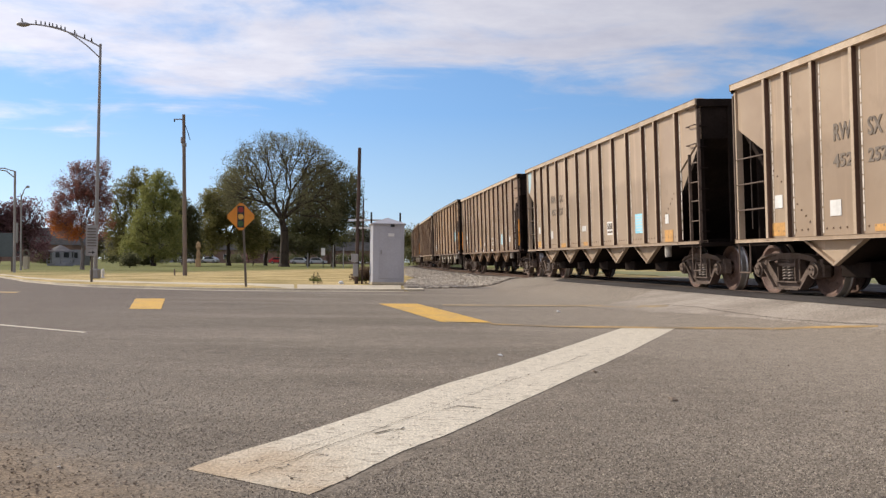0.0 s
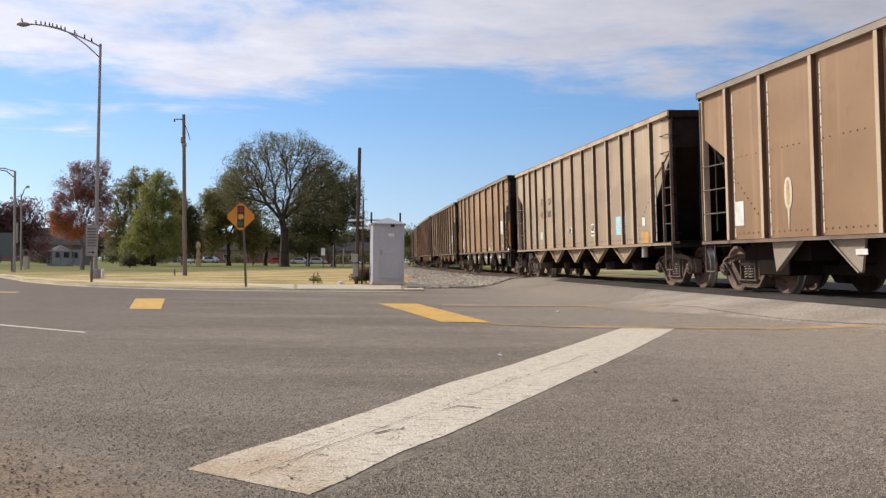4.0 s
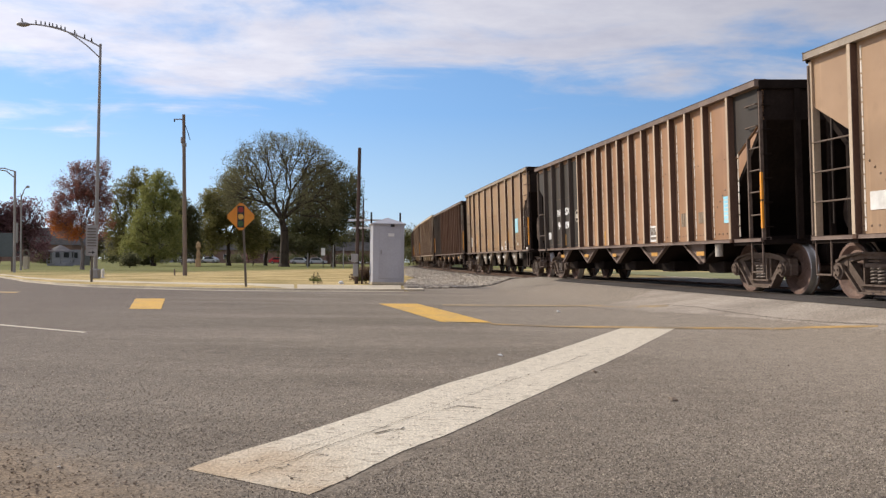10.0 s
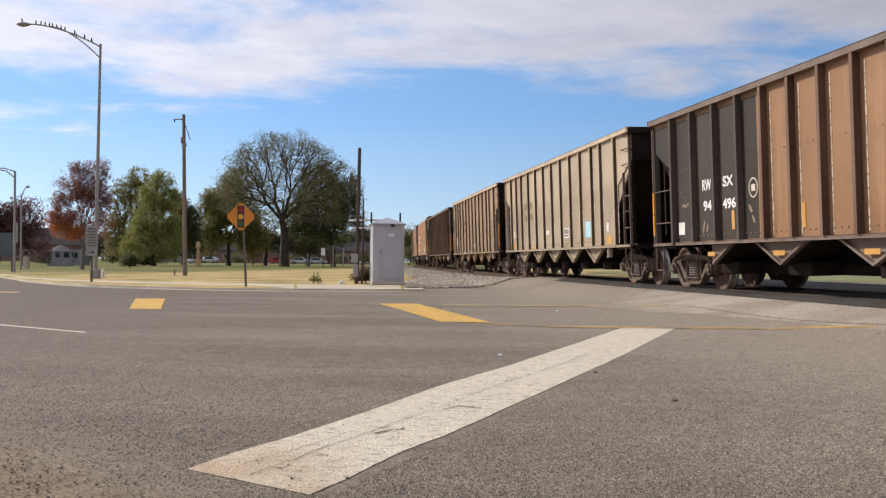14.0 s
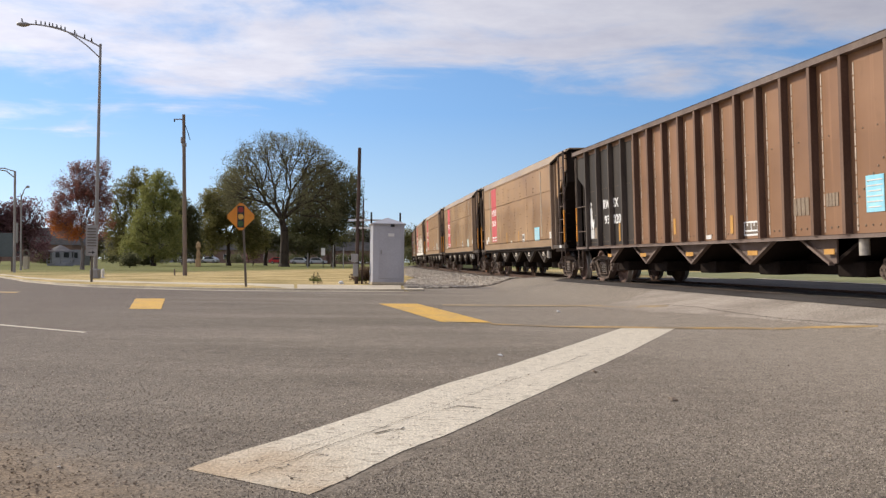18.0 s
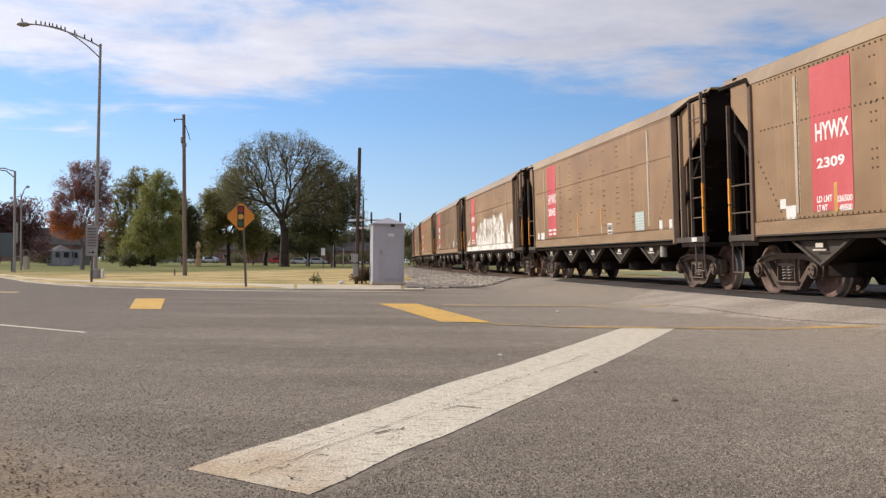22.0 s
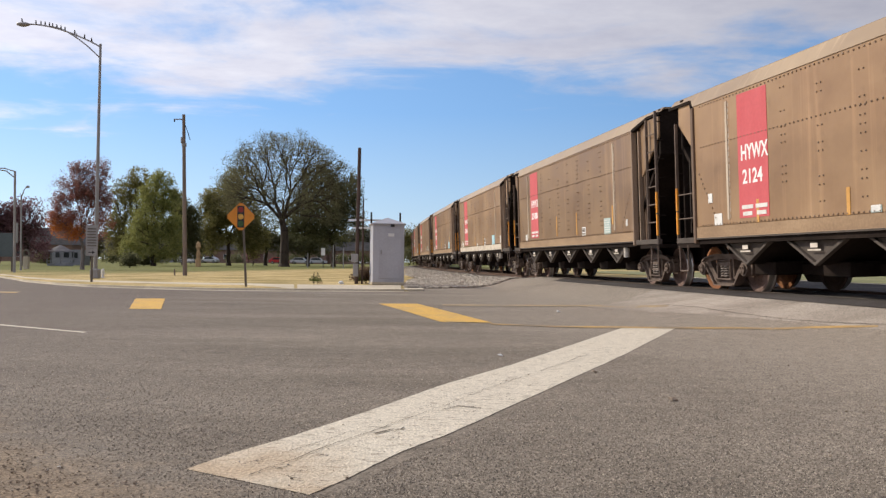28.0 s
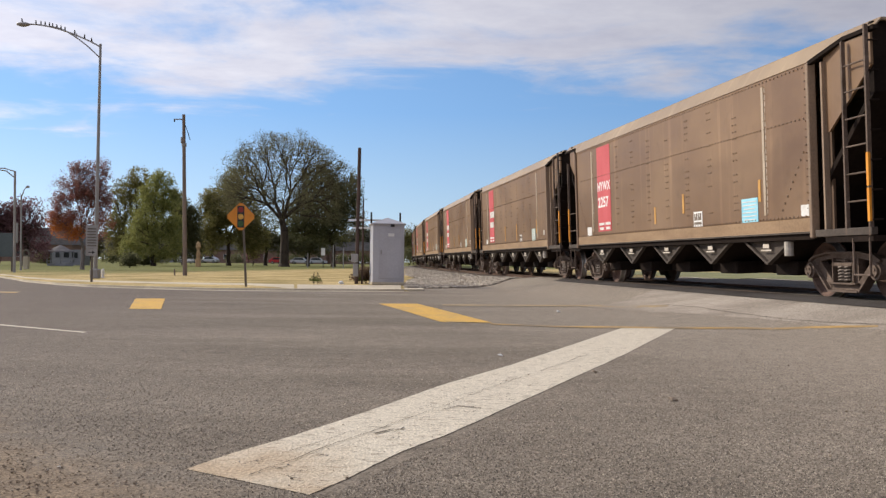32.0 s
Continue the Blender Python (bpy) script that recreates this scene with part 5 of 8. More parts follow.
            q = part("end_rib", link("end_rib", boxes((min(x, x - 0.07 * e), max(x, x - 0.07 * e), min(1.46 * s, 1.58 * s), max(1.46 * s, 1.58 * s), 0.95, height - 0.15)), M_GRIME_SHADE if e > 0 else M_RIB_BLACK if dark else rib_paint), None, car)
    # end recesses: their deep shade is painted into the near-black colour
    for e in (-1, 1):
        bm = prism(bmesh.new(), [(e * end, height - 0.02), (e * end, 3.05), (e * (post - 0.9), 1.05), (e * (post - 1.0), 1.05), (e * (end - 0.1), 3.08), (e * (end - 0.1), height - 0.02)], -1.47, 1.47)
        part("end_slope_sheet", bm, M_GRIME_SHADE, car, "near-black sloping end sheet with shade painted in")
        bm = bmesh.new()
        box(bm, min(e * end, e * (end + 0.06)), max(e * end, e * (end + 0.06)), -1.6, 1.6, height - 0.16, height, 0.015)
        part("end_chord", bm, M_GRIME_SHADE, car)
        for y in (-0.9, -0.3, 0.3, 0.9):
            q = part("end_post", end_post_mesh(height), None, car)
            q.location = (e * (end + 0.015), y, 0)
        part("end_platform", boxes((min(e * post, e * (end + 0.05)), max(e * post, e * (end + 0.05)), -1.58, 1.58, 0.90, 0.98)), M_GRIME_SHADE, car)
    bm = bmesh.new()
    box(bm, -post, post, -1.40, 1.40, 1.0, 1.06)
    part("floor_sheet", bm, M_GRIME_SHADE, car)
    if bays in (8, 15):
        q = part("rivets", seam_mesh(round(post, 2), 2.52), None, car)
        q["kind"] = "stuff"
    else:
        q = part("rivets", seam_mesh(round(post, 2), 0.0), None, car)
        q["kind"] = "stuff"
    ladder(car, end, height - 0.2, 0.46, True, 2.78, (1.42, 1.82, 2.20, 2.59), strips[0], (2.96, 3.34, 3.70))
    ladder(car, -end, height - 0.2, 0.40, False, 2.85, (1.45, 2.15) if dark else (1.54, 2.0, 2.46), strips[1], (), 0.98)
    under_parts(car, half, rusty[0], rusty[1], paint if bays in (10, 12) else M_CHORD if bays == 8 else M_RIB_DARK, chutes, *UNDER[bays])
    return car


@shared
def end_post_mesh(height):
    return link("end_post", boxes((-0.035, 0.035, -0.05, 0.05, 0.95, height - 0.15)), M_GRIME_SHADE)


@shared
def rivets_mesh(length):
    """Rows of rivet heads on the smooth side."""
    verts, faces = [], []
    half = length / 2

    def stud(s_, z, r=0.014):
        x = half - s_
        for s in (-1, 1):
            k = len(verts)
            for dx, dz in ((-r, -r), (r, -r), (r, r), (-r, r)):
                verts.append((x + dx, 1.585 * s, z + dz))
            for dx, dz in ((-r, -r), (r, -r), (r, r), (-r, r)):
                verts.append((x + dx * 0.6, 1.602 * s, z + dz * 0.6))
            for q in ((4, 5, 6, 7), (0, 1, 5, 4), (1, 2, 6, 5), (2, 3, 7, 6), (3, 0, 4, 7)):
                faces.append(tuple(k + j for j in (q if s < 0 else q[::-1])))
    a, b = 2.2, length - 1.55
    for i in range(int((b - a) / 0.125)):
        for z in (3.675, 2.87, 1.33):
            stud(a + i * 0.125, z)
    # pairs of rivets down the hidden stakes, in short runs
    r = random.Random(int(length * 100))
    s_ = 4.55
    while s_ < length - 4.4:
        z = 1.55
        while z < 3.55:
            if r.random() < 0.8:
                for d in (-0.055, 0.055):
                    stud(s_ + d, z, 0.0125)
            z += 0.13 if r.random() < 0.75 else 0.26
        s_ += 1.06
    for i in range(10):
        stud(2.15 + i * 0.085, 2.45 - i * 0.11, 0.017)
        stud(length - 1.6 - i * 0.075, 2.35 - i * 0.1, 0.017)
    for z in range(18):
        stud(2.14, 1.45 + z * 0.125, 0.011)
    me = bpy.data.meshes.new("rivets")
    me.from_pydata(verts, [], faces)
    me.materials.append(M_RIVET)
    me.update()
    return me


@shared
def strip_flange_mesh():
    """The riveted edge beside a joint strip, worn pale between the rivets."""
    bm = bmesh.new()
    z = 1.42
    while z < 3.5:
        box(bm, -0.014, 0.014, -1.592, -1.586, z, z + 0.085)
        z += 0.115
    return link("strip_flange", bm, M_FLANGE_DULL)


def smooth_hopper(length, height, label, paint, sill=None, rusty=((), ())):
    """A smooth-sided riveted hopper with a slanted upper coaming; its ladder end has a deeper recess than the other."""
    half = length / 2
    car = thing("hopper_car", label, "railway wagon", "cars of the coal train")
    xf, xr = half - 2.05, -(half - 1.42)
    ef, er = half - 0.57, -(half - 0.52)
    for s in (-1, 1):
        part("side_sheet", prism(bmesh.new(), [(xr, 1.31), (xf, 1.31), (xf, 3.72), (xr, 3.72)], 1.54 * s, 1.585 * s), paint, car)
        # end plates over the slanting cut
        part("end_gusset", prism(bmesh.new(), [(half - 1.75, 3.84), (ef, 3.84), (ef, 3.38), (half - 1.64, 2.58), (half - 1.75, 2.58)], 1.46 * s, 1.50 * s), paint, car, "slant-cut end plate of the side")
        part("end_gusset", prism(bmesh.new(), [(xr, 3.84), (er, 3.84), (er, 3.46), (xr - 0.04, 2.72), (xr, 2.72)], 1.46 * s, 1.50 * s), paint, car, "slant-cut end plate of the side")
        part("lower_band", box(bmesh.new(), xr, xf, 1.53 * s, 1.60 * s, 1.085, 1.305, 0.008), sill or M_SILL_RUST, car,
             "rust-ochre lower band of the side" if sill is None else "cream lower band of the side")
        # sill painted near-black for the dark gap below the band
        bm = bmesh.new()
        box(bm, xr - 0.1, xf + 0.1, 1.42 * s, 1.56 * s, 0.96, 1.06, 0.01)
        part("side_sill", bm, M_GRIME_SHADE, car)
        part("sill_lip", box(bmesh.new(), xr, xf, 1.50 * s, 1.61 * s, 1.055, 1.083), M_STEEL_DARK, car)
        # the coaming leans inwards above the side, and is cut up over the end plates
        bm = bmesh.new()
        outer = [(-half + 0.10, 1.50, 3.90), (xr - 0.30, 1.50, 3.90), (xr - 0.02, 1.60, 3.725), (xf + 0.08, 1.60, 3.725), (xf + 0.85, 1.50, 3.92), (half - 0.45, 1.50, 3.92)]
        lo = [bm.verts.new((x, y * s, z)) for x, y, z in outer]
        hi = [bm.verts.new((x, 1.40 * s, height)) for x, y, z in outer]
        for k in range(5):
            bm.faces.new((lo[k], lo[k + 1], hi[k + 1], hi[k]))
        bmesh.ops.recalc_face_normals(bm, faces=bm.faces[:])
        bmesh.ops.solidify(bm, geom=bm.faces[:], thickness=0.02)
        part("coaming", bm, M_TOPTAN, car, "dusty pale slanted upper coaming")
        for e in (1, -1):
            pts = [outer[k] for k in ((3, 4, 5) if e > 0 else (2, 1, 0))]
            bm = bmesh.new()
            for a, b in zip(pts, pts[1:]):
                beam(bm, (a[0], (a[1] - 0.01) * s, a[2] - 0.03), (b[0], (b[1] - 0.01) * s, b[2] - 0.03), 0.09, 0.06)
            part("coaming_rim", bm, M_GRIME_SHADE, car)
        part("corner_post", boxes((xf, xf + 0.085, min(1.50 * s, 1.635 * s), max(1.50 * s, 1.635 * s), 0.98, 3.70), bevel=0.012), M_CORNER_PALE, car, "dusty corner post of the side")
        # recess strip: its brown is darkened for the shade it lies in
        part("corner_recess", boxes((xf + 0.04, xf + 0.31, min(1.36 * s, 1.40 * s), max(1.36 * s, 1.40 * s), 0.98, 3.70)), M_CORNER, car, "brown strip beside the corner post with shade painted in")
        part("corner_stile", boxes((xf + 0.30, xf + 0.345, min(1.47 * s, 1.56 * s), max(1.47 * s, 1.56 * s), 0.98, 3.66)), M_CORNER_PALE, car)
        part("corner_post", boxes((xr - 0.09, xr + 0.02, min(1.48 * s, 1.625 * s), max(1.48 * s, 1.625 * s), 0.98, 3.70), bevel=0.012), M_CORNER, car, "corner post of the side")
        for x in (half - 3.47, -(half - 2.80)):
            part("joint_strip", boxes((x - 0.045, x + 0.03, min(1.58 * s, 1.60 * s), max(1.58 * s, 1.60 * s), 1.40, 3.60)), M_JOINT, car, "pale vertical joint strip")
            if s < 0:
                part("strip_flange", strip_flange_mesh(), None, car).location = (x + 0.065, 0, 0)
        for x0, x1 in ((xf + 0.1, ef + 0.05), (er - 0.05, xr - 0.09)):
            part("end_sill", boxes((x0, x1, min(1.50 * s, 1.60 * s), max(1.50 * s, 1.60 * s), 0.99, 1.10), bevel=0.008), M_STEEL_DARK, car, "dusty end sill under the ladder")
    part("roof_sheet", box(bmesh.new(), -half + 0.12, half - 0.47, -1.4, 1.4, height - 0.03, height + 0.01), M_TOPTAN, car)
    q = part("rivets", rivets_mesh(length), None, car)
    q["kind"] = "stuff"
    # same near-black ends, recess shade included in the colour
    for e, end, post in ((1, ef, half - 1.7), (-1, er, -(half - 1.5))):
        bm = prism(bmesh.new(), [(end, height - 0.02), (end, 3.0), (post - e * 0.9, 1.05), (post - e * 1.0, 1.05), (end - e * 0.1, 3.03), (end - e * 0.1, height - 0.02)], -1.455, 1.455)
        part("end_slope_sheet", bm, M_GRIME_SHADE, car, "near-black sloping end sheet with shade painted in")
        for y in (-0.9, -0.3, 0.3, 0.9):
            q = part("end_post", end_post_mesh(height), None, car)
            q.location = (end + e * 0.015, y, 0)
        part("end_platform", boxes((min(post, end + 0.05 * e), max(post, end + 0.05 * e), -1.58, 1.58, 0.90, 0.98)), M_GRIME_SHADE, car)
    ladder(car, ef, 3.95, 0.56, True, 3.83, (1.48, 1.88, 2.28, 2.68, 3.08, 3.46))
    ladder(car, er, 3.5, 0.45, False, 2.7, (1.5, 2.0), 2, (), 0.88)
    under_parts(car, half, rusty[0], rusty[1], M_STEEL_DARK, 5, 2.2, 0.79, -0.2, front=2.02)
    return car


TAN = "tan-painted ribbed open hopper wagon with dusty sides"
UMBER = "umber-brown ribbed open hopper wagon with dusty sides"
BUFF = "buff-painted wide-bay ribbed open hopper wagon"
DARK = "dark brown and black ribbed open hopper wagon"
SMOOTH = "weathered brown smooth-sided riveted hopper wagon with a red number panel"
# how each wagon's paint has weathered, against the usual for its kind
TONES = {0: (0.96, 0.94, 0.95), 1: (0.93, 0.91, 0.93), 2: (0.99, 0.96, 0.95), 3: (0.90, 0.85, 0.80), 5: (1.02, 0.97, 0.90), 6: (1.27, 1.26, 1.22), 7: (1.46, 1.40, 1.28), 8: (1.45, 1.37, 1.32),
         9: (0.91, 0.87, 0.81), 10: (1.17, 1.10, 0.98), 11: (0.97, 1.0, 1.03), 12: (1.18, 1.14, 1.03), 13: (1.12, 1.03, 0.98), 14: (1.42, 1.35, 1.23), 15: (1.18, 1.14, 1.04), 16: (1.20, 1.13, 1.03),
         17: (1.12, 1.07, 1.02), 18: (0.84, 0.80, 0.78), 19: (1.30, 1.24, 1.12), 20: (0.97, 0.94, 0.88), 21: (1.18, 1.14, 1.08), 22: (0.93, 0.89, 0.87),
         **{k: (0.80, 0.76, 0.75) for k in range(23, 32)}}


def make_car(kind, i):
    length = LENGTHS[i]
    marks = (0 if kind in ("tan", "narrow") else 2, 2 if i in (2, 5, 10, 12, 13) else 0)
    if kind == "tan":
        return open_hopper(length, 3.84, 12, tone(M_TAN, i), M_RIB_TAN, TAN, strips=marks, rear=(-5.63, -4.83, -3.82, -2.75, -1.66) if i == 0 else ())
    if kind == "umber":
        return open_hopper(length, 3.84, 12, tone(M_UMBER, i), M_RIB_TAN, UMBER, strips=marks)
    if kind == "narrow":
        return open_hopper(length, 3.87, 10, tone(M_UMBER, i), M_RIB_TAN, UMBER, 1.3, strips=marks)
    if kind == "buff":
        return open_hopper(length, 3.94, 8, tone(M_BUFF, i), M_RIB_TAN, BUFF, 1.2, 4, strips=marks, rear=(-4.82, -3.3, -1.66, 0.0, 1.64, 3.25, 4.58) if i == 9 else ())
    if kind == "dark":
        return open_hopper(length, 3.74, 15, tone(M_BROWN, i), M_RIB_TAN if i == 8 else M_RIB_BROWN, DARK, 0.95, dark=True, strips=marks)
    return smooth_hopper(length, 4.02, SMOOTH, tone(M_RUST_TAN, i), M_CREAM if kind == "cream" else None, {15: ((1,), ()), 17: ((0,), ()), 19: ((), (1,)), 21: ((), (1,))}.get(i, ((), ())))


KINDS = ["tan", "tan", "umber", "buff", "tan", "buff", "narrow", "narrow", "dark", "buff", "dark", "tan", "umber", "dark"] + ["smooth"] * 7 + ["cream"] + ["smooth"] * 10
cars = []
for i, kind in enumerate(KINDS):
    car = make_car(kind, i)
    car.matrix_basis = car_pose(train_u(0) + STARTS[i], LENGTHS[i])
    cars.append(car)



# ---- marks on the wagons: kind, distance of the middle from the front coupling, lower edge over the rail, width, height ----
DECALS = {}
DECALS[0] = [('W', 14.08, 1.51, 0.24, 0.22), ('W', 12.49, 1.31, 0.28, 0.24), ('O', 14.08, 1.05, 0.49, 0.22), ('O', 11.44, 1.05, 0.28, 0.1), ('tb:RW', 12.27, 2.43, 0.44, 0.26), ('tb:SX', 11.51, 2.41, 0.33, 0.26), ('tb:452', 12.28, 2.03, 0.48, 0.2), ('tb:252', 11.47, 2.03, 0.42, 0.2)]
DECALS[1] = [('tb:RW', 11.85, 2.45, 0.55, 0.24), ('tb:SX', 10.97, 2.43, 0.41, 0.22), ('tb:452', 11.84, 2.05, 0.62, 0.2), ('tb:137', 10.99, 2.03, 0.41, 0.22), ('O', 13.78, 1.07, 0.44, 0.2), ('O', 10.84, 1.03, 0.46, 0.12), ('O', 8.55, 1.05, 0.39, 0.1), ('W', 13.74, 1.53, 0.21, 0.22), ('W', 12.15, 1.33, 0.25, 0.24), ('W', 8.72, 1.45, 0.24, 0.14), ('B', 4.18, 1.27, 0.66, 0.46), ('O', 2.46, 1.03, 0.46, 0.26), ('W', 2.54, 1.43, 0.19, 0.2), ('L', 6.39, 1.29, 0.41, 0.34), ('W', 8.64, 1.45, 0.33, 0.16)]
DECALS[2] = [('B', 4.26, 1.27, 0.57, 0.42), ('L', 6.39, 1.29, 0.39, 0.3), ('W', 13.98, 1.69, 0.32, 0.18), ('W', 13.8, 1.43, 0.27, 0.2), ('W', 8.6, 1.29, 0.29, 0.14), ('W', 2.73, 1.35, 0.21, 0.2), ('O', 9.71, 1.21, 0.18, 0.46), ('W', 11.18, 1.03, 0.24, 0.1), ('W', 9.01, 1.01, 0.22, 0.1), ('W', 6.76, 0.97, 0.34, 0.14), ('W', 5.1, 0.97, 0.21, 0.14)]
DECALS[3] = [('B', 2.65, 1.73, 0.54, 0.52), ('L', 4.93, 1.07, 0.5, 0.32), ('Y', 12.11, 1.49, 0.28, 0.52), ('Y', 8.97, 1.45, 0.26, 0.5), ('Y', 6.72, 1.47, 0.25, 0.48), ('Y', 3.71, 1.43, 0.26, 0.5), ('W', 13.76, 1.27, 0.32, 0.44), ('W', 2.05, 1.27, 0.15, 0.18), ('W', 5.8, 1.07, 0.22, 0.12), ('hW', 10.26, 0.65, 0.38, 0.14), ('hW', 9.08, 0.61, 0.35, 0.18), ('hW', 6.83, 0.63, 0.32, 0.18), ('hW', 5.73, 0.63, 0.28, 0.18), ('hW', 3.46, 0.63, 0.3, 0.18)]
DECALS[5] = [('W', 2.53, 1.69, 0.53, 0.54), ('L', 4.77, 1.05, 0.46, 0.34), ('W', 1.95, 1.27, 0.13, 0.18), ('W', 2.48, 1.15, 0.1, 0.14), ('W', 5.59, 1.07, 0.3, 0.12), ('Y', 3.14, 1.15, 0.13, 0.42), ('Y', 6.18, 1.09, 0.13, 0.4), ('Y', 8.81, 1.11, 0.14, 0.38), ('W', 13.54, 1.41, 0.32, 0.32), ('hW', 3.3, 0.69, 0.3, 0.12), ('hW', 5.54, 0.67, 0.32, 0.14), ('hW', 6.7, 0.67, 0.31, 0.12), ('hW', 8.94, 0.67, 0.32, 0.12), ('hW', 12.4, 0.65, 0.29, 0.14), ('tb:HB', 11.8, 2.03, 0.41, 0.22), ('tb:99', 11.81, 1.65, 0.36, 0.2), ('W', 13.6, 1.49, 0.24, 0.22), ('W', 13.66, 1.21, 0.15, 0.22), ('Y', 12.05, 1.03, 0.1, 0.48), ('hW', 12.44, 0.75, 0.19, 0.08)]
DECALS[6] = [('W', 2.82, 1.61, 0.56, 0.46), ('L', 4.22, 1.17, 0.44, 0.34), ('W', 3.58, 1.15, 0.25, 0.18), ('W', 3.9, 1.01, 0.36, 0.12), ('tb:RWSX', 12.24, 2.13, 0.80, 0.18), ('tb:23895', 12.22, 1.69, 0.74, 0.2), ('Y', 12.12, 1.23, 0.19, 0.42), ('Y', 9.5, 1.13, 0.13, 0.5), ('W', 13.8, 1.37, 0.31, 0.24), ('W', 12.11, 0.99, 0.42, 0.12), ('W', 10.84, 0.97, 0.4, 0.08), ('W', 9.75, 0.99, 0.4, 0.06), ('W', 8.68, 0.99, 0.39, 0.1), ('W', 7.65, 0.99, 0.38, 0.06), ('W', 6.36, 1.01, 0.42, 0.12), ('W', 5.25, 1.03, 0.45, 0.12), ('W', 13.91, 1.37, 0.38, 0.24)]
DECALS[7] = [('W', 2.95, 1.61, 0.52, 0.46), ('L', 4.24, 1.19, 0.42, 0.36), ('W', 3.62, 1.15, 0.26, 0.18), ('W', 3.96, 1.01, 0.39, 0.12), ('W', 12.04, 1.01, 0.5, 0.14), ('W', 10.72, 0.99, 0.5, 0.08), ('W', 9.52, 0.97, 0.5, 0.1), ('W', 8.43, 1.01, 0.5, 0.12), ('W', 7.33, 0.99, 0.42, 0.08), ('W', 6.24, 1.01, 0.43, 0.08), ('W', 5.18, 1.01, 0.43, 0.06), ('W', 13.78, 1.35, 0.4, 0.26), ('Y', 6.3, 1.09, 0.14, 0.42), ('Y', 3.82, 1.17, 0.1, 0.36), ('F', 11.96, 2.13, 0.84, 0.18), ('F', 11.99, 1.81, 0.84, 0.16)]
DECALS[8] = [('tw:RW', 13.68, 1.99, 0.51, 0.22), ('tw:SX', 12.79, 2.01, 0.48, 0.22), ('tw:94', 13.66, 1.59, 0.41, 0.24), ('tw:091', 12.78, 1.59, 0.57, 0.22), ('R', 11.81, 1.75, 0.33, 0.3), ('W', 14.85, 1.31, 0.33, 0.22), ('Y', 13.03, 1.09, 0.09, 0.34), ('Y', 9.3, 1.01, 0.09, 0.4), ('hY', 13.54, 0.71, 0.47, 0.08), ('hY', 11.11, 0.71, 0.45, 0.08), ('hY', 8.72, 0.71, 0.27, 0.08), ('B', 2.09, 1.33, 0.41, 0.5), ('F', 4.12, 1.33, 0.37, 0.28), ('F', 3.26, 1.37, 0.36, 0.22), ('L', 5.84, 1.05, 0.44, 0.36), ('hY', 3.48, 0.69, 0.47, 0.1), ('hY', 5.96, 0.69, 0.48, 0.1)]
DECALS[9] = [('L', 5.18, 1.07, 0.4, 0.32), ('W', 5.97, 1.07, 0.23, 0.12), ('B', 3.01, 1.67, 0.53, 0.54), ('S', 2.84, 1.19, 0.2, 0.1), ('Y', 4.55, 1.31, 0.1, 0.46), ('Y', 6.83, 1.21, 0.11, 0.56), ('Y', 9.14, 1.15, 0.14, 0.4), ('Y', 12.18, 1.29, 0.15, 0.58), ('hW', 12.72, 0.71, 0.36, 0.12), ('hW', 10.43, 0.69, 0.29, 0.1), ('hW', 9.24, 0.69, 0.28, 0.1), ('hW', 7.01, 0.69, 0.24, 0.1), ('hW', 5.89, 0.69, 0.27, 0.1), ('hW', 3.75, 0.71, 0.21, 0.08), ('W', 13.87, 1.31, 0.31, 0.44), ('F', 11.83, 2.05, 0.45, 0.16), ('F', 10.88, 1.69, 0.58, 0.2)]
DECALS[10] = [('tw:RW', 13.71, 2.01, 0.38, 0.22), ('tw:SX', 12.83, 2.03, 0.41, 0.2), ('tw:94', 13.7, 1.61, 0.35, 0.2), ('tw:496', 12.8, 1.61, 0.52, 0.2), ('R', 11.89, 1.75, 0.33, 0.34), ('W', 14.92, 1.17, 0.29, 0.26), ('Y', 12.66, 1.21, 0.11, 0.36), ('Y', 10.3, 1.17, 0.1, 0.4), ('hY', 13.67, 0.71, 0.27, 0.06), ('hY', 11.15, 0.69, 0.53, 0.08), ('hY', 8.64, 0.69, 0.49, 0.08), ('B', 2.2, 1.35, 0.51, 0.5), ('W', 2.61, 1.07, 0.14, 0.14), ('L', 6.04, 1.03, 0.45, 0.36), ('F', 4.13, 1.31, 0.43, 0.28), ('F', 3.29, 1.37, 0.47, 0.22), ('hY', 3.57, 0.63, 0.43, 0.16), ('hY', 6.03, 0.69, 0.69, 0.1)]
DECALS[11] = [('B', 4.27, 1.27, 0.63, 0.44), ('W', 2.61, 1.39, 0.18, 0.22), ('O', 2.51, 1.05, 0.45, 0.2), ('L', 6.57, 1.31, 0.5, 0.3), ('W', 8.85, 1.47, 0.37, 0.14)]
DECALS[12] = [('tb:RW', 11.76, 2.45, 0.44, 0.2), ('tb:SX', 10.99, 2.45, 0.4, 0.2), ('tb:23', 11.67, 2.05, 0.37, 0.2), ('tb:032', 10.89, 2.03, 0.53, 0.2), ('W', 13.77, 1.65, 0.38, 0.2), ('W', 13.72, 1.43, 0.3, 0.18), ('Y', 12.27, 1.17, 0.12, 0.5), ('Y', 9.34, 1.23, 0.09, 0.46), ('W', 11.12, 0.95, 0.34, 0.14), ('W', 9.43, 0.95, 0.29, 0.14), ('W', 9.0, 0.97, 0.33, 0.14), ('W', 7.66, 1.29, 0.23, 0.12)]
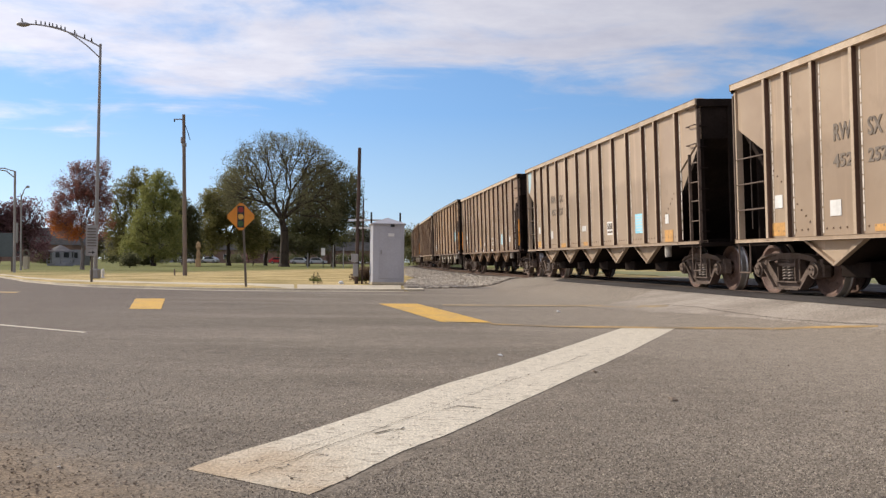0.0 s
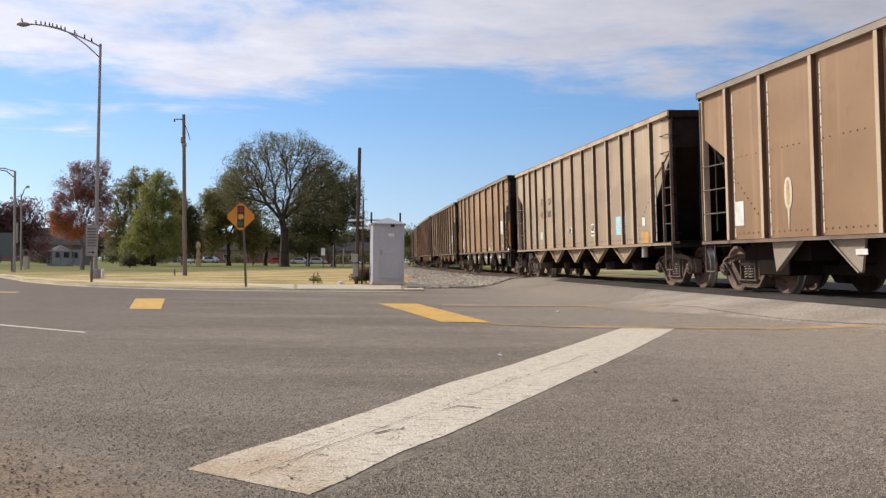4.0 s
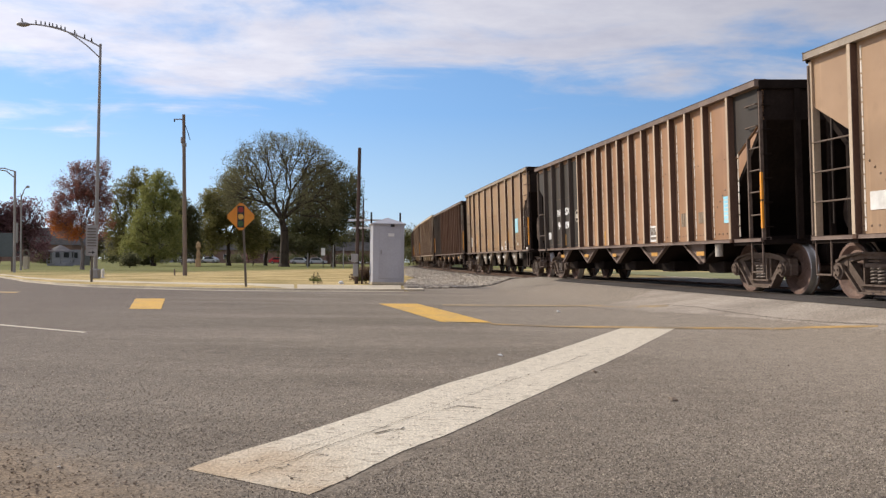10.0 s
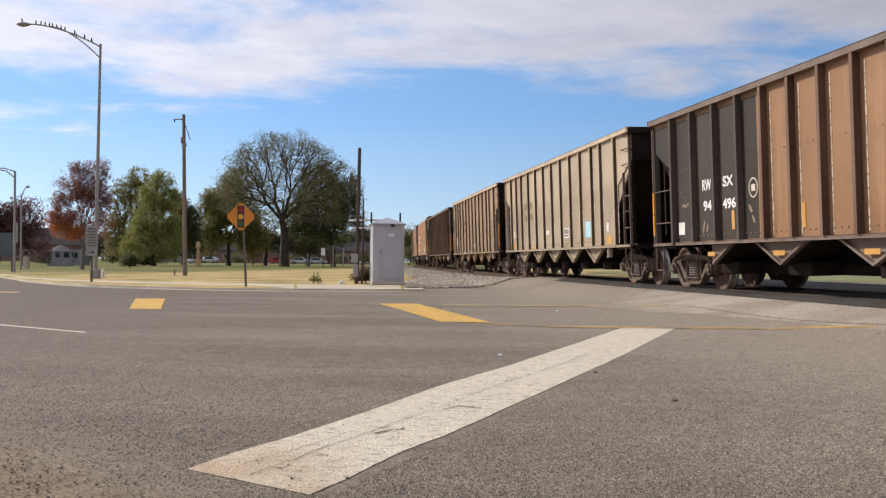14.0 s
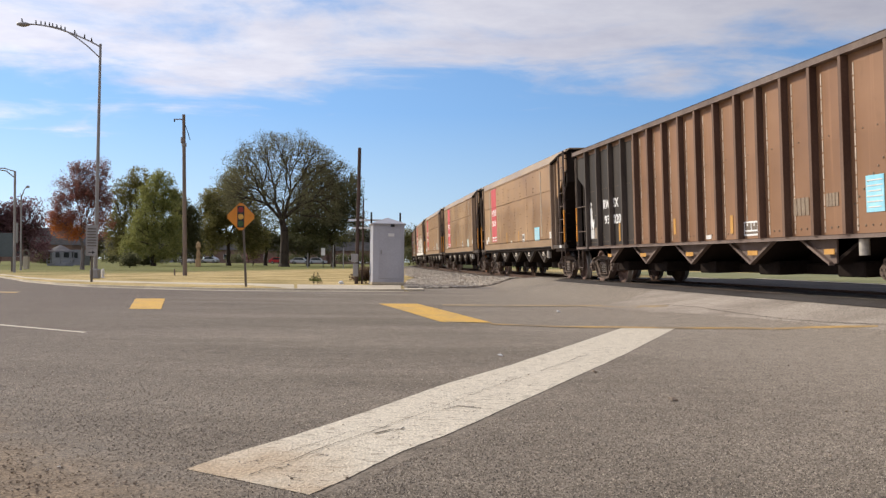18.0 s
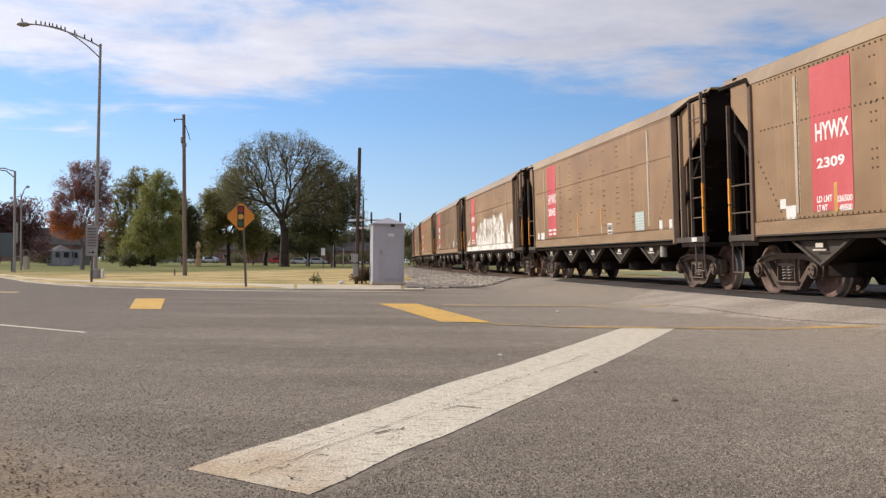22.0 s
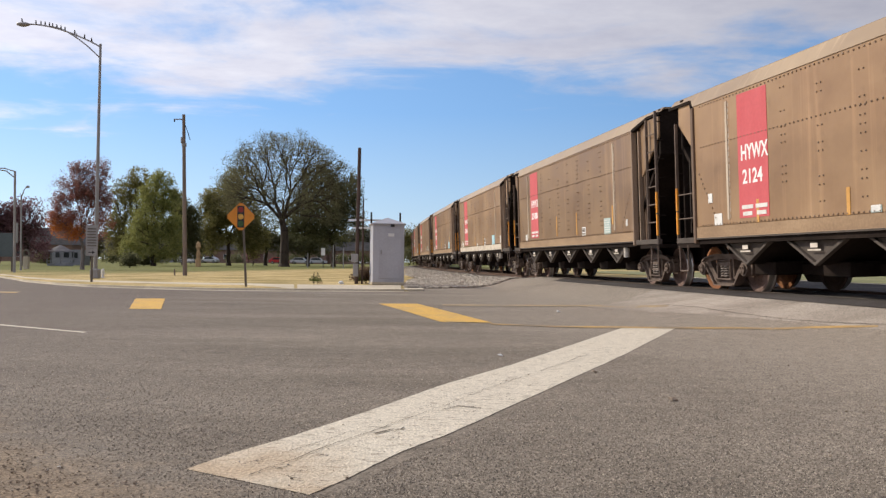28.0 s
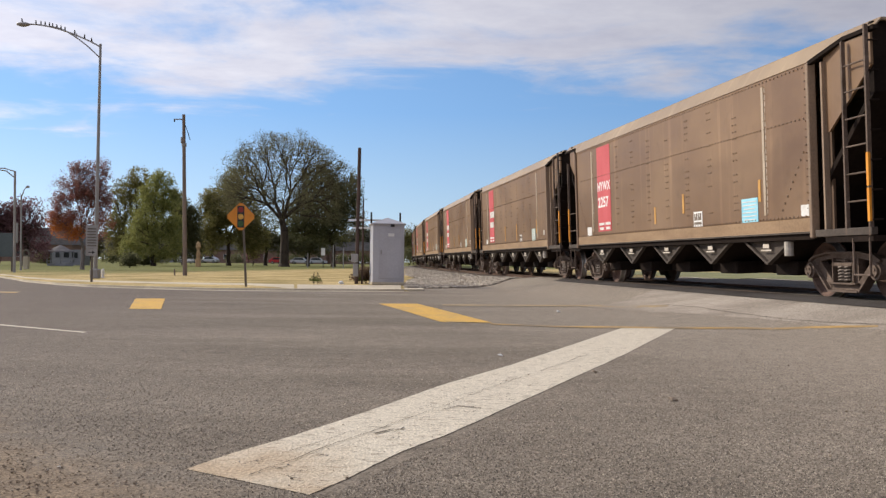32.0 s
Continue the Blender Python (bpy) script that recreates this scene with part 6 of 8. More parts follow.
DECALS[13] = [('tw:RW', 13.66, 1.99, 0.45, 0.24), ('tw:SX', 12.93, 1.99, 0.4, 0.24), ('tw:93', 13.62, 1.59, 0.39, 0.22), ('tw:020', 12.86, 1.57, 0.56, 0.24), ('Y', 12.7, 1.13, 0.1, 0.44), ('hY', 13.62, 0.69, 0.3, 0.1), ('B', 2.31, 1.31, 0.41, 0.52), ('F', 4.23, 1.35, 0.48, 0.28), ('F', 3.36, 1.45, 0.34, 0.2), ('L', 5.89, 1.07, 0.49, 0.26), ('W', 7.62, 1.05, 0.23, 0.08), ('Y', 9.27, 1.19, 0.12, 0.34), ('Y', 6.64, 1.13, 0.13, 0.34), ('hY', 11.24, 0.69, 0.66, 0.1), ('hY', 8.64, 0.69, 0.59, 0.1), ('hY', 5.95, 0.69, 0.49, 0.08), ('hY', 3.54, 0.69, 0.33, 0.1)]
DECALS[14] = [('tw:HYWX', 11.79, 2.49, 0.96, 0.28), ('tw:2018', 11.89, 2.07, 0.78, 0.24), ('Y', 9.32, 1.29, 0.14, 0.44), ('Y', 7.11, 1.27, 0.12, 0.46), ('L', 6.3, 1.27, 0.4, 0.32), ('W', 13.73, 1.33, 0.26, 0.22), ('W', 13.35, 1.43, 0.28, 0.22), ('W', 8.43, 1.29, 0.23, 0.1), ('B', 4.15, 1.29, 0.7, 0.46), ('W', 2.26, 1.33, 0.29, 0.22)]
DECALS[15] = [('tw:HYWX', 11.82, 2.47, 0.89, 0.28), ('tw:2309', 11.87, 2.05, 0.75, 0.16), ('W', 13.07, 1.31, 0.29, 0.22), ('W', 13.3, 1.49, 0.18, 0.16), ('tw:LD LMT', 12.05, 1.53, 0.42, 0.1), ('tw:236500', 11.55, 1.51, 0.41, 0.1), ('tw:LT WT', 12.11, 1.39, 0.28, 0.1), ('tw:49500', 11.52, 1.37, 0.33, 0.1), ('Y', 11.84, 1.37, 0.12, 0.44), ('L', 6.19, 1.31, 0.44, 0.3), ('B', 3.96, 1.29, 0.58, 0.42), ('W', 2.43, 1.45, 0.18, 0.18), ('S', 2.17, 1.31, 0.2, 0.18), ('Y', 3.55, 1.35, 0.13, 0.4), ('Y', 8.75, 1.45, 0.14, 0.34), ('Y', 6.51, 1.35, 0.11, 0.36)]
DECALS[16] = [('tw:HYWX', 11.79, 2.43, 1.0, 0.3), ('tw:2045', 11.85, 2.05, 0.89, 0.24), ('L', 6.27, 1.29, 0.41, 0.3), ('Y', 9.12, 1.45, 0.15, 0.54), ('Y', 6.96, 1.53, 0.12, 0.48), ('W', 13.72, 1.33, 0.24, 0.22), ('W', 13.17, 1.31, 0.46, 0.24), ('S', 4.08, 1.33, 0.59, 0.44), ('W', 2.78, 1.31, 0.19, 0.2), ('W', 2.21, 1.31, 0.18, 0.2)]
DECALS[17] = [('tw:HYWX', 11.8, 2.45, 0.93, 0.3), ('tw:2379', 11.88, 2.03, 0.71, 0.26), ('W', 13.6, 1.33, 0.25, 0.2), ('W', 13.24, 1.39, 0.31, 0.24), ('W', 12.88, 1.61, 0.15, 0.22), ('S', 10.7, 1.37, 0.44, 0.24)]
DECALS[19] = [('tw:HYWX', 11.78, 2.43, 0.99, 0.28), ('tw:2124', 11.87, 2.01, 0.74, 0.26), ('Y', 11.8, 1.29, 0.12, 0.42), ('Y', 9.18, 1.29, 0.12, 0.42), ('W', 13.6, 1.75, 0.17, 0.18), ('W', 13.29, 1.31, 0.31, 0.22), ('S', 8.54, 1.31, 0.24, 0.1)]
DECALS[20] = [('tw:HYWX', 11.75, 2.45, 1.01, 0.26), ('tw:2588', 11.82, 2.05, 0.87, 0.22), ('Y', 9.06, 1.39, 0.09, 0.62), ('Y', 6.87, 1.37, 0.11, 0.64), ('L', 6.17, 1.33, 0.39, 0.24), ('B', 4.06, 1.31, 0.53, 0.42), ('Y', 3.63, 1.55, 0.11, 0.48), ('W', 13.18, 1.33, 0.26, 0.22), ('W', 2.57, 1.47, 0.12, 0.16)]
DECALS[21] = [('tw:HYWX', 11.72, 2.47, 0.96, 0.24), ('tw:2248', 11.8, 2.03, 0.81, 0.24), ('Y', 9.06, 1.29, 0.13, 0.46), ('Y', 6.68, 1.29, 0.12, 0.42), ('W', 8.42, 1.31, 0.26, 0.12), ('W', 13.63, 1.31, 0.19, 0.22), ('W', 13.27, 1.45, 0.21, 0.2), ('W', 13.05, 1.31, 0.26, 0.22), ('B', 4.08, 1.27, 0.6, 0.44), ('W', 2.38, 1.35, 0.18, 0.3), ('L', 6.28, 1.31, 0.35, 0.32)]
DECALS[22] = [('tw:HYWX', 11.84, 2.47, 1.06, 0.24), ('tw:2257', 11.92, 2.03, 0.88, 0.28), ('L', 6.2, 1.31, 0.45, 0.3), ('B', 4.04, 1.29, 0.59, 0.44), ('Y', 3.67, 1.65, 0.14, 0.38), ('W', 2.23, 1.33, 0.23, 0.18), ('Y', 6.9, 1.61, 0.11, 0.4), ('Y', 8.45, 1.45, 0.17, 0.38), ('W', 13.21, 1.31, 0.36, 0.24)]
NUDGE = {(12, "tb:SX"): 10.85, (12, "tb:032"): 10.8, (12, "tb:RW"): 11.75, (12, "tb:23"): 11.7, (8, "tw:RW"): 13.62,
         (8, "tw:94"): 13.62, (8, "tw:SX"): 12.77, (8, "tw:091"): 12.77}
for k_ in (15, 20):
    DECALS[k_] = [("S" if r[0] == "B" else r[0], *r[1:]) for r in DECALS[k_]]
for k_, rows_ in DECALS.items():
    DECALS[k_] = [(r[0], NUDGE.get((k_, r[0]), r[1]), *r[2:]) for r in rows_]
DECALS[4] = [("tb:452", 11.94, 2.05, 0.6, 0.2) if r[0] == "tb:452" else ("tb:302", 11.08, 2.03, 0.45, 0.22) if r[0] == "tb:137" else r for r in DECALS[1]]
DECALS[11] = DECALS[11] + [("W", 13.84, 1.5, 0.2, 0.2), ("O", 13.88, 1.07, 0.44, 0.2), ("O", 10.93, 1.03, 0.47, 0.12), ("F", 11.5, 2.45, 1.2, 0.22), ("F", 11.5, 2.05, 1.2, 0.2)]
PLAIN = [r for r in DECALS[20] if r[0][0] != "t"] + [("bw", 11.78, 2.46, 0.95, 0.26), ("bw", 11.84, 2.04, 0.8, 0.24)]
for i in [18] + list(range(23, len(KINDS))):
    DECALS[i] = PLAIN
DECAL_PAINT = {"W": M_STICK_W, "O": M_OMARK, "Y": M_YELLOW_REF, "hW": M_STICK_W, "hY": M_YELLOW_REF}
M_PALE_PLACARD = surface("pale_placard", (0.34, 0.44, 0.41), (0.46, 0.54, 0.50), (3, 3, 3), 0.5, 0, 0, 20, fine_amount=0.06)
M_FADED = surface("faded_stencil", (0.22, 0.165, 0.115), (0.29, 0.225, 0.165), (6, 1, 6), 0.7, 0, 0, 20, fine_amount=0.2)
M_OMARK_DULL = surface("dull_amber_mark", (0.42, 0.26, 0.12), (0.56, 0.36, 0.18), (6, 6, 6), 0.6, 0, 0, 20, fine_amount=0.15)
M_STREAK = surface("pale_scuffed_mark", (0.50, 0.44, 0.36), (0.64, 0.58, 0.50), (3, 1, 1), 0.7, 0, 0, 20, fine_amount=0.15)


@shared
def plate_mesh(w, h, paint):
    return link("plate", boxes((-w / 2, w / 2, -0.004, 0.004, 0, h)), DECAL_PAINT.get(paint, paint) if isinstance(paint, str) else paint)


@shared
def letters(text, w, h, white):
    me = words(text, h)
    xs = [v_.co.x for v_ in me.vertices]
    zs = [v_.co.z for v_ in me.vertices]
    k, m = w / (max(xs) - min(xs)), h / (max(zs) - min(zs))
    for v_ in me.vertices:
        v_.co.x = (v_.co.x - min(xs)) * k - w / 2
        v_.co.z = (v_.co.z - min(zs)) * m
    me.materials.clear()
    me.materials.append(M_FADED if white is None else M_LETTER_W if white else M_LETTER_B)
    return me


@shared
def loop_mesh(w, h):
    """A tall narrow loop, its middle amber."""
    bm = bmesh.new()
    rim, core = [], []
    for k in range(20):
        a = 2 * math.pi * k / 20
        p_ = (math.copysign(abs(math.cos(a)) ** 0.7, math.cos(a)) * w / 2, h / 2 + math.sin(a) * h / 2)
        rim.append(bm.verts.new((p_[0], -0.003, p_[1])))
        core.append(bm.verts.new((p_[0] * 0.45, -0.003, h / 2 + (p_[1] - h / 2) * 0.82)))
    for k in range(20):
        bm.faces.new((rim[k], rim[(k + 1) % 20], core[(k + 1) % 20], core[k]))
    mid = bm.faces.new(core)
    mid.material_index = 1
    me = link("reflective_mark", bm, M_STREAK)
    me.materials.append(M_OMARK_DULL)
    return me


@shared
def run_mesh(w, h):
    return link("paint_run", prism(bmesh.new(), [(-w / 2, h), (w / 2, h), (w * 0.22, h * 0.4), (w * 0.1, 0), (-w * 0.1, 0), (-w * 0.2, h * 0.45)], -0.003, 0.002), M_STREAK)


def put(name, me, car, x, y, z, label=""):
    q = part(name, me, None, car, label)
    q.location = (x, y, z)
    return q


def decorate(i, car, smooth_side):
    half = LENGTHS[i] / 2
    face = -1.588 if smooth_side else -1.549
    for kind, s, z, w, h in DECALS.get(i, ()):
        x = half - s
        if i == 5 and kind[0] == "t":
            put("faded_stencil", letters(kind[3:], w, h, None), car, x, face - 0.004, z, "faded dark stencilled letters")
        elif kind[0] == "t":
            if smooth_side:
                x -= 0.08
                w *= 0.95
            put("lettering", letters(kind[3:], w, h, kind[1] == "w"), car, x, face - 0.004, z, "white stencilled letters" if kind[1] == "w" else "faded dark stencilled letters")
        elif kind in ("hW", "hY"):
            put("reflector", plate_mesh(0.36 if w > 0.4 else 0.28, 0.085, kind), car, x, -1.515, max(z, 0.72), "small reflector on the chute")
        elif kind in ("W", "O"):
            put("sticker", plate_mesh(w, h, kind), car, x, face - 0.002, z, "white sticker" if kind == "W" else "orange painted mark")
        elif kind == "Y":
            if i == 3:
                put("reflective_mark", loop_mesh(0.24, h), car, x, face - 0.003, z, "worn amber mark with a pale outline")
                put("paint_run", run_mesh(0.07, 0.36), car, x, face - 0.003, z - 0.36, "pale run of paint under the mark")
            else:
                if i == 16:
                    put("paint_run", run_mesh(0.07, 0.3), car, x, face - 0.002, z - 0.3, "pale run of paint under the mark")
                put("reflective_mark", plate_mesh(0.085 if smooth_side else max(0.08, min(w, 0.11)), h, kind), car, x, face - 0.002, z, "vertical amber reflective mark")
        elif kind in ("B", "S"):
            put("placard", plate_mesh(w, h, M_STICK_B if kind == "B" else M_PALE_PLACARD), car, x, face - 0.002, z, "pale blue printed placard" if kind == "B" else "pale worn placard")
            for k in range(6):
                put("printed_line", plate_mesh(round(w * (0.86 if k % 3 else 0.7), 2), 0.018, "W"), car, x, face - 0.008, z + h * (0.12 + 0.145 * k))
        elif kind == "L":
            w = round(w * (0.88 if smooth_side else 1.12), 2)
            put("stencil_panel", plate_mesh(w, h, M_LETTER_W), car, x, face, z, "white stencilled inspection box")
            for dx in (-0.23, 0.21):
                put("stencil_mark", plate_mesh(round(w * 0.36, 2), round(h * 0.46, 2), M_LETTER_B), car, x + dx * w, face - 0.006, z + h * 0.42, "dark stencilled field")
                put("stencil_mark", plate_mesh(round(w * 0.07, 2), round(h * 0.2, 2), "W"), car, x + dx * w, face - 0.010, z + h * 0.66)
            put("stencil_mark", plate_mesh(round(w * 0.82, 2), round(h * 0.16, 2), M_LETTER_B), car, x, face - 0.006, z + h * 0.14)
        elif kind == "F":
            for k in range(4):
                put("faded_stencil", plate_mesh(round(w * 0.2, 2), h, M_FADED), car, x + (k - 1.5) * w * 0.25, face - 0.002, z, "faded unreadable stencil mark")
        elif kind == "bw":
            for k in range(4):
                put("stencil_mark", plate_mesh(round(w * 0.2, 2), h, "W"), car, x + (k - 1.5) * w * 0.25, face - 0.012, z, "white stencilled mark")
        elif kind == "R":
            bm = bmesh.new()
            for k in range(14):
                a, b = 2 * math.pi * k / 14, 2 * math.pi * (k + 1) / 14
                beam(bm, (0.15 * math.cos(a), 0, 0.18 + 0.17 * math.sin(a)), (0.15 * math.cos(b), 0, 0.18 + 0.17 * math.sin(b)), 0.006, 0.025)
            box(bm, -0.07, 0.07, -0.003, 0.003, 0.12, 0.24)
            part("round_emblem", bm, M_STREAK, car, "faded pale round emblem").location = (x, face - 0.003, z)
    if KINDS[i] == "dark":
        hi, post, end = half - 11.72, -half + 1.85, -half + 0.75
        bm = prism(bmesh.new(), [(end, 3.54), (hi, 3.54), (hi, 1.03), (post, 1.03), (post, 2.45), (end, 3.05)], -1.5482, -1.546)
        part("black_panel", bm, M_BLACK, car, "black-painted rear bays")
    if smooth_side:
        for k in range(5):
            put("stencil_mark", plate_mesh(0.2, 0.07, M_STREAK), car, (k - 2) * 2.2 - 0.2, -1.515, 0.84, "faint stencil mark on the chute")
            put("stencil_mark", plate_mesh(0.36, 0.025, M_STREAK), car, (k - 2) * 2.2 - 0.2, -1.515, 0.79)
        put("red_panel", plate_mesh(1.04, 2.24, M_RED), car, half - 11.93, face - 0.0, 1.40, "faded red number panel")
        if i != 15:
            for k, (z, w) in enumerate(((1.56, 0.40), (1.44, 0.32))):
                put("stencil_mark", plate_mesh(w, 0.07, "W"), car, half - 12.15, face - 0.006, z)
                put("stencil_mark", plate_mesh(w, 0.07, "W"), car, half - 11.66, face - 0.006, z)


for i, car in enumerate(cars):
    decorate(i, car, i >= 14)
for i in (3, 5, 9):
    half = LENGTHS[i] / 2
    bm = lathe(bmesh.new(), [(0.02, 1.30), (0.11, 1.33), (0.15, 1.40), (0.15, 2.10), (0.12, 2.17), (0.02, 2.20)], "z", 20)
    q = part("brake_cylinder", bm, M_STEEL, cars[i], "dusty grey brake cylinder on the end platform", True)
    q.location = (half - 1.30, -1.0, 0)
    part("cylinder_bracket", boxes((-0.05, 0.05, -0.05, 0.05, 0.97, 1.32), bevel=0.008), M_STEEL_DARK, q)
for i in (3, 5, 9, 14, 16):
    put("sticker", plate_mesh(0.24, 0.085, "W"), cars[i], LENGTHS[i] / 2 - 1.0, -1.605, 1.005, "white sticker on the end sill")

for i in (1,):
    half = LENGTHS[i] / 2
    bm = prism(bmesh.new(), [(-half + 0.80, 3.70), (-half + 1.30, 3.70), (-half + 1.18, 3.2), (-half + 0.98, 2.98), (-half + 0.80, 3.06)], -1.5495, -1.5465)
    part("corner_paint", bm, M_BLUE_CORNER, cars[i], "pale blue painted corner")

# the sprayed wagon: a ragged white patch over the lower side
def sprayed(car, half):
    def patch(bumps, low_s, high_s, seed, base=1.22):
        """White paint under a row of rounded letter tops: bumps are (middle, half width, height)."""
        bm = bmesh.new()
        n = int((high_s - low_s) / 0.04)
        low, high = [], []
        for k in range(n + 1):
            s = low_s + (high_s - low_s) * k / n
            top = 0.06
            for m, w, h in bumps:
                q = abs(s - m) / w
                if q < 1:
                    top = max(top, h * (1 - q ** 3.2) ** 0.5)
            top = max(0.04, top + 0.05 * noise.noise((s * 2.2, seed, 0)) + 0.06 * noise.noise((s * 9, seed, 3)) * min(1.0, top * 2))
            low.append(bm.verts.new((half - s, -1.593, base)))
            high.append(bm.verts.new((half - s, -1.593, base + top)))
        for k in range(n):
            bm.faces.new((low[k], low[k + 1], high[k + 1], high[k]))
        part("spray_paint", bm, M_GRAFFITI, car, "ragged white spray-painted lettering")
    patch([(10.85, 0.35, 0.75), (10.3, 0.55, 1.05), (9.6, 0.6, 1.15), (8.9, 0.5, 1.2), (8.4, 0.5, 1.32), (7.7, 0.55, 1.25), (7.0, 0.6, 1.28), (6.3, 0.5, 1.36), (5.6, 0.6, 1.28), (5.0, 0.5, 1.3), (4.55, 0.42, 1.36), (4.25, 0.4, 0.95)], 3.95, 11.1, 2.0)
    patch([(3.22, 0.12, 0.95), (2.95, 0.22, 0.45), (2.65, 0.2, 0.85), (2.42, 0.2, 1.0), (2.2, 0.12, 0.62)], 2.1, 3.35, 7.0)
    patch([(3.6, 0.3, 0.1)], 3.3, 3.95, 9.0)
    bm = bmesh.new()
    r = random.Random(8)
    for k in range(110):
        s, z = r.uniform(4.3, 10.7), r.uniform(1.35, 2.05)
        beam(bm, (half - s, -1.5945, z), (half - s - r.uniform(-0.12, 0.12), -1.5945, z + r.uniform(0.06, 0.34)), 0.004, r.uniform(0.01, 0.035))
    part("spray_shading", bm, M_SPRAY_SHADE, car, "thin brownish gaps in the spray paint")["kind"] = "stuff"
    for s, z, ds, dz in ((6.05, 2.35, 0.1, 0.22), (6.15, 2.55, -0.06, 0.25), (6.0, 2.3, 0.2, -0.1), (8.7, 2.3, 0.02, 0.3), (8.8, 2.42, -0.16, 0.03), (9.6, 2.3, 0.01, 0.2)):
        bm = bmesh.new()
        beam(bm, (half - s, -1.594, z), (half - s - ds, -1.594, z + dz), 0.004, 0.045)
        part("spray_stroke", bm, M_SPRAY, car, "thin white sprayed flick")


M_GRAFFITI_BAND = surface("sprayed_band", (0.50, 0.42, 0.32), (0.78, 0.76, 0.72), (1.4, 1, 3), 0.6, 0, 0, 12, fine_amount=0.15, low=0.36, high=0.48)
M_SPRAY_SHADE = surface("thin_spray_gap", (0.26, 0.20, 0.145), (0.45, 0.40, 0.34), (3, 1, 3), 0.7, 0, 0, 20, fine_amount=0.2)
M_GRAFFITI = surface("patchy_white_spray", (0.34, 0.265, 0.19), (0.74, 0.72, 0.68), (2.6, 1, 1.9), 0.6, 0, 0, 12, fine_amount=0.22, low=0.38, high=0.53)
sprayed(cars[17], LENGTHS[17] / 2)
put("lower_band_paint", link("lower_band_paint", boxes((-LENGTHS[17] / 2 + 1.5, LENGTHS[17] / 2 - 2.1, -0.003, 0.003, 1.095, 1.295)), M_GRAFFITI_BAND), cars[17], 0, -1.603, 0, "white-sprayed lower band")


def brush(strokes):
    """Flat rounded strokes: each a row of points (along, up, half width); every stroke lies a hair over the last."""
    bm = bmesh.new()
    for layer, pts in enumerate(strokes):
        y = -0.0007 * layer
        left, right = [], []
        for k, (x, z, r) in enumerate(pts):
            ax, az = pts[max(k - 1, 0)][:2]
            bx, bz = pts[min(k + 1, len(pts) - 1)][:2]
            d = math.hypot(bx - ax, bz - az)
            nx, nz = -(bz - az) / d * r, (bx - ax) / d * r
            left.append(bm.verts.new((x + nx, y, z + nz)))
            right.append(bm.verts.new((x - nx, y, z - nz)))
        for k in range(len(pts) - 1):
            bm.faces.new((left[k], left[k + 1], right[k + 1], right[k]))
    return bm


ring = [(0.075 * math.cos(a * 0.45), 0.86 + 0.085 * math.sin(a * 0.45), 0.026) for a in range(14)]
figure = brush([ring, [(-0.05, 0.80, 0.02), (-0.03, 0.70, 0.06), (0.03, 0.58, 0.09), (0.02, 0.48, 0.10), (0.10, 0.36, 0.10), (0.16, 0.27, 0.06), (0.12, 0.18, 0.02)],
                [(0.06, 0.78, 0.02), (0.08, 0.70, 0.045), (0.05, 0.62, 0.03)], [(-0.03, 0.55, 0.02), (-0.06, 0.44, 0.035), (-0.02, 0.30, 0.045), (0.0, 0.20, 0.03), (-0.03, 0.17, 0.01)],
                [(0.22, 0.50, 0.015), (0.24, 0.40, 0.035), (0.17, 0.30, 0.04)]])
part("spray_paint", figure, M_SPRAY, cars[13], "white sprayed figure").location = (LENGTHS[13] / 2 - 14.94, -1.552, 1.26)
put("sticker", plate_mesh(0.29, 0.24, "W"), cars[13], LENGTHS[13] / 2 - 14.86, -1.551, 1.23, "white sticker")
for s_, z, rows in ((14.72, 1.52, [[(-0.16, 0.22, 0.010), (-0.08, 0.27, 0.03), (0.02, 0.22, 0.02), (0.12, 0.29, 0.025), (0.17, 0.25, 0.01)]]),
                    (13.80, 1.16, [[(-0.13, 0.02, 0.01), (-0.09, 0.14, 0.03), (-0.05, 0.26, 0.015)], [(0.02, 0.03, 0.012), (0.07, 0.10, 0.035), (0.09, 0.20, 0.015)]]),
                    (11.98, 1.30, [[(-0.09, 0.34, 0.012), (-0.04, 0.28, 0.04), (0.02, 0.20, 0.03)], [(0.03, 0.14, 0.015), (0.08, 0.06, 0.04), (0.11, 0.0, 0.012)]])):
    part("chalk_mark", brush(rows), M_FADED, cars[10], "dull rubbed chalk mark").location = (LENGTHS[10] / 2 - s_, -1.551, z)
put("worn_plate", plate_mesh(0.30, 0.30, M_FADED), cars[13], LENGTHS[13] / 2 - 14.52, -1.550, 1.22, "brown worn plate")


# ---- cabinet, poles and signs beside the road ----
def on_ground(x, y, lift=0.0):
    return float(ground_z(np.array([x]), np.array([y]))[0]) + lift


LAWN = 0.045
cab = thing("signal_cabinet", "grey steel railway signal cabinet with a shallow pitched roof", "cabinet", at=pose(-1.88, 30.05, LAWN + 0.005, 0, 0, 10))
part("body", boxes((-0.47, 0.55, -0.5, 0.5, 0.08, 1.98), bevel=0.012), M_CABINET, cab)
part("plinth", boxes((-0.50, 0.58, -0.53, 0.53, 0.0, 0.09), bevel=0.01), M_CONCRETE, cab, "concrete plinth")
bm = bmesh.new()
vs = [bm.verts.new(c) for c in ((-0.52, -0.55, 1.985), (0.59, -0.55, 1.985), (0.59, 0.55, 1.985), (-0.52, 0.55, 1.985), (0.04, -0.05, 2.19), (0.04, 0.05, 2.19))]
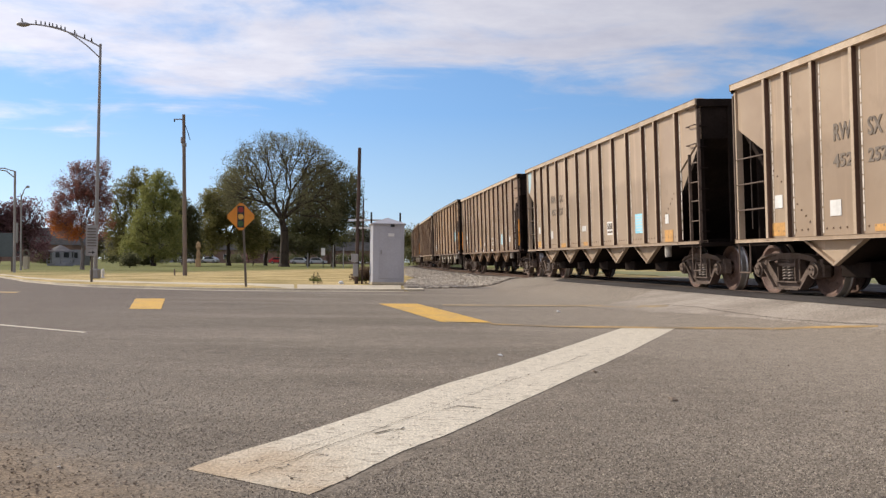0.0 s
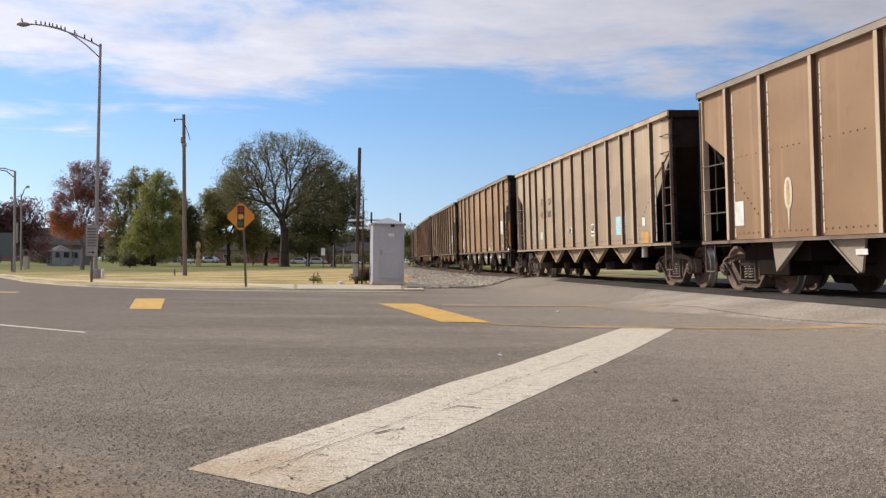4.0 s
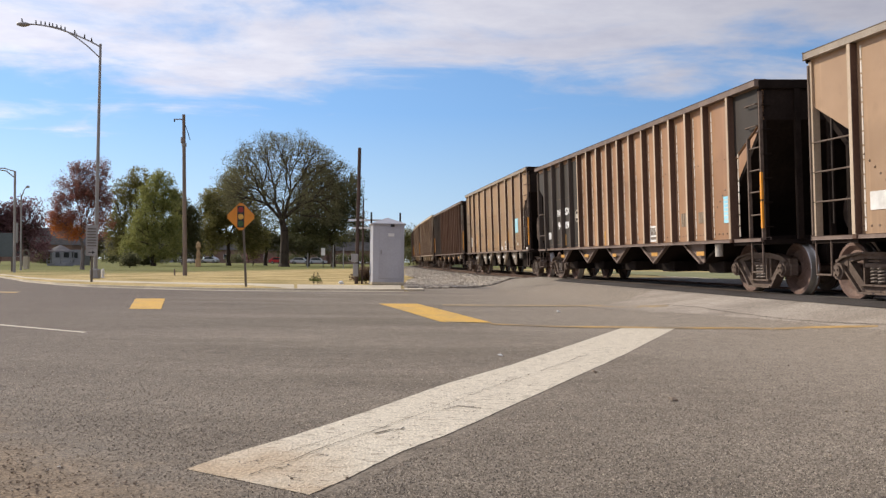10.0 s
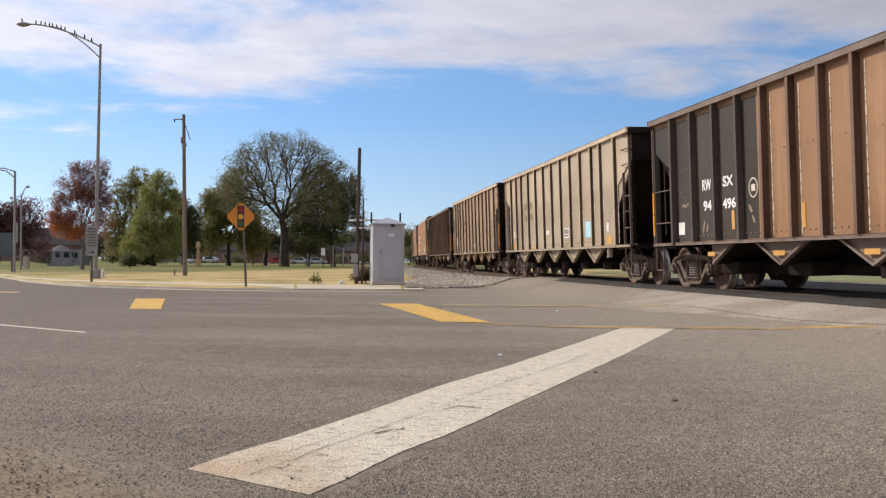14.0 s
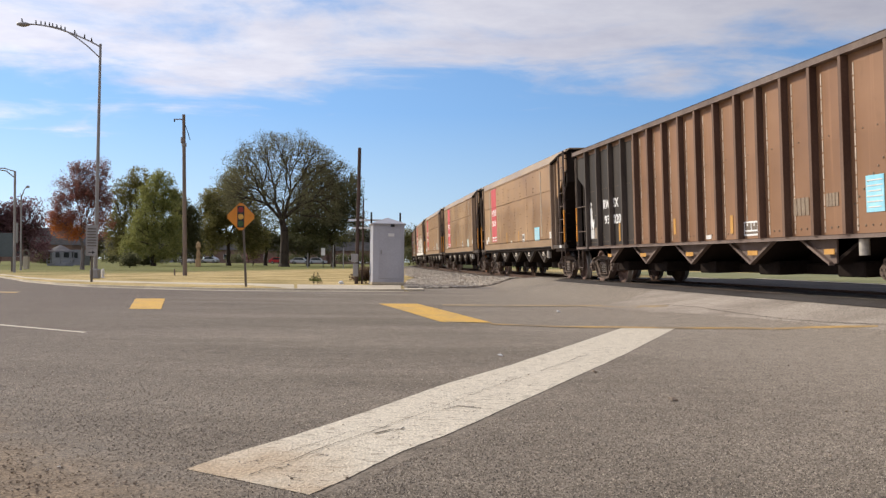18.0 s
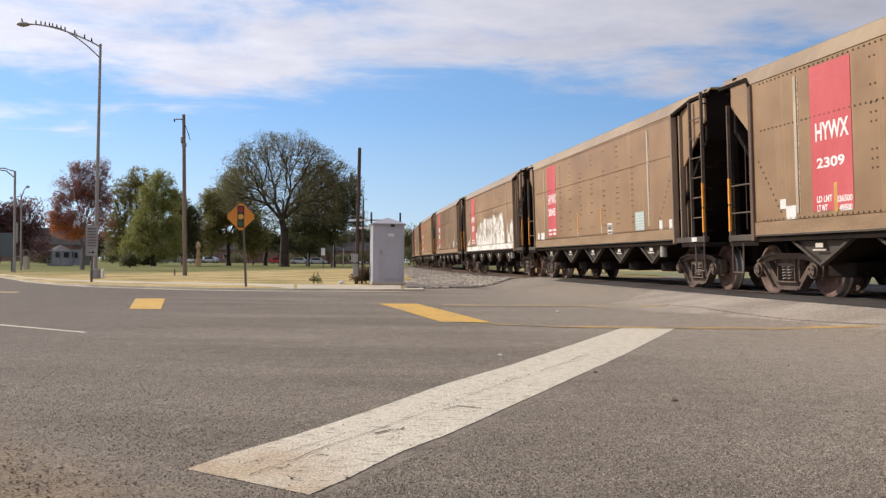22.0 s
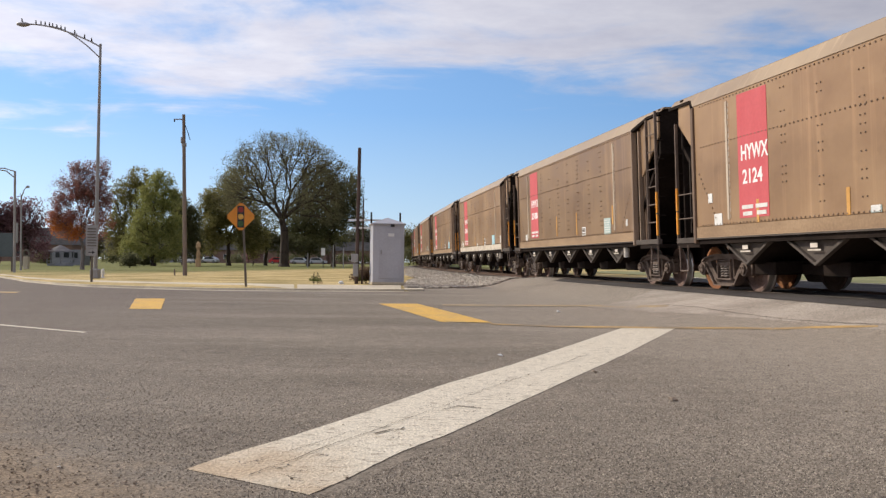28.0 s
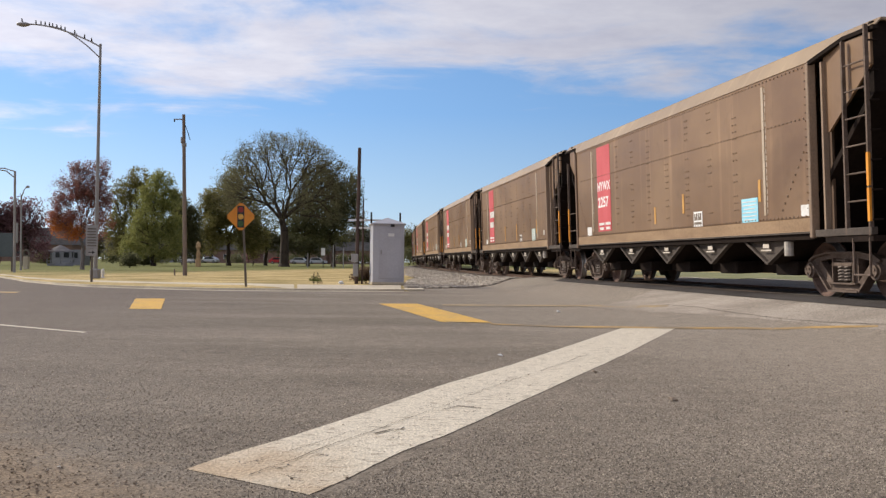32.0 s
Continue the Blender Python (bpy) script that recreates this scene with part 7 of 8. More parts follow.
for q in ((0, 1, 4), (1, 2, 5, 4), (2, 3, 5), (3, 0, 4, 5), (3, 2, 1, 0)):
    bm.faces.new([vs[k] for k in q])
bmesh.ops.recalc_face_normals(bm, faces=bm.faces[:])
part("roof", bm, M_CABINET, cab, "shallow pitched steel roof")
part("eave", boxes((-0.53, 0.60, -0.56, 0.56, 1.95, 1.985), bevel=0.008), M_CABINET, cab)
door = part("door", boxes((-0.27, 0.45, -0.515, -0.498, 0.2, 1.86), bevel=0.006), M_CABINET, cab, "flush steel door")
part("vent", boxes((0.02, 0.22, -0.53, -0.512, 1.56, 1.66), bevel=0.004), M_ALU, door)
part("handle", boxes((-0.22, -0.18, -0.55, -0.512, 0.98, 1.12), bevel=0.006), M_GALV, door)
part("lamp", boxes((0.10, 0.22, -0.56, -0.512, 1.87, 1.96), bevel=0.01), M_DARKMETAL, cab, "small black lamp under the eave")
for x in (-0.44, 0.52):
    bm = tube(bmesh.new(), (x, 0.4, 1.9), (x, 0.4, 2.38), 0.03, seg=8)
    part("vent_pipe", bm, M_DARKMETAL, cab)

stub = thing("service_pole", "dark creosoted timber service pole with a grey meter box", "pole", at=pose(-2.88, 30.6, LAWN))
part("shaft", tube(bmesh.new(), (0, 0, -0.3), (0.06, 0, 4.55), 0.068, 0.056, 12), M_DARKPOLE, stub)
part("meter_box", boxes((-0.16, 0.06, -0.22, -0.06, 0.72, 1.0), bevel=0.01), M_GALV, stub, "grey meter box")
part("disconnect_box", boxes((-0.1, 0.07, -0.2, -0.07, 0.25, 0.68), bevel=0.01), M_GALV, stub)
part("conduit", tube(bmesh.new(), (0.19, -0.02, 0.0), (0.21, -0.02, 2.82), 0.024, seg=8), M_DARKPOLE, stub)
for z, x0, x1 in ((2.10, -0.28, 0.80), (1.84, -0.12, 0.62)):
    part("crossarm", boxes((x0, x1, -0.03, 0.03, z, z + 0.06)), M_ALU, stub, "pale crossarm")
thin = thing("thin_pole", "thin dark pole beside the track", "pole", at=pose(-5.6, 64.0, LAWN))
part("shaft", tube(bmesh.new(), (0, 0, -0.2), (0, 0, 4.2), 0.09, 0.06, 8), M_DARKPOLE, thin)

lamp = thing("street_lamp", "tall galvanised street lamp with a curved truss arm", "street lamp", at=pose(-13.22, 34.9, LAWN))
part("shaft", tube(bmesh.new(), (0, 0, 0.3), (0.06, 0, 8.95), 0.078, 0.045, 14), M_GALV, lamp)
part("base", boxes((-0.16, 0.16, -0.16, 0.16, 0.0, 0.36), bevel=0.03), M_GALV, lamp, "pale metal base box")


def bow(pts, r, mat_, parent, name, label=""):
    bm = bmesh.new()
    for a, b in zip(pts, pts[1:]):
        tube(bm, a, b, r, seg=8)
    return part(name, bm, mat_, parent, label)


arm_top = [Vector((0.06 - 2.7 * w, 0, 8.84 + 0.87 * (1 - (1 - w) ** 1.7) - 0.03 * w)) for w in [k / 12 for k in range(13)]]
bow(arm_top, 0.028, M_GALV, lamp, "arm")
bow([Vector((0.06 - 1.9 * w, 0, 8.40 + 1.20 * (1 - (1 - w) ** 1.6))) for w in [k / 8 for k in range(9)]], 0.024, M_GALV, lamp, "arm_brace")
bow([Vector((-0.86, 0, 9.15)), Vector((-0.86, 0, 9.34))], 0.02, M_GALV, lamp, "arm_tie")
bm = bmesh.new()
bmesh.ops.create_uvsphere(bm, u_segments=14, v_segments=8, radius=1.0)
for v_ in bm.verts:
    v_.co = Vector((v_.co.x * 0.27 - 2.90, v_.co.y * 0.13, v_.co.z * (0.10 if v_.co.z < 0 else 0.07) + 9.68))
part("lamp_head", bm, M_GALV, lamp, "grey cobra-head lamp", True)


@shared
def bird_mesh():
    bm = bmesh.new()
    bmesh.ops.create_uvsphere(bm, u_segments=8, v_segments=6, radius=1.0)
    for v_ in bm.verts:
        v_.co = Vector((v_.co.x * 0.055, v_.co.y * 0.05, v_.co.z * 0.10 + 0.11))
    r = bmesh.ops.create_uvsphere(bm, u_segments=7, v_segments=5, radius=0.042)
    for v_ in r["verts"]:
        v_.co += Vector((-0.02, 0, 0.225))
    prism(bm, [(0.03, 0.06), (0.06, 0.07), (0.13, -0.06), (0.10, -0.07)], -0.02, 0.02)
    prism(bm, [(-0.055, 0.225), (-0.055, 0.24), (-0.09, 0.228)], -0.008, 0.008)
    bmesh.ops.scale(bm, vec=(0.56, 0.56, 0.56), verts=bm.verts[:])
    return link("bird", bm, M_BIRD, True)


for k, w in enumerate((0.92, 0.85, 0.79, 0.73, 0.685, 0.625, 0.565, 0.51, 0.37, 0.23, 0.13)):
    p_ = Vector((0.06 - 2.7 * w, 0, 8.84 + 0.87 * (1 - (1 - w) ** 1.7) - 0.03 * w))
    b = tagged(new("bird", bird_mesh()), "small dark bird perched on the lamp arm", "bird", "birds on the lamp arm")
    b.matrix_basis = pose(-13.22 + p_.x, 34.9, LAWN + p_.z + 0.018, 0, 8, 25 * (k % 3 - 1))
b = tagged(new("bird", bird_mesh()), "small dark bird perched on the lamp head", "bird", "birds on the lamp arm")
b.matrix_basis = pose(-13.22 - 2.95, 34.9, LAWN + 9.755)

for px, py, hgt, arm in ((-22.05, 47.2, 5.22, True), (-25.3, 55.0, 4.55, False)):
    lp = thing("street_lamp", "plain grey street lamp at the far kerb", "street lamp", at=pose(px, py, LAWN))
    part("shaft", tube(bmesh.new(), (0, 0, 0), (-0.05, 0, hgt), 0.07 if arm else 0.06, 0.055 if arm else 0.045, 12), M_GALV, lp)
    if arm:
        bow([Vector((-0.05, 0, hgt - 0.35)), Vector((-0.5, 0, hgt + 0.0)), Vector((-1.2, 0, hgt + 0.12))], 0.03, M_GALV, lp, "arm")
        bow([Vector((-0.05, 0, hgt - 0.02)), Vector((-0.6, 0, hgt + 0.14)), Vector((-1.2, 0, hgt + 0.14))], 0.03, M_GALV, lp, "arm_brace")
    else:
        bow([Vector((0, 0, hgt - 0.1)), Vector((0.12, 0, hgt + 0.3)), Vector((0.28, 0, hgt + 0.45))], 0.03, M_GALV, lp, "arm")
        part("lamp_head", boxes((0.24, 0.42, -0.08, 0.08, hgt + 0.40, hgt + 0.54), bevel=0.03), M_GALV, lp)
        part("banner", boxes((-0.36, -0.2, -0.02, 0.02, hgt - 2.9, hgt - 1.7), bevel=0.008), M_GALV, lp, "pale decoration bracket")

up = thing("utility_pole", "weathered wooden utility pole with a short crossarm", "utility pole", at=pose(-12.05, 42.9, LAWN))
part("shaft", tube(bmesh.new(), (0, 0, -0.3), (-0.17, 0, 7.55), 0.105, 0.072, 14), M_WOODPOLE, up)
part("crossarm", boxes((-0.62, -0.1, -0.04, 0.02, 7.30, 7.345)), M_WOODPOLE, up)
part("insulator", tube(bmesh.new(), (-0.6, 0, 7.2), (-0.6, 0, 7.31), 0.03, seg=8), M_DARKMETAL, up)
part("bracket", boxes((-0.29, -0.2, -0.05, 0.05, 6.2, 6.5), bevel=0.02), M_GALV, up)
bow([Vector((-0.1, -0.05, 7.1)), Vector((0.05, -0.05, 6.7)), Vector((0.16, -0.05, 6.35))], 0.018, M_DARKMETAL, up, "guy_wire")
part("strap", tube(bmesh.new(), (-0.135, 0, 6.05), (-0.135, 0, 6.2), 0.115, seg=12), M_GALV, up)
part("stub", boxes((-0.52, -0.46, -0.03, 0.03, 0, 0.3)), M_WOODPOLE, up)

sig = thing("signal_ahead_sign", "orange diamond traffic-signal warning sign on a leaning post", "road sign", at=pose(-5.62, 26.2, 0.04))
part("post", boxes((-0.03, 0.03, 0.0, 0.05, -0.2, 1.66)), M_POST, sig).matrix_basis = pose(0, 0, 0, 0, -3.2, 0)
bm = prism(bmesh.new(), [(0, 0.435), (0.435, 0), (0, -0.435), (-0.435, 0)], -0.02, -0.006)
bmesh.ops.bevel(bm, geom=[e_ for e_ in bm.edges if abs(e_.verts[0].co.y - e_.verts[1].co.y) > 0.01], offset=0.05, segments=3, affect="EDGES")
face_ = part("sign_face", bm, M_SIGN_ORANGE, sig, "orange diamond plate")
face_.location = (-0.165, 0, 2.0)
part("signal_head", boxes((-0.10, 0.10, -0.026, -0.02, -0.31, 0.31), bevel=0.002), M_SIGN_BLACK, face_, "black signal symbol").location = (0, 0, 0)
for z, m_ in ((0.2, M_SIGN_RED), (0.0, M_SIGN_AMBER), (-0.2, M_SIGN_GREEN)):
    part("disc", tube(bmesh.new(), (0, -0.028, z), (0, -0.031, z), 0.08, seg=18), m_, face_)

reg = thing("lane_sign", "pale rectangular lane sign with an arrow plate on a post", "road sign", at=pose(-11.3, 29.5, 0.045))
part("post", boxes((-0.03, 0.03, 0.0, 0.05, -0.2, 1.80)), M_POST, reg)
pl = part("sign_face", boxes((-0.19, 0.19, -0.015, 0.0, 1.22, 1.98), bevel=0.004), M_GALV, reg, "pale sign plate with lines of small print")
for k in range(7):
    part("printed_line", boxes((-0.14, 0.14, -0.019, -0.0155, 1.30 + k * 0.09, 1.335 + k * 0.09)), M_POST, pl)
ar = part("arrow_plate", boxes((-0.19, 0.17, -0.016, 0.0, 0.98, 1.2), bevel=0.004), M_GALV, reg)
part("arrow", prism(bmesh.new(), [(-0.1, 1.08), (0.02, 1.08), (0.02, 1.04), (0.11, 1.095), (0.02, 1.15), (0.02, 1.11), (-0.1, 1.11)], -0.02, -0.0165), M_SIGN_BLACK, ar)
pl.location.z, ar.location.z = -0.15, -0.14
hyd = thing("hydrant", "pale fire hydrant beside the street lamp", "hydrant", at=pose(-13.34, 36.0, LAWN))
part("barrel", lathe(bmesh.new(), [(0.08, 0), (0.08, 0.04), (0.05, 0.05), (0.05, 0.24), (0.065, 0.26), (0.05, 0.32), (0.02, 0.36)], "z", 12), M_STONEWHITE, hyd)
part("nozzle", tube(bmesh.new(), (-0.08, 0, 0.2), (0.08, 0, 0.2), 0.03, seg=10), M_STONEWHITE, hyd)
rock = tagged(new("white_stone", link("white_stone", lathe(bmesh.new(), [(0.03, 0), (0.10, 0.02), (0.09, 0.07), (0.03, 0.11)], "z", 7), M_STONEWHITE)), "small white-painted stone in the grass", "stone")
rock.matrix_basis = pose(-3.35, 30.2, LAWN - 0.01, 8, 12, 20)


# ---- trees ----
F_LEN = 1622.8


def far_x(px, d):
    """x of a thing that stands d metres ahead on the bearing px."""
    return (px - 784) / F_LEN * d


def limb(verts, faces, a, b, r0, r1, seg=6):
    a, b = Vector(a), Vector(b)
    d = (b - a)
    if d.length < 1e-4:
        return
    q = d.to_track_quat("Z", "Y").to_matrix()
    k = len(verts)
    for c, r in ((a, r0), (b, r1)):
        for i in range(seg):
            t = 2 * math.pi * i / seg
            verts.append(tuple(c + q @ Vector((r * math.cos(t), r * math.sin(t), 0))))
    for i in range(seg):
        faces.append((k + i, k + (i + 1) % seg, k + seg + (i + 1) % seg, k + seg + i))


def crooked(verts, faces, a, b, r0, r1, r, bends=3, sway=0.08):
    """A limb in several pieces that wanders a little."""
    a, b = Vector(a), Vector(b)
    n = (b - a).length
    pts = [a + (b - a) * (i / bends) + Vector((r.uniform(-1, 1), r.uniform(-1, 1), r.uniform(-0.5, 1))) * n * sway * (0 < i < bends) for i in range(bends + 1)]
    for i in range(bends):
        limb(verts, faces, pts[i], pts[i + 1], r0 + (r1 - r0) * i / bends, r0 + (r1 - r0) * (i + 1) / bends)
    return pts


def branches(verts, faces, start, tips, rs, r, thin, depth=0):
    """Limbs that run towards a bunch of tips, forking as the bunch divides; thicker the more tips they carry."""
    n = len(tips)
    rad = thin * n ** 0.46
    if n <= 2 or depth > 9:
        for q in tips[:3]:
            crooked(verts, faces, start, q, thin * 1.3, thin * 0.5, r, 2, 0.07)
        return
    mid = tips.mean(0)
    ahead = np.array(start) + (mid - np.array(start)) * (0.34 if depth else 0.22)
    ahead = ahead + rs.normal(size=3) * np.linalg.norm(mid - np.array(start)) * 0.04
    c = tips[rs.choice(n, min(n, 5 if depth == 0 else 2 + (n > 9)), replace=False)].copy()
    for _ in range(5):
        near = ((tips[:, None, :] - c[None]) ** 2).sum(2).argmin(1)
        for q in range(len(c)):
            if (near == q).any():
                c[q] = tips[near == q].mean(0)
    crooked(verts, faces, start, ahead, rad, rad * 0.82, r, 3 if n > 8 else 2, 0.05)
    for q in range(len(c)):
        if (near == q).any():
            branches(verts, faces, tuple(ahead), tips[near == q], rs, r, thin, depth + 1)


def tree(name, label, x, y, blobs, leaf, seed, trunk=0.3, fork=2.0, leaves=5000, size=0.16, density=0.5, twigs=40, bark=M_BARK, group="", gap=0.0, hollow=None, clump=2.6, category="tree", more=(), gap_size=0.5):
    """A tapered trunk, limbs that fork towards the crown's outer part, and a crown of many small leaves in clumps with gaps.
    blobs: (dx, dy, z, rx, ry, rz) of the lumps over the foot; hollow: no leaves under this height within this distance of the trunk;
    more: further crowns on the same limbs, each (lumps, leaf, leaves, label)."""
    r = random.Random(seed)
    rs = np.random.RandomState(seed)
    t = thing(name, label, category, group, pose(x, y, LAWN))

    def sample(n, inner, lumps):
        B = np.array(lumps)
        vol = (B[:, 3] * B[:, 4] * B[:, 5]) ** 0.67
        b = B[rs.choice(len(B), n, p=vol / vol.sum())]
        d = rs.normal(size=(n, 3))
        d /= np.linalg.norm(d, axis=1)[:, None]
        rad = 1 - inner * rs.random(n) ** 1.5
        wob = np.array([noise.noise((c[0] * 2.3 + seed, c[1] * 2.3, c[2] * 2.3)) for c in d])
        q = b[:, :3] + d * b[:, 3:] * (rad * (1 + 0.22 * wob))[:, None]
        # points buried deep in another lump carry few leaves
        q = q[q[:, 2] > 0.15 * fork]
        if hollow:
            h = np.hypot(q[:, 0], q[:, 1])
            q = q[(q[:, 2] > hollow[0] + (h < hollow[1]) * (hollow[1] - h) * hollow[2])]
        if gap:
            keep = np.array([noise.noise((c[0] * gap_size + seed, c[1] * gap_size, c[2] * gap_size)) > gap - 0.5 for c in q])
            q = q[keep]
        return q
    verts, faces = [], []
    head = Vector((r.uniform(-0.2, 0.2), r.uniform(-0.2, 0.2), fork))
    limb(verts, faces, Vector((0, 0, -0.2)), Vector((0, 0, 0.4)), trunk * 1.5, trunk, 10)
    crooked(verts, faces, Vector((0, 0, 0.4)), head, trunk, trunk * 0.85, r, 3, 0.03)
    tips = sample(twigs, density * 0.7, list(blobs) + [q for m_ in more for q in m_[0]])
    if len(tips):
        branches(verts, faces, tuple(head), tips, rs, r, trunk * 0.85 / max(1, len(tips)) ** 0.46)
    me = bpy.data.meshes.new("trunk")
    me.from_pydata(verts, [], faces)
    me.materials.append(bark)
    me.polygons.foreach_set("use_smooth", [True] * len(me.polygons))
    me.update()
    part("trunk", me, None, t, "bark-brown trunk and limbs")
    per = 12
    for k, (lumps, leaf_, count, label_) in enumerate([(blobs, leaf, leaves, "uneven crown of small leaves"), *more]):
        cl = sample(max(20, count // per), density, lumps)
        if len(tips) and not k:
            cl = np.concatenate([cl, tips + rs.normal(size=tips.shape) * size])
        off = rs.normal(size=(len(cl) * per, 3))
        off *= np.minimum(1.0, 1.5 / np.linalg.norm(off, axis=1))[:, None]
        c = np.repeat(cl, per, axis=0) + off * size * clump * np.repeat(rs.uniform(0.6, 1.25, len(cl)), per)[:, None]
        n = len(c)
        u = rs.normal(size=(n, 3)); u /= np.linalg.norm(u, axis=1)[:, None]
        w = rs.normal(size=(n, 3)); w -= u * (u * w).sum(1)[:, None]; w /= np.linalg.norm(w, axis=1)[:, None]
        s = size * rs.uniform(0.5, 1.3, n)[:, None]
        quad = np.stack([c - u * s, c + w * s * 0.62, c + u * s, c - w * s * 0.62], axis=1).reshape(-1, 3)
        quad[:, 2] = np.maximum(quad[:, 2], 0.1)
        me = bpy.data.meshes.new("crown")
        me.from_pydata(quad.tolist(), [], np.arange(4 * n).reshape(n, 4).tolist())
        me.materials.append(leaf_)
        me.update()
        part("crown", me, None, t, label_)
    return t


def crown(d, foot_px, rows):
    """Lumps of a crown given by bearing, elevation (both in units of the lens) and half sizes, for a tree d metres off."""
    k = d / F_LEN
    out = []
    for px, py, rx, ry in rows:
        level = 464.4 + (px - 784) * 0.0105
        out.append(((px - foot_px) * k, 0.0, (level - py) * k + EYE - LAWN, rx * k, rx * k * 0.9, ry * k))
    return out


D = 112.0
tree("shade_tree", "broad spreading shade tree with thinning olive leaves", far_x(503, D), D,
     crown(D, 503, [(499, 336, 112, 99), (428, 338, 42, 48), (566, 340, 48, 58), (497, 300, 92, 64), (606, 322, 24, 34)]), L_OLIVE, 11,
     0.58, 4.4, 62000, 0.076, 0.27, 640, gap=0.2, hollow=(5.2, 6.2, 0.62), clump=4.0)
D = 124.0
PARK = "trees of the park"
tree("round_tree", "dense dark green tree behind the shade tree", far_x(590, D), D, crown(D, 590, [(560, 355, 40, 66), (602, 350, 30, 66), (590, 396, 46, 42), (532, 392, 36, 42), (628, 345, 14, 38), (634, 396, 14, 34)]),
     L_DARK, 12, 0.3, 2.6, 46000, 0.12, 0.7, 90, group=PARK, gap=0.2)
tree("round_tree", "olive-green tree with drooping crown", far_x(405, D), D, crown(D, 405, [(410, 345, 30, 48), (392, 385, 34, 56), (432, 395, 32, 54), (372, 400, 24, 56), (366, 360, 14, 28), (452, 425, 26, 30)]),
     L_OLIVE_DEEP, 13, 0.3, 2.6, 44000, 0.12, 0.7, 90, group=PARK, gap=0.12)
D = 134.0
tree("round_tree", "dark tree in the shade of its neighbours", far_x(470, D), D, crown(D, 470, [(462, 410, 34, 38), (440, 425, 26, 30), (492, 425, 26, 28)]), L_DARK, 22, 0.25, 2.2, 11000, 0.13, 0.8, 30, group=PARK, gap=0.2)
tree("round_tree", "dark tree in the shade of its neighbours", far_x(545, D), D, crown(D, 545, [(540, 424, 32, 30), (516, 430, 22, 24), (566, 428, 26, 28)]), L_DARK, 23, 0.25, 2.2, 9000, 0.13, 0.8, 30, group=PARK, gap=0.2)
D = 100.0
tree("round_tree", "green and yellow leafed tree in autumn colour", far_x(272, D), D, crown(D, 272, [(284, 318, 17, 20), (281, 345, 29, 34), (272, 385, 42, 42), (302, 378, 22, 48), (250, 420, 36, 36), (292, 425, 33, 34), (228, 440, 16, 24), (268, 452, 40, 15), (262, 352, 22, 26), (302, 340, 14, 26)]),
     L_GREEN, 14, 0.26, 2.0, 56000, 0.085, 0.55, 130, gap=0.34, gap_size=0.95, group=PARK, clump=2.6)
D = 108.0
tree("round_tree", "olive green tree in autumn colour", far_x(226, D), D, crown(D, 226, [(242, 318, 20, 22), (222, 338, 25, 28), (212, 380, 19, 42), (242, 362, 26, 42), (222, 420, 24, 36), (205, 420, 14, 30), (258, 325, 18, 26), (256, 400, 24, 50), (198, 410, 14, 46)]),
     L_OLIVE_DEEP, 15, 0.28, 2.0, 34000, 0.09, 0.6, 100, gap=0.36, gap_size=1.0, group=PARK, clump=2.8)
D = 118.0
tree("round_tree", "dark evergreen-looking tree in shade", far_x(325, D), D, crown(D, 325, [(322, 400, 24, 48), (338, 395, 18, 34), (316, 425, 26, 36), (314, 362, 13, 26), (346, 430, 18, 30)]),
     L_DARK, 16, 0.25, 2.0, 22000, 0.11, 0.65, 50, group=PARK, gap=0.22)
D = 62.0
tree("maple_tree", "red and orange maple with thin greyish upper branches", far_x(146, D), D, crown(D, 146, [(138, 328, 36, 42), (172, 325, 26, 44), (104, 352, 20, 34), (150, 300, 22, 20), (184, 304, 12, 24), (128, 302, 13, 18), (188, 355, 14, 34)]),
     L_MAPLE_TOP, 17, 0.13, 1.5, 20000, 0.046, 0.9, 620, bark=M_BARK_PALE, gap=0.34, gap_size=1.3, clump=3.0,
     more=[(crown(D, 146, [(128, 380, 40, 32), (172, 385, 28, 44), (100, 385, 18, 28), (145, 345, 34, 26), (192, 395, 12, 34)]), L_RED, 17000, "red lower crown"),
           (crown(D, 146, [(112, 402, 26, 22), (136, 412, 24, 15), (95, 390, 13, 20)]), L_ORANGE, 6500, "orange lowest boughs")])
D = 90.0
tree("dark_tree", "dark red-leafed tree in shade", far_x(45, D), D, crown(D, 45, [(42, 385, 36, 36), (15, 390, 32, 34), (64, 425, 26, 38), (0, 425, 40, 38)]), L_PURPLE, 19, 0.25, 2.0, 24000, 0.09, 0.65, 120, gap=0.25, clump=3.0)
tree("dark_tree", "dark red-leafed tree in shade", far_x(-40, D), D, crown(D, -40, [(-40, 380, 42, 50), (-20, 410, 34, 44)]), L_PURPLE, 20, 0.25, 2.0, 9000, 0.12, 0.65, 40)
# low growth and far woods that close the park
rr_ = random.Random(3)
k = 0
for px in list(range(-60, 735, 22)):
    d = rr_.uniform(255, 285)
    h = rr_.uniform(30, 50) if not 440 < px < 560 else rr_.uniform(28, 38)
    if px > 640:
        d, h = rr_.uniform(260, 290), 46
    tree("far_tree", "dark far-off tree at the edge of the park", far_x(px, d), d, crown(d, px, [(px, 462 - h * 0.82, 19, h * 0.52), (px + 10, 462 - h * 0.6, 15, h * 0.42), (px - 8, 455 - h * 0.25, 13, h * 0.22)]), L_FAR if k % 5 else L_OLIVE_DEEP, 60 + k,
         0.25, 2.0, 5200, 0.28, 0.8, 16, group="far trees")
    k += 1
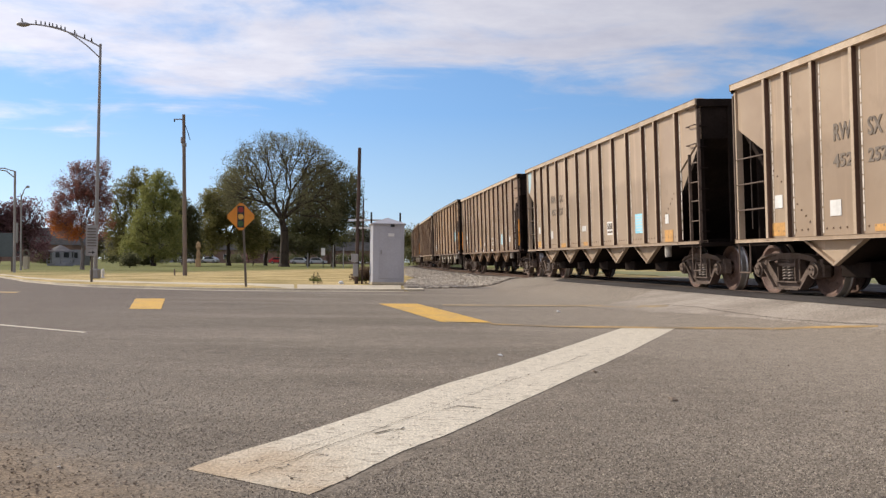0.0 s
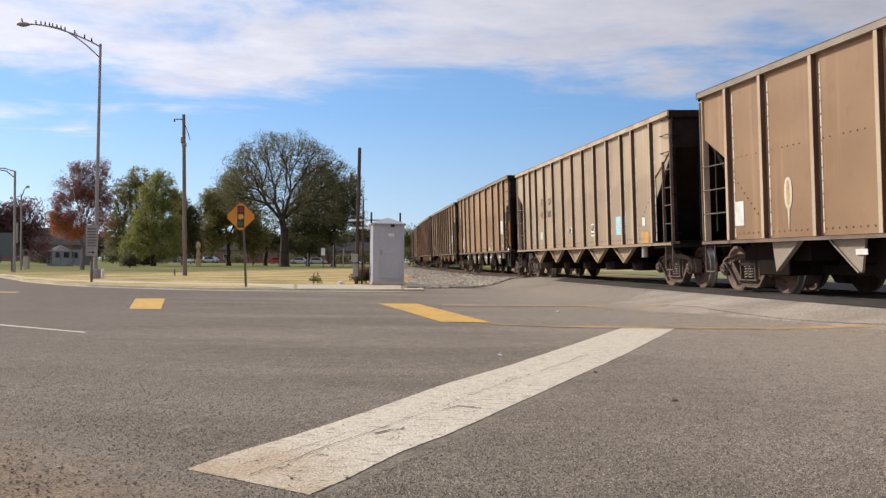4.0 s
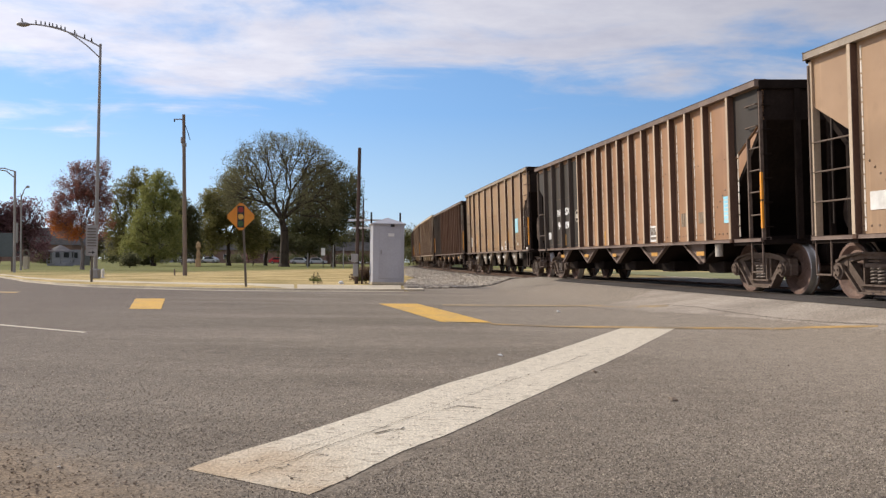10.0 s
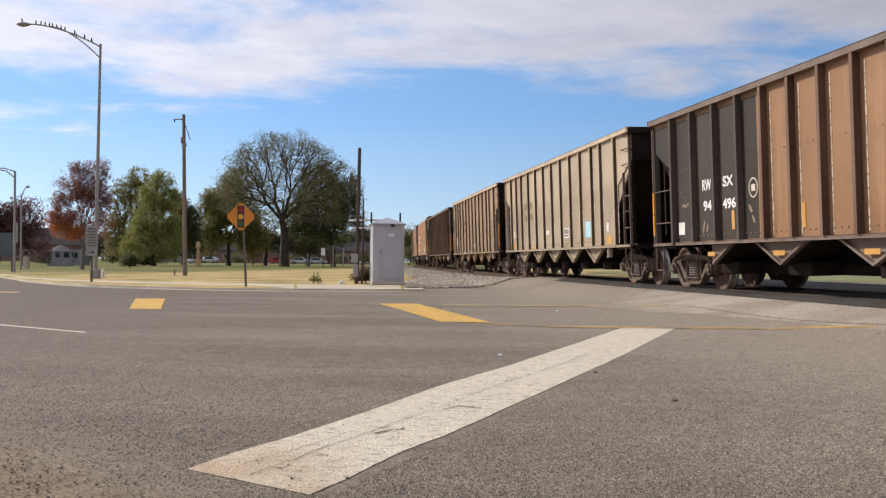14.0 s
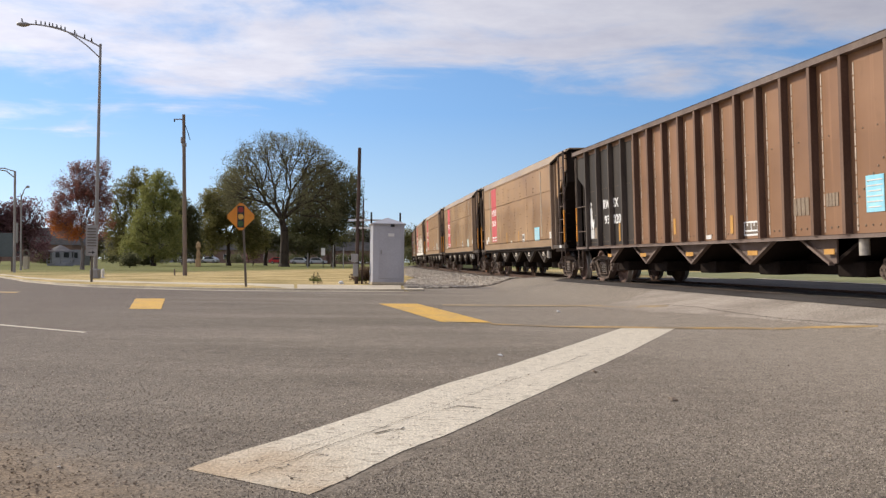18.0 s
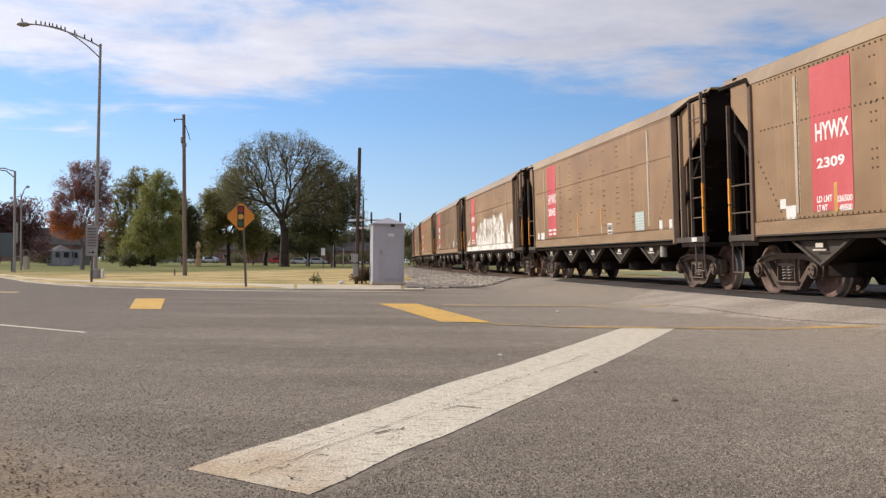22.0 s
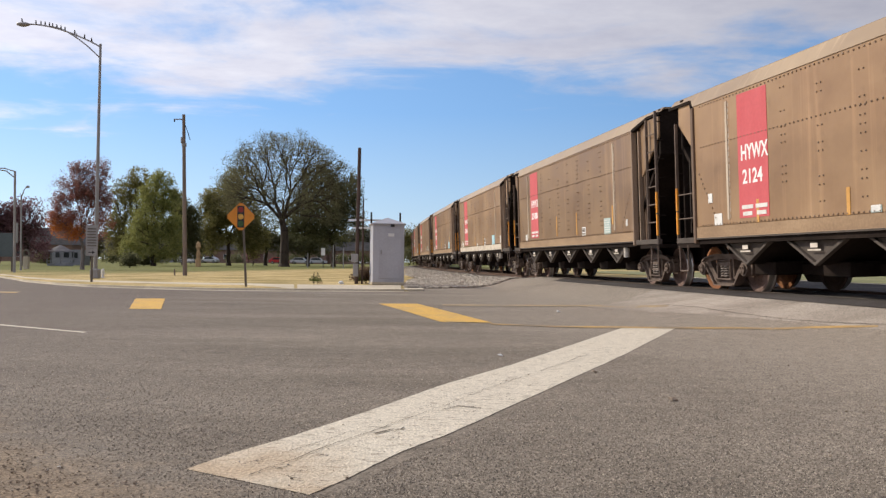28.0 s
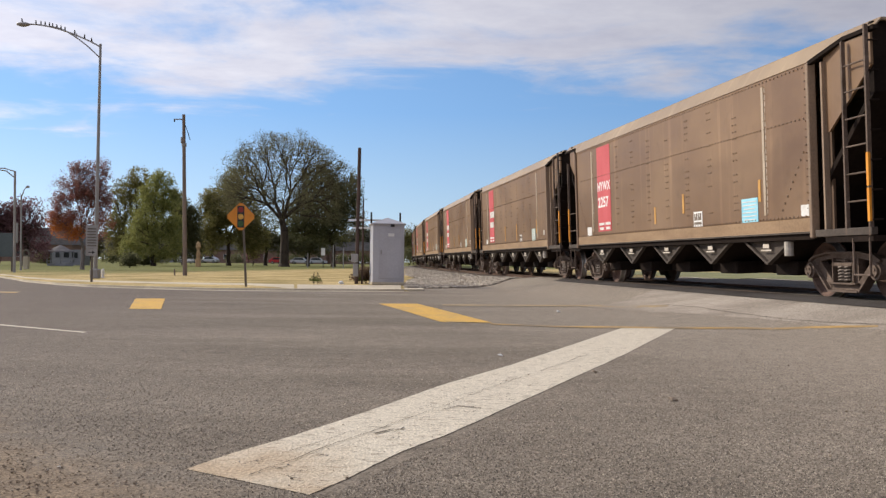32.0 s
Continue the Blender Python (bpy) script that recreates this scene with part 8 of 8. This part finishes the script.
for px, py_, w, h, d, m_ in ((230, 464, 12, 9, 80, L_DARK), (255, 466, 9, 6, 100, L_DARK), (448, 455, 16, 10, 130, L_PURPLE), (420, 462, 20, 8, 190, L_DARK), (606, 460, 14, 7, 215, L_DARK),
                             (200, 460, 22, 10, 140, L_DARK), (85, 462, 20, 10, 110, L_DARK), (640, 460, 22, 10, 150, L_DARK), (520, 460, 14, 6, 215, L_DARK), (724, 458, 13, 17, 170, L_DARK), (738, 459, 12, 14, 190, L_OLIVE_DEEP)):
    tree("shrub", "low dark shrub on the lawn", far_x(px, d), d, crown(d, px, [(px, py_ - h * 0.4, w, h)]), m_, 130 + int(px), 0.05, 0.15, 1500, 0.12, 0.8, 10, group="shrubs", category="shrub")
for k, (x, y, h, w) in enumerate(((-2.62, 31.2, 0.52, 0.28), (-2.35, 31.5, 0.62, 0.3), (-2.85, 31.6, 0.4, 0.3))):
    tree("brush", "dry brown brush at the foot of the pole", x, y, [(0, 0, h * 0.5, w, w, h * 0.55)], L_DRY, 950 + k, 0.01, 0.05, 2600, 0.03, 0.9, 30, group="dry brush", category="brush")
# weeds by the pole
for k, (x, y, h, w) in enumerate(((-4.0, 29.3, 0.15, 0.12), (-4.15, 29.6, 0.2, 0.13), (-2.75, 30.9, 0.22, 0.18))):
    tree("weed", "scrubby weed at the edge of the grass", x, y, [(0, 0, h * 0.55, w, w, h * 0.6)], L_GRASS, 900 + k, 0.008, 0.04, 380, 0.022, 0.9, 8, group="weeds", category="weed")


# ---- far things on the park's other side ----
def car_thing(px, d, paint, label, length=4.4, turn=0, van=False):
    c = thing("car", label, "car", "parked cars", pose(far_x(px, d), d, LAWN, 0, 0, turn))
    h = 1.45 if not van else 1.9
    hl = length / 2
    bm = prism(bmesh.new(), [(-hl, 0.35), (hl, 0.35), (hl, 0.72), (hl * 0.55, 0.88), (hl * 0.28, h), (-hl * (0.55 if not van else 0.9), h), (-hl * 0.85, 0.95), (-hl, 0.85)], -0.85, 0.85)
    bmesh.ops.bevel(bm, geom=bm.edges[:], offset=0.06, segments=2, affect="EDGES")
    b = part("body", bm, paint, c)
    for s in (-1, 1):
        part("side_window", prism(bmesh.new(), [(hl * 0.48, 0.92), (hl * 0.26, h - 0.1), (-hl * 0.5, h - 0.1), (-hl * 0.7, 0.95)], 0.852 * s, 0.862 * s), M_GLASS, b)
        for x in (-hl * 0.62, hl * 0.62):
            w = part("wheel", tube(bmesh.new(), (x, 0.70 * s, 0.32), (x, 0.88 * s, 0.32), 0.32, seg=16), M_RUBBER, c)
            part("rim", tube(bmesh.new(), (x, 0.87 * s, 0.32), (x, 0.89 * s, 0.32), 0.19, seg=12), M_GALV, w)
    return c


car_thing(334, 205, M_CARWHITE, "white pickup parked beyond the lawn", 4.8, 10, True)
car_thing(371, 208, M_CARSILVER, "silver car parked beyond the lawn", 4.2, 170)
car_thing(494, 202, M_CARRED, "red car parked beyond the lawn", 4.4, 5)
car_thing(532, 205, M_CARSILVER, "silver car parked beyond the lawn", 4.4, 0)
car_thing(562, 208, M_CARSILVER, "silver car parked beyond the lawn", 4.4, 0)
car_thing(645, 205, M_CARWHITE, "white car parked beyond the lawn", 4.2, 0)


def house(name, label, px, d, w, depth, wall_h, roof_h, wall_m, n_win, turn=0):
    b = thing(name, label, "building", at=pose(far_x(px, d), d, LAWN, 0, 0, turn))
    wl_ = part("wall", boxes((-w / 2, w / 2, 0, depth, 0, wall_h)), wall_m, b)
    bm = prism(bmesh.new(), [(-w / 2 - 0.4, wall_h), (w / 2 + 0.4, wall_h), (w / 2 - 0.8, wall_h + roof_h), (-w / 2 + 0.8, wall_h + roof_h)], -0.4, depth + 0.4)
    part("roof", bm, M_ROOF, b, "grey shingle roof")
    for i in range(n_win):
        x = -w / 2 + w * (i + 0.5) / n_win
        q = part("window", boxes((x - 0.45, x + 0.45, -0.05, -0.002, 1.0, 2.2)), M_ALU, b)
        part("pane", boxes((x - 0.38, x + 0.38, -0.06, -0.052, 1.07, 2.13)), M_GLASS, q)
    part("door", boxes((w * 0.12 - 0.45, w * 0.12 + 0.45, -0.05, -0.002, 0.0, 2.05)), M_DARKMETAL, b)
    return b


house("house", "low brown building with a grey roof behind the trees", 60, 195, 16, 8, 3.6, 3.6, M_WALL_BROWN, 5)
house("house", "low brown building behind the trees", 620, 232, 22, 8, 3.4, 2.2, M_WALL_BROWN, 7)
house("house", "long low grey-brown building behind the trees", 470, 228, 30, 8, 3.2, 2.0, M_WALL_BROWN, 9)
house("house", "pale bungalow behind the trees", 300, 225, 12, 8, 2.8, 2.0, M_WALL_WHITE, 4)

gz_ = thing("gazebo", "white timber gazebo with a grey roof", "gazebo", at=pose(far_x(107, 92), 92, LAWN))
part("deck", lathe(bmesh.new(), [(1.6, 0.0), (1.6, 0.3)], "z", 8), M_WALL_WHITE, gz_)
part("roof", lathe(bmesh.new(), [(1.75, 1.75), (1.65, 1.83), (0.1, 2.6)], "z", 8), M_ROOF, gz_, "grey shingle roof")
for i in range(8):
    a = 2 * math.pi * (i + 0.5) / 8
    part("post", boxes((-0.06, 0.06, -0.06, 0.06, 0.3, 1.8)), M_WALL_WHITE, gz_).location = (1.5 * math.cos(a), 1.5 * math.sin(a), 0)
    b_ = 2 * math.pi * (i + 1.5) / 8
    bm = bmesh.new()
    for z in (0.6, 1.0):
        beam(bm, (1.5 * math.cos(a), 1.5 * math.sin(a), z), (1.5 * math.cos(b_), 1.5 * math.sin(b_), z), 0.05, 0.07)
    part("railing", bm, M_WALL_WHITE, gz_)
gz_.scale = (0.82, 0.82, 0.8)
gz_wall = thing("low_building", "low white wing with dark windows beside the gazebo", "building", at=pose(far_x(118, 100), 100, LAWN))
part("wall", boxes((-1.6, 1.6, 0, 2.5, 0, 1.7)), M_WALL_WHITE, gz_wall)
for x in (-0.9, 0.0, 0.9):
    part("window", boxes((x - 0.3, x + 0.3, -0.04, -0.002, 0.8, 1.4)), M_GLASS, gz_wall)

st = thing("memorial", "pale stone memorial with a ring on top", "memorial", at=pose(far_x(47, 62), 62, LAWN))
part("plinth", boxes((-0.17, 0.17, -0.15, 0.15, 0, 0.85), bevel=0.03), M_CONCRETE, st)
bm = bmesh.new()
for i in range(16):
    a, b_ = 2 * math.pi * i / 16, 2 * math.pi * (i + 1) / 16
    tube(bm, (0.2 * math.cos(a), 0, 1.06 + 0.2 * math.sin(a)), (0.2 * math.cos(b_), 0, 1.06 + 0.2 * math.sin(b_)), 0.075, seg=7)
part("ring", bm, M_POST, st, "brown ring")
st2 = thing("statue", "tall tan statue on a plinth beyond the lawn", "statue", at=pose(far_x(351, 100), 100, LAWN))
part("figure", lathe(bmesh.new(), [(0.30, 0), (0.30, 0.8), (0.20, 0.85), (0.24, 1.4), (0.15, 1.8), (0.30, 2.15), (0.22, 2.5), (0.06, 2.75)], "z", 9), M_STATUE, st2)
for px, d, z0, z1, w in ((572, 100, 1.35, 2.15, 0.42),):
    s_ = thing("board_sign", "small white sign board on a post beyond the lawn", "sign", "small park signs", pose(far_x(px, d), d, LAWN))
    part("post", boxes((-0.04, 0.04, 0, 0.06, 0, z0 + 0.1)), M_POST, s_)
    part("board", boxes((-w / 2, w / 2, -0.05, 0.0, z0, z1), bevel=0.01), M_STICK_W, s_)
for px, d, h in ((590, 96, 2.4), (608, 98, 2.2), (660, 110, 2.6), (545, 99, 1.6)):
    s_ = thing("bollard_post", "slim pale post beyond the lawn", "post", "slim park posts", pose(far_x(px, d), d, LAWN))
    part("shaft", tube(bmesh.new(), (0, 0, 0), (0, 0, h), 0.06, seg=8), M_GALV, s_)
teal = thing("teal_board", "dark grey-blue notice board at the far kerb", "notice board", at=pose(far_x(6, 50), 50, LAWN))
part("board", boxes((-0.5, 0.5, -0.04, 0.04, 0.8, 2.1), bevel=0.01), M_TEAL, teal)
for x in (-0.45, 0.45):
    part("post", boxes((x - 0.04, x + 0.04, 0.04, 0.1, 0, 2.1)), M_POST, teal)

# ---- far side of the track: grass strip and pale kerb seen under the wagons ----
verge = ribbon("far_verge", [(9.5, 62.0), (11.0, 48.0), (11.9, 40.0), (12.0, 34.0), (12.0, 29.0), (12.3, 25.0), (13.0, 14.0)], [(14, 75), (24, 70), (34, 62), (42, 52), (48, 42), (50, 30), (50, 16)], surface("green_verge", (0.135, 0.14, 0.06), (0.235, 0.225, 0.10), (0.4, 0.4, 1), 0.95, 0, 0.5, 9, fine_amount=0.3, world_space=True),
               "green grass verge beyond the track", 0.03, 4, 8)
walk_strip = ribbon("far_footway", [(10.6, 46.0), (11.2, 40.0), (11.4, 34.0), (11.4, 29.0), (11.7, 25.0), (12.3, 14.0)], [(11.2, 46.0), (11.8, 40.0), (11.95, 34.0), (11.95, 29.0), (12.25, 25.0), (12.9, 14.0)], M_CONCRETE, "pale concrete footway beyond the track", 0.025, 6, 3)

# ---- dirt, grit and cracks ----

def grit(name, n, place, r0, r1, material, label, seed):
    r = random.Random(seed)
    pts, fcs = [], []
    spots = [place(r) for _ in range(n)]
    zz = ground_z(np.array([q[0] for q in spots]), np.array([q[1] for q in spots]))
    for (x, y), z in zip(spots, zz.tolist()):
        k = len(pts)
        s = r.uniform(r0, r1)
        turn = Euler((r.uniform(0, 3), r.uniform(0, 3), r.uniform(0, 3))).to_matrix()
        for q in ((1, 0, 0), (0, 1, 0), (-1, 0, 0), (0, -1, 0), (0, 0, 1), (0, 0, -1)):
            w = turn @ Vector(q) * s * r.uniform(0.6, 1.3)
            pts.append((x + w.x, y + w.y, z + 0.004 + s * 0.4 + w.z * 0.7))
        for a, b, c in ((0, 1, 4), (1, 2, 4), (2, 3, 4), (3, 0, 4), (1, 0, 5), (2, 1, 5), (3, 2, 5), (0, 3, 5)):
            fcs.append((k + a, k + b, k + c))
    return sheet_from(name, pts, fcs, material, label, "stuff", False)


def near_dirt(r):
    w = r.random()
    s = r.random() ** 0.7
    a, b = (-2.9 + 2.3 * w, 5.1 - 2.3 * w), (-3.6 + 2.2 * w, 3.6 - 2.0 * w)
    return a[0] * (1 - s) + b[0] * s + r.gauss(0, 0.08), a[1] * (1 - s) + b[1] * s + r.gauss(0, 0.08)


def chip_material():
    m, n, l, p = nodes_of("road_chipping")
    geo, ramp = n.new("ShaderNodeNewGeometry"), n.new("ShaderNodeValToRGB")
    ramp.color_ramp.elements[0].color, ramp.color_ramp.elements[1].color = (0.075, 0.06, 0.047, 1), (0.52, 0.45, 0.355, 1)
    ramp.color_ramp.elements.new(0.6).color = (0.20, 0.166, 0.126, 1)
    l.new(geo.outputs["Random Per Island"], ramp.inputs[0]); l.new(ramp.outputs[0], p.inputs["Base Color"])
    p.inputs["Roughness"].default_value = 0.85
    return m


M_GRIT = surface("brown_grit", (0.145, 0.11, 0.08), (0.30, 0.235, 0.175), (30, 30, 30), 0.95, 0, 0, 30, world_space=True)
M_GRIT_PALE = surface("pale_grit", (0.30, 0.27, 0.23), (0.42, 0.39, 0.34), (30, 30, 30), 0.95, 0, 0, 30, world_space=True)
grit("dirt_grit", 9000, near_dirt, 0.0015, 0.0058, M_GRIT, "dark gritty crumbs on the dirt", 21)
# chippings standing proud of the binder over the near road
rs_ = np.random.RandomState(77)
cy = 2.7 + rs_.exponential(2.3, 130000)
cx = rs_.uniform(-0.56, 0.56, 130000) * cy
keep_ = (cy < 11.5) & ~((cx > -0.95 + (cy - 3.5) * 0.42) & (cx < -0.33 + (cy - 3.3) * 0.41 + 0.02) & (cy > 3.55 - 0.69 * (cx + 0.99))) & (-0.7 * cx - 0.71 * cy + rs_.normal(size=130000) * 0.2 < -1.75)
cx, cy = cx[keep_], cy[keep_]
cz = ground_z(cx, cy)
cr = rs_.uniform(0.0018, 0.0052, len(cx))
ca = rs_.uniform(0, 6.3, len(cx))
pv = []
for q in range(4):
    pv.append(np.stack([cx + cr * np.cos(ca + q * 1.571) * rs_.uniform(0.7, 1.3, len(cx)), cy + cr * np.sin(ca + q * 1.571) * rs_.uniform(0.7, 1.3, len(cx)), cz - 0.001], axis=1))
pv.append(np.stack([cx + cr * rs_.normal(size=len(cx)) * 0.3, cy + cr * rs_.normal(size=len(cx)) * 0.3, cz + cr * rs_.uniform(0.5, 1.25, len(cx))], axis=1))
pv = np.stack(pv, axis=1).reshape(-1, 3)
base_ = np.arange(len(cx))[:, None] * 5
pf = np.concatenate([np.concatenate([base_ + a, base_ + b, base_ + 4], axis=1) for a, b in ((0, 1), (1, 2), (2, 3), (3, 0))])
sheet_from("road_chippings", pv.tolist(), pf.tolist(), chip_material(), "brown and pale chippings standing proud in the worn asphalt", "stuff", False)
def crumb_place(r):
    """Clumps of larger crumbs along the edge of the dirt."""
    w = r.choice((0.12, 0.3, 0.36, 0.55, 0.62))
    x, y = -2.35 + 1.55 * w, 3.62 - 0.62 * w
    return x + r.gauss(0, 0.16), y + r.gauss(0, 0.09)


grit("dirt_clods", 150, crumb_place, 0.003, 0.0095, M_GRIT, "dark clods and crumbs at the edge of the dirt", 24)
grit("pale_grit", 260, lambda r: (r.uniform(-4, 4.5), r.uniform(3.0, 9.0)), 0.003, 0.007, M_GRIT_PALE, "pale grit scattered on the asphalt", 22)
grit("road_crumbs", 260, lambda r: (r.uniform(-4, 4.5), r.uniform(3.0, 9.0)), 0.003, 0.008, M_GRIT, "dark crumbs scattered on the asphalt", 23)
for x, y, s, m_, lb in ((1.36, 5.40, 0.026, M_GRIT, "dark dried leaf on the asphalt"), (1.90, 15.05, 0.035, M_STONEWHITE, "white scrap of litter on the asphalt"), (0.5, 7.88, 0.02, M_STONEWHITE, "white scrap of litter on the asphalt"),
                        (-1.45, 3.5, 0.009, M_GRIT_PALE, "pale pebble in the dirt"), (1.12, 6.75, 0.02, M_GRIT, "dark dried leaf on the asphalt")):
    o = tagged(new("debris", link("debris", lathe(bmesh.new(), [(s * 0.3, 0), (s * 1.2, s * 0.2), (s * 0.9, s * 0.5), (s * 0.2, s * 0.7)], "z", 7), m_)), lb, "debris")
    o.matrix_basis = pose(x, y, on_ground(x, y, 0.004), 10, 5, 40)


def crack(pts, width, seed, name="crack", label="thin dark crack in the surface", lift=0.0075, material=None):
    r = random.Random(seed)
    left, right = [], []
    path = []
    for (a, b), (c, d) in zip(pts, pts[1:]):
        n = max(2, int(math.hypot(c - a, d - b) / 0.12))
        for i in range(n):
            path.append((a + (c - a) * i / n, b + (d - b) * i / n))
    path.append(pts[-1])
    for i, (x, y) in enumerate(path):
        dx, dy = path[min(i + 1, len(path) - 1)][0] - path[max(i - 1, 0)][0], path[min(i + 1, len(path) - 1)][1] - path[max(i - 1, 0)][1]
        n = math.hypot(dx, dy) or 1
        o = r.gauss(0, min(0.012, width * 1.2))
        w = width * r.uniform(0.4, 1.3)
        left.append((x - dy / n * (w / 2 + o), y + dx / n * (w / 2 + o)))
        right.append((x + dy / n * (w / 2 - o), y - dx / n * (w / 2 - o)))
    return ribbon(name, left, right, material or M_ASPHALT_DARK, label, lift, 1, 1, smooth_faces=False)


crack([(-0.70, 3.40), (-0.59, 3.68), (-0.50, 3.92), (-0.27, 4.42), (0.06, 5.2), (0.28, 5.79), (0.55, 6.4)], 0.005, 1, material=M_CRACK)
crack([(0.72, 6.75), (1.0, 7.4), (1.3, 8.1)], 0.005, 12, material=M_CRACK)
crack([(-0.78, 3.55), (-0.5, 4.1), (-0.3, 4.6)], 0.0025, 3, material=M_CRACK)
crack([(0.0, 4.95), (0.1, 5.08), (0.22, 5.02)], 0.012, 4, material=M_CRACK)
crack([(-0.32, 4.25), (-0.24, 4.36), (-0.17, 4.4)], 0.012, 5, material=M_CRACK)
# chips and short crazes in the thick paint
for k in range(150):
    q = random.Random(40 + k)
    w, e = q.random() ** 1.4, q.uniform(0.05, 0.95)
    ax, ay = -0.93 + 2.6 * w, 3.55 + 5.9 * w
    x0, y0 = ax + (0.53 - 0.02 * w) * e, ay - (0.37 + 0.35 * w) * e
    n_ = q.uniform(0.012, 0.05) * (0.8 + w)
    crack([(x0, y0), (x0 + n_ * 0.7, y0 + n_ * q.uniform(-0.6, 0.4)), (x0 + n_ * 1.3, y0 + n_ * q.uniform(-0.4, 0.8))], q.uniform(0.002, 0.0065), 50 + k, material=M_CRACK)
crack([(4.07, 16.64), (4.36, 15.42), (4.43, 14.35), (4.61, 13.2), (4.76, 12.32), (5.07, 11.48), (5.35, 10.8)], 0.03, 5, material=M_SEAM)
crack([(4.3, 14.9), (4.55, 14.55), (4.95, 14.5)], 0.025, 6, material=M_SEAM)
crack([(3.2, 10.6), (3.6, 10.5), (4.0, 10.55)], 0.03, 7, material=M_SEAM)
crack([(-12, 19.8), (-9, 19.1), (-6, 18.6), (-3, 18.2)], 0.03, 8, material=M_SEAM)

def motions():
    times = [k * 0.5 for k in range(65)]
    for i, car in enumerate(cars):
        walk(car, [(t, car_pose(train_u(t) + STARTS[i], LENGTHS[i])) for t in times])
        middle = [train_u(t) + STARTS[i] + LENGTHS[i] / 2 for t in np.arange(0, 32.01, 1 / 30)]
        near = [k for k, u in enumerate(middle) if -2 < u < 46]
        if len(near) < 3:
            continue
        keys = sorted({0, 960, *near})
        for tr in car.children:
            if not tr.name.startswith("truck"):
                continue
            for w in tr.children:
                if w.name.startswith("wheelset"):
                    x = w.location.x
                    rows = [(k / 30, pose(x, 0, WHEEL_R, 0, math.degrees((middle[near[0]] - middle[min(max(k, near[0]), near[-1])]) / WHEEL_R))) for k in keys]
                    walk(w, rows)


motions()
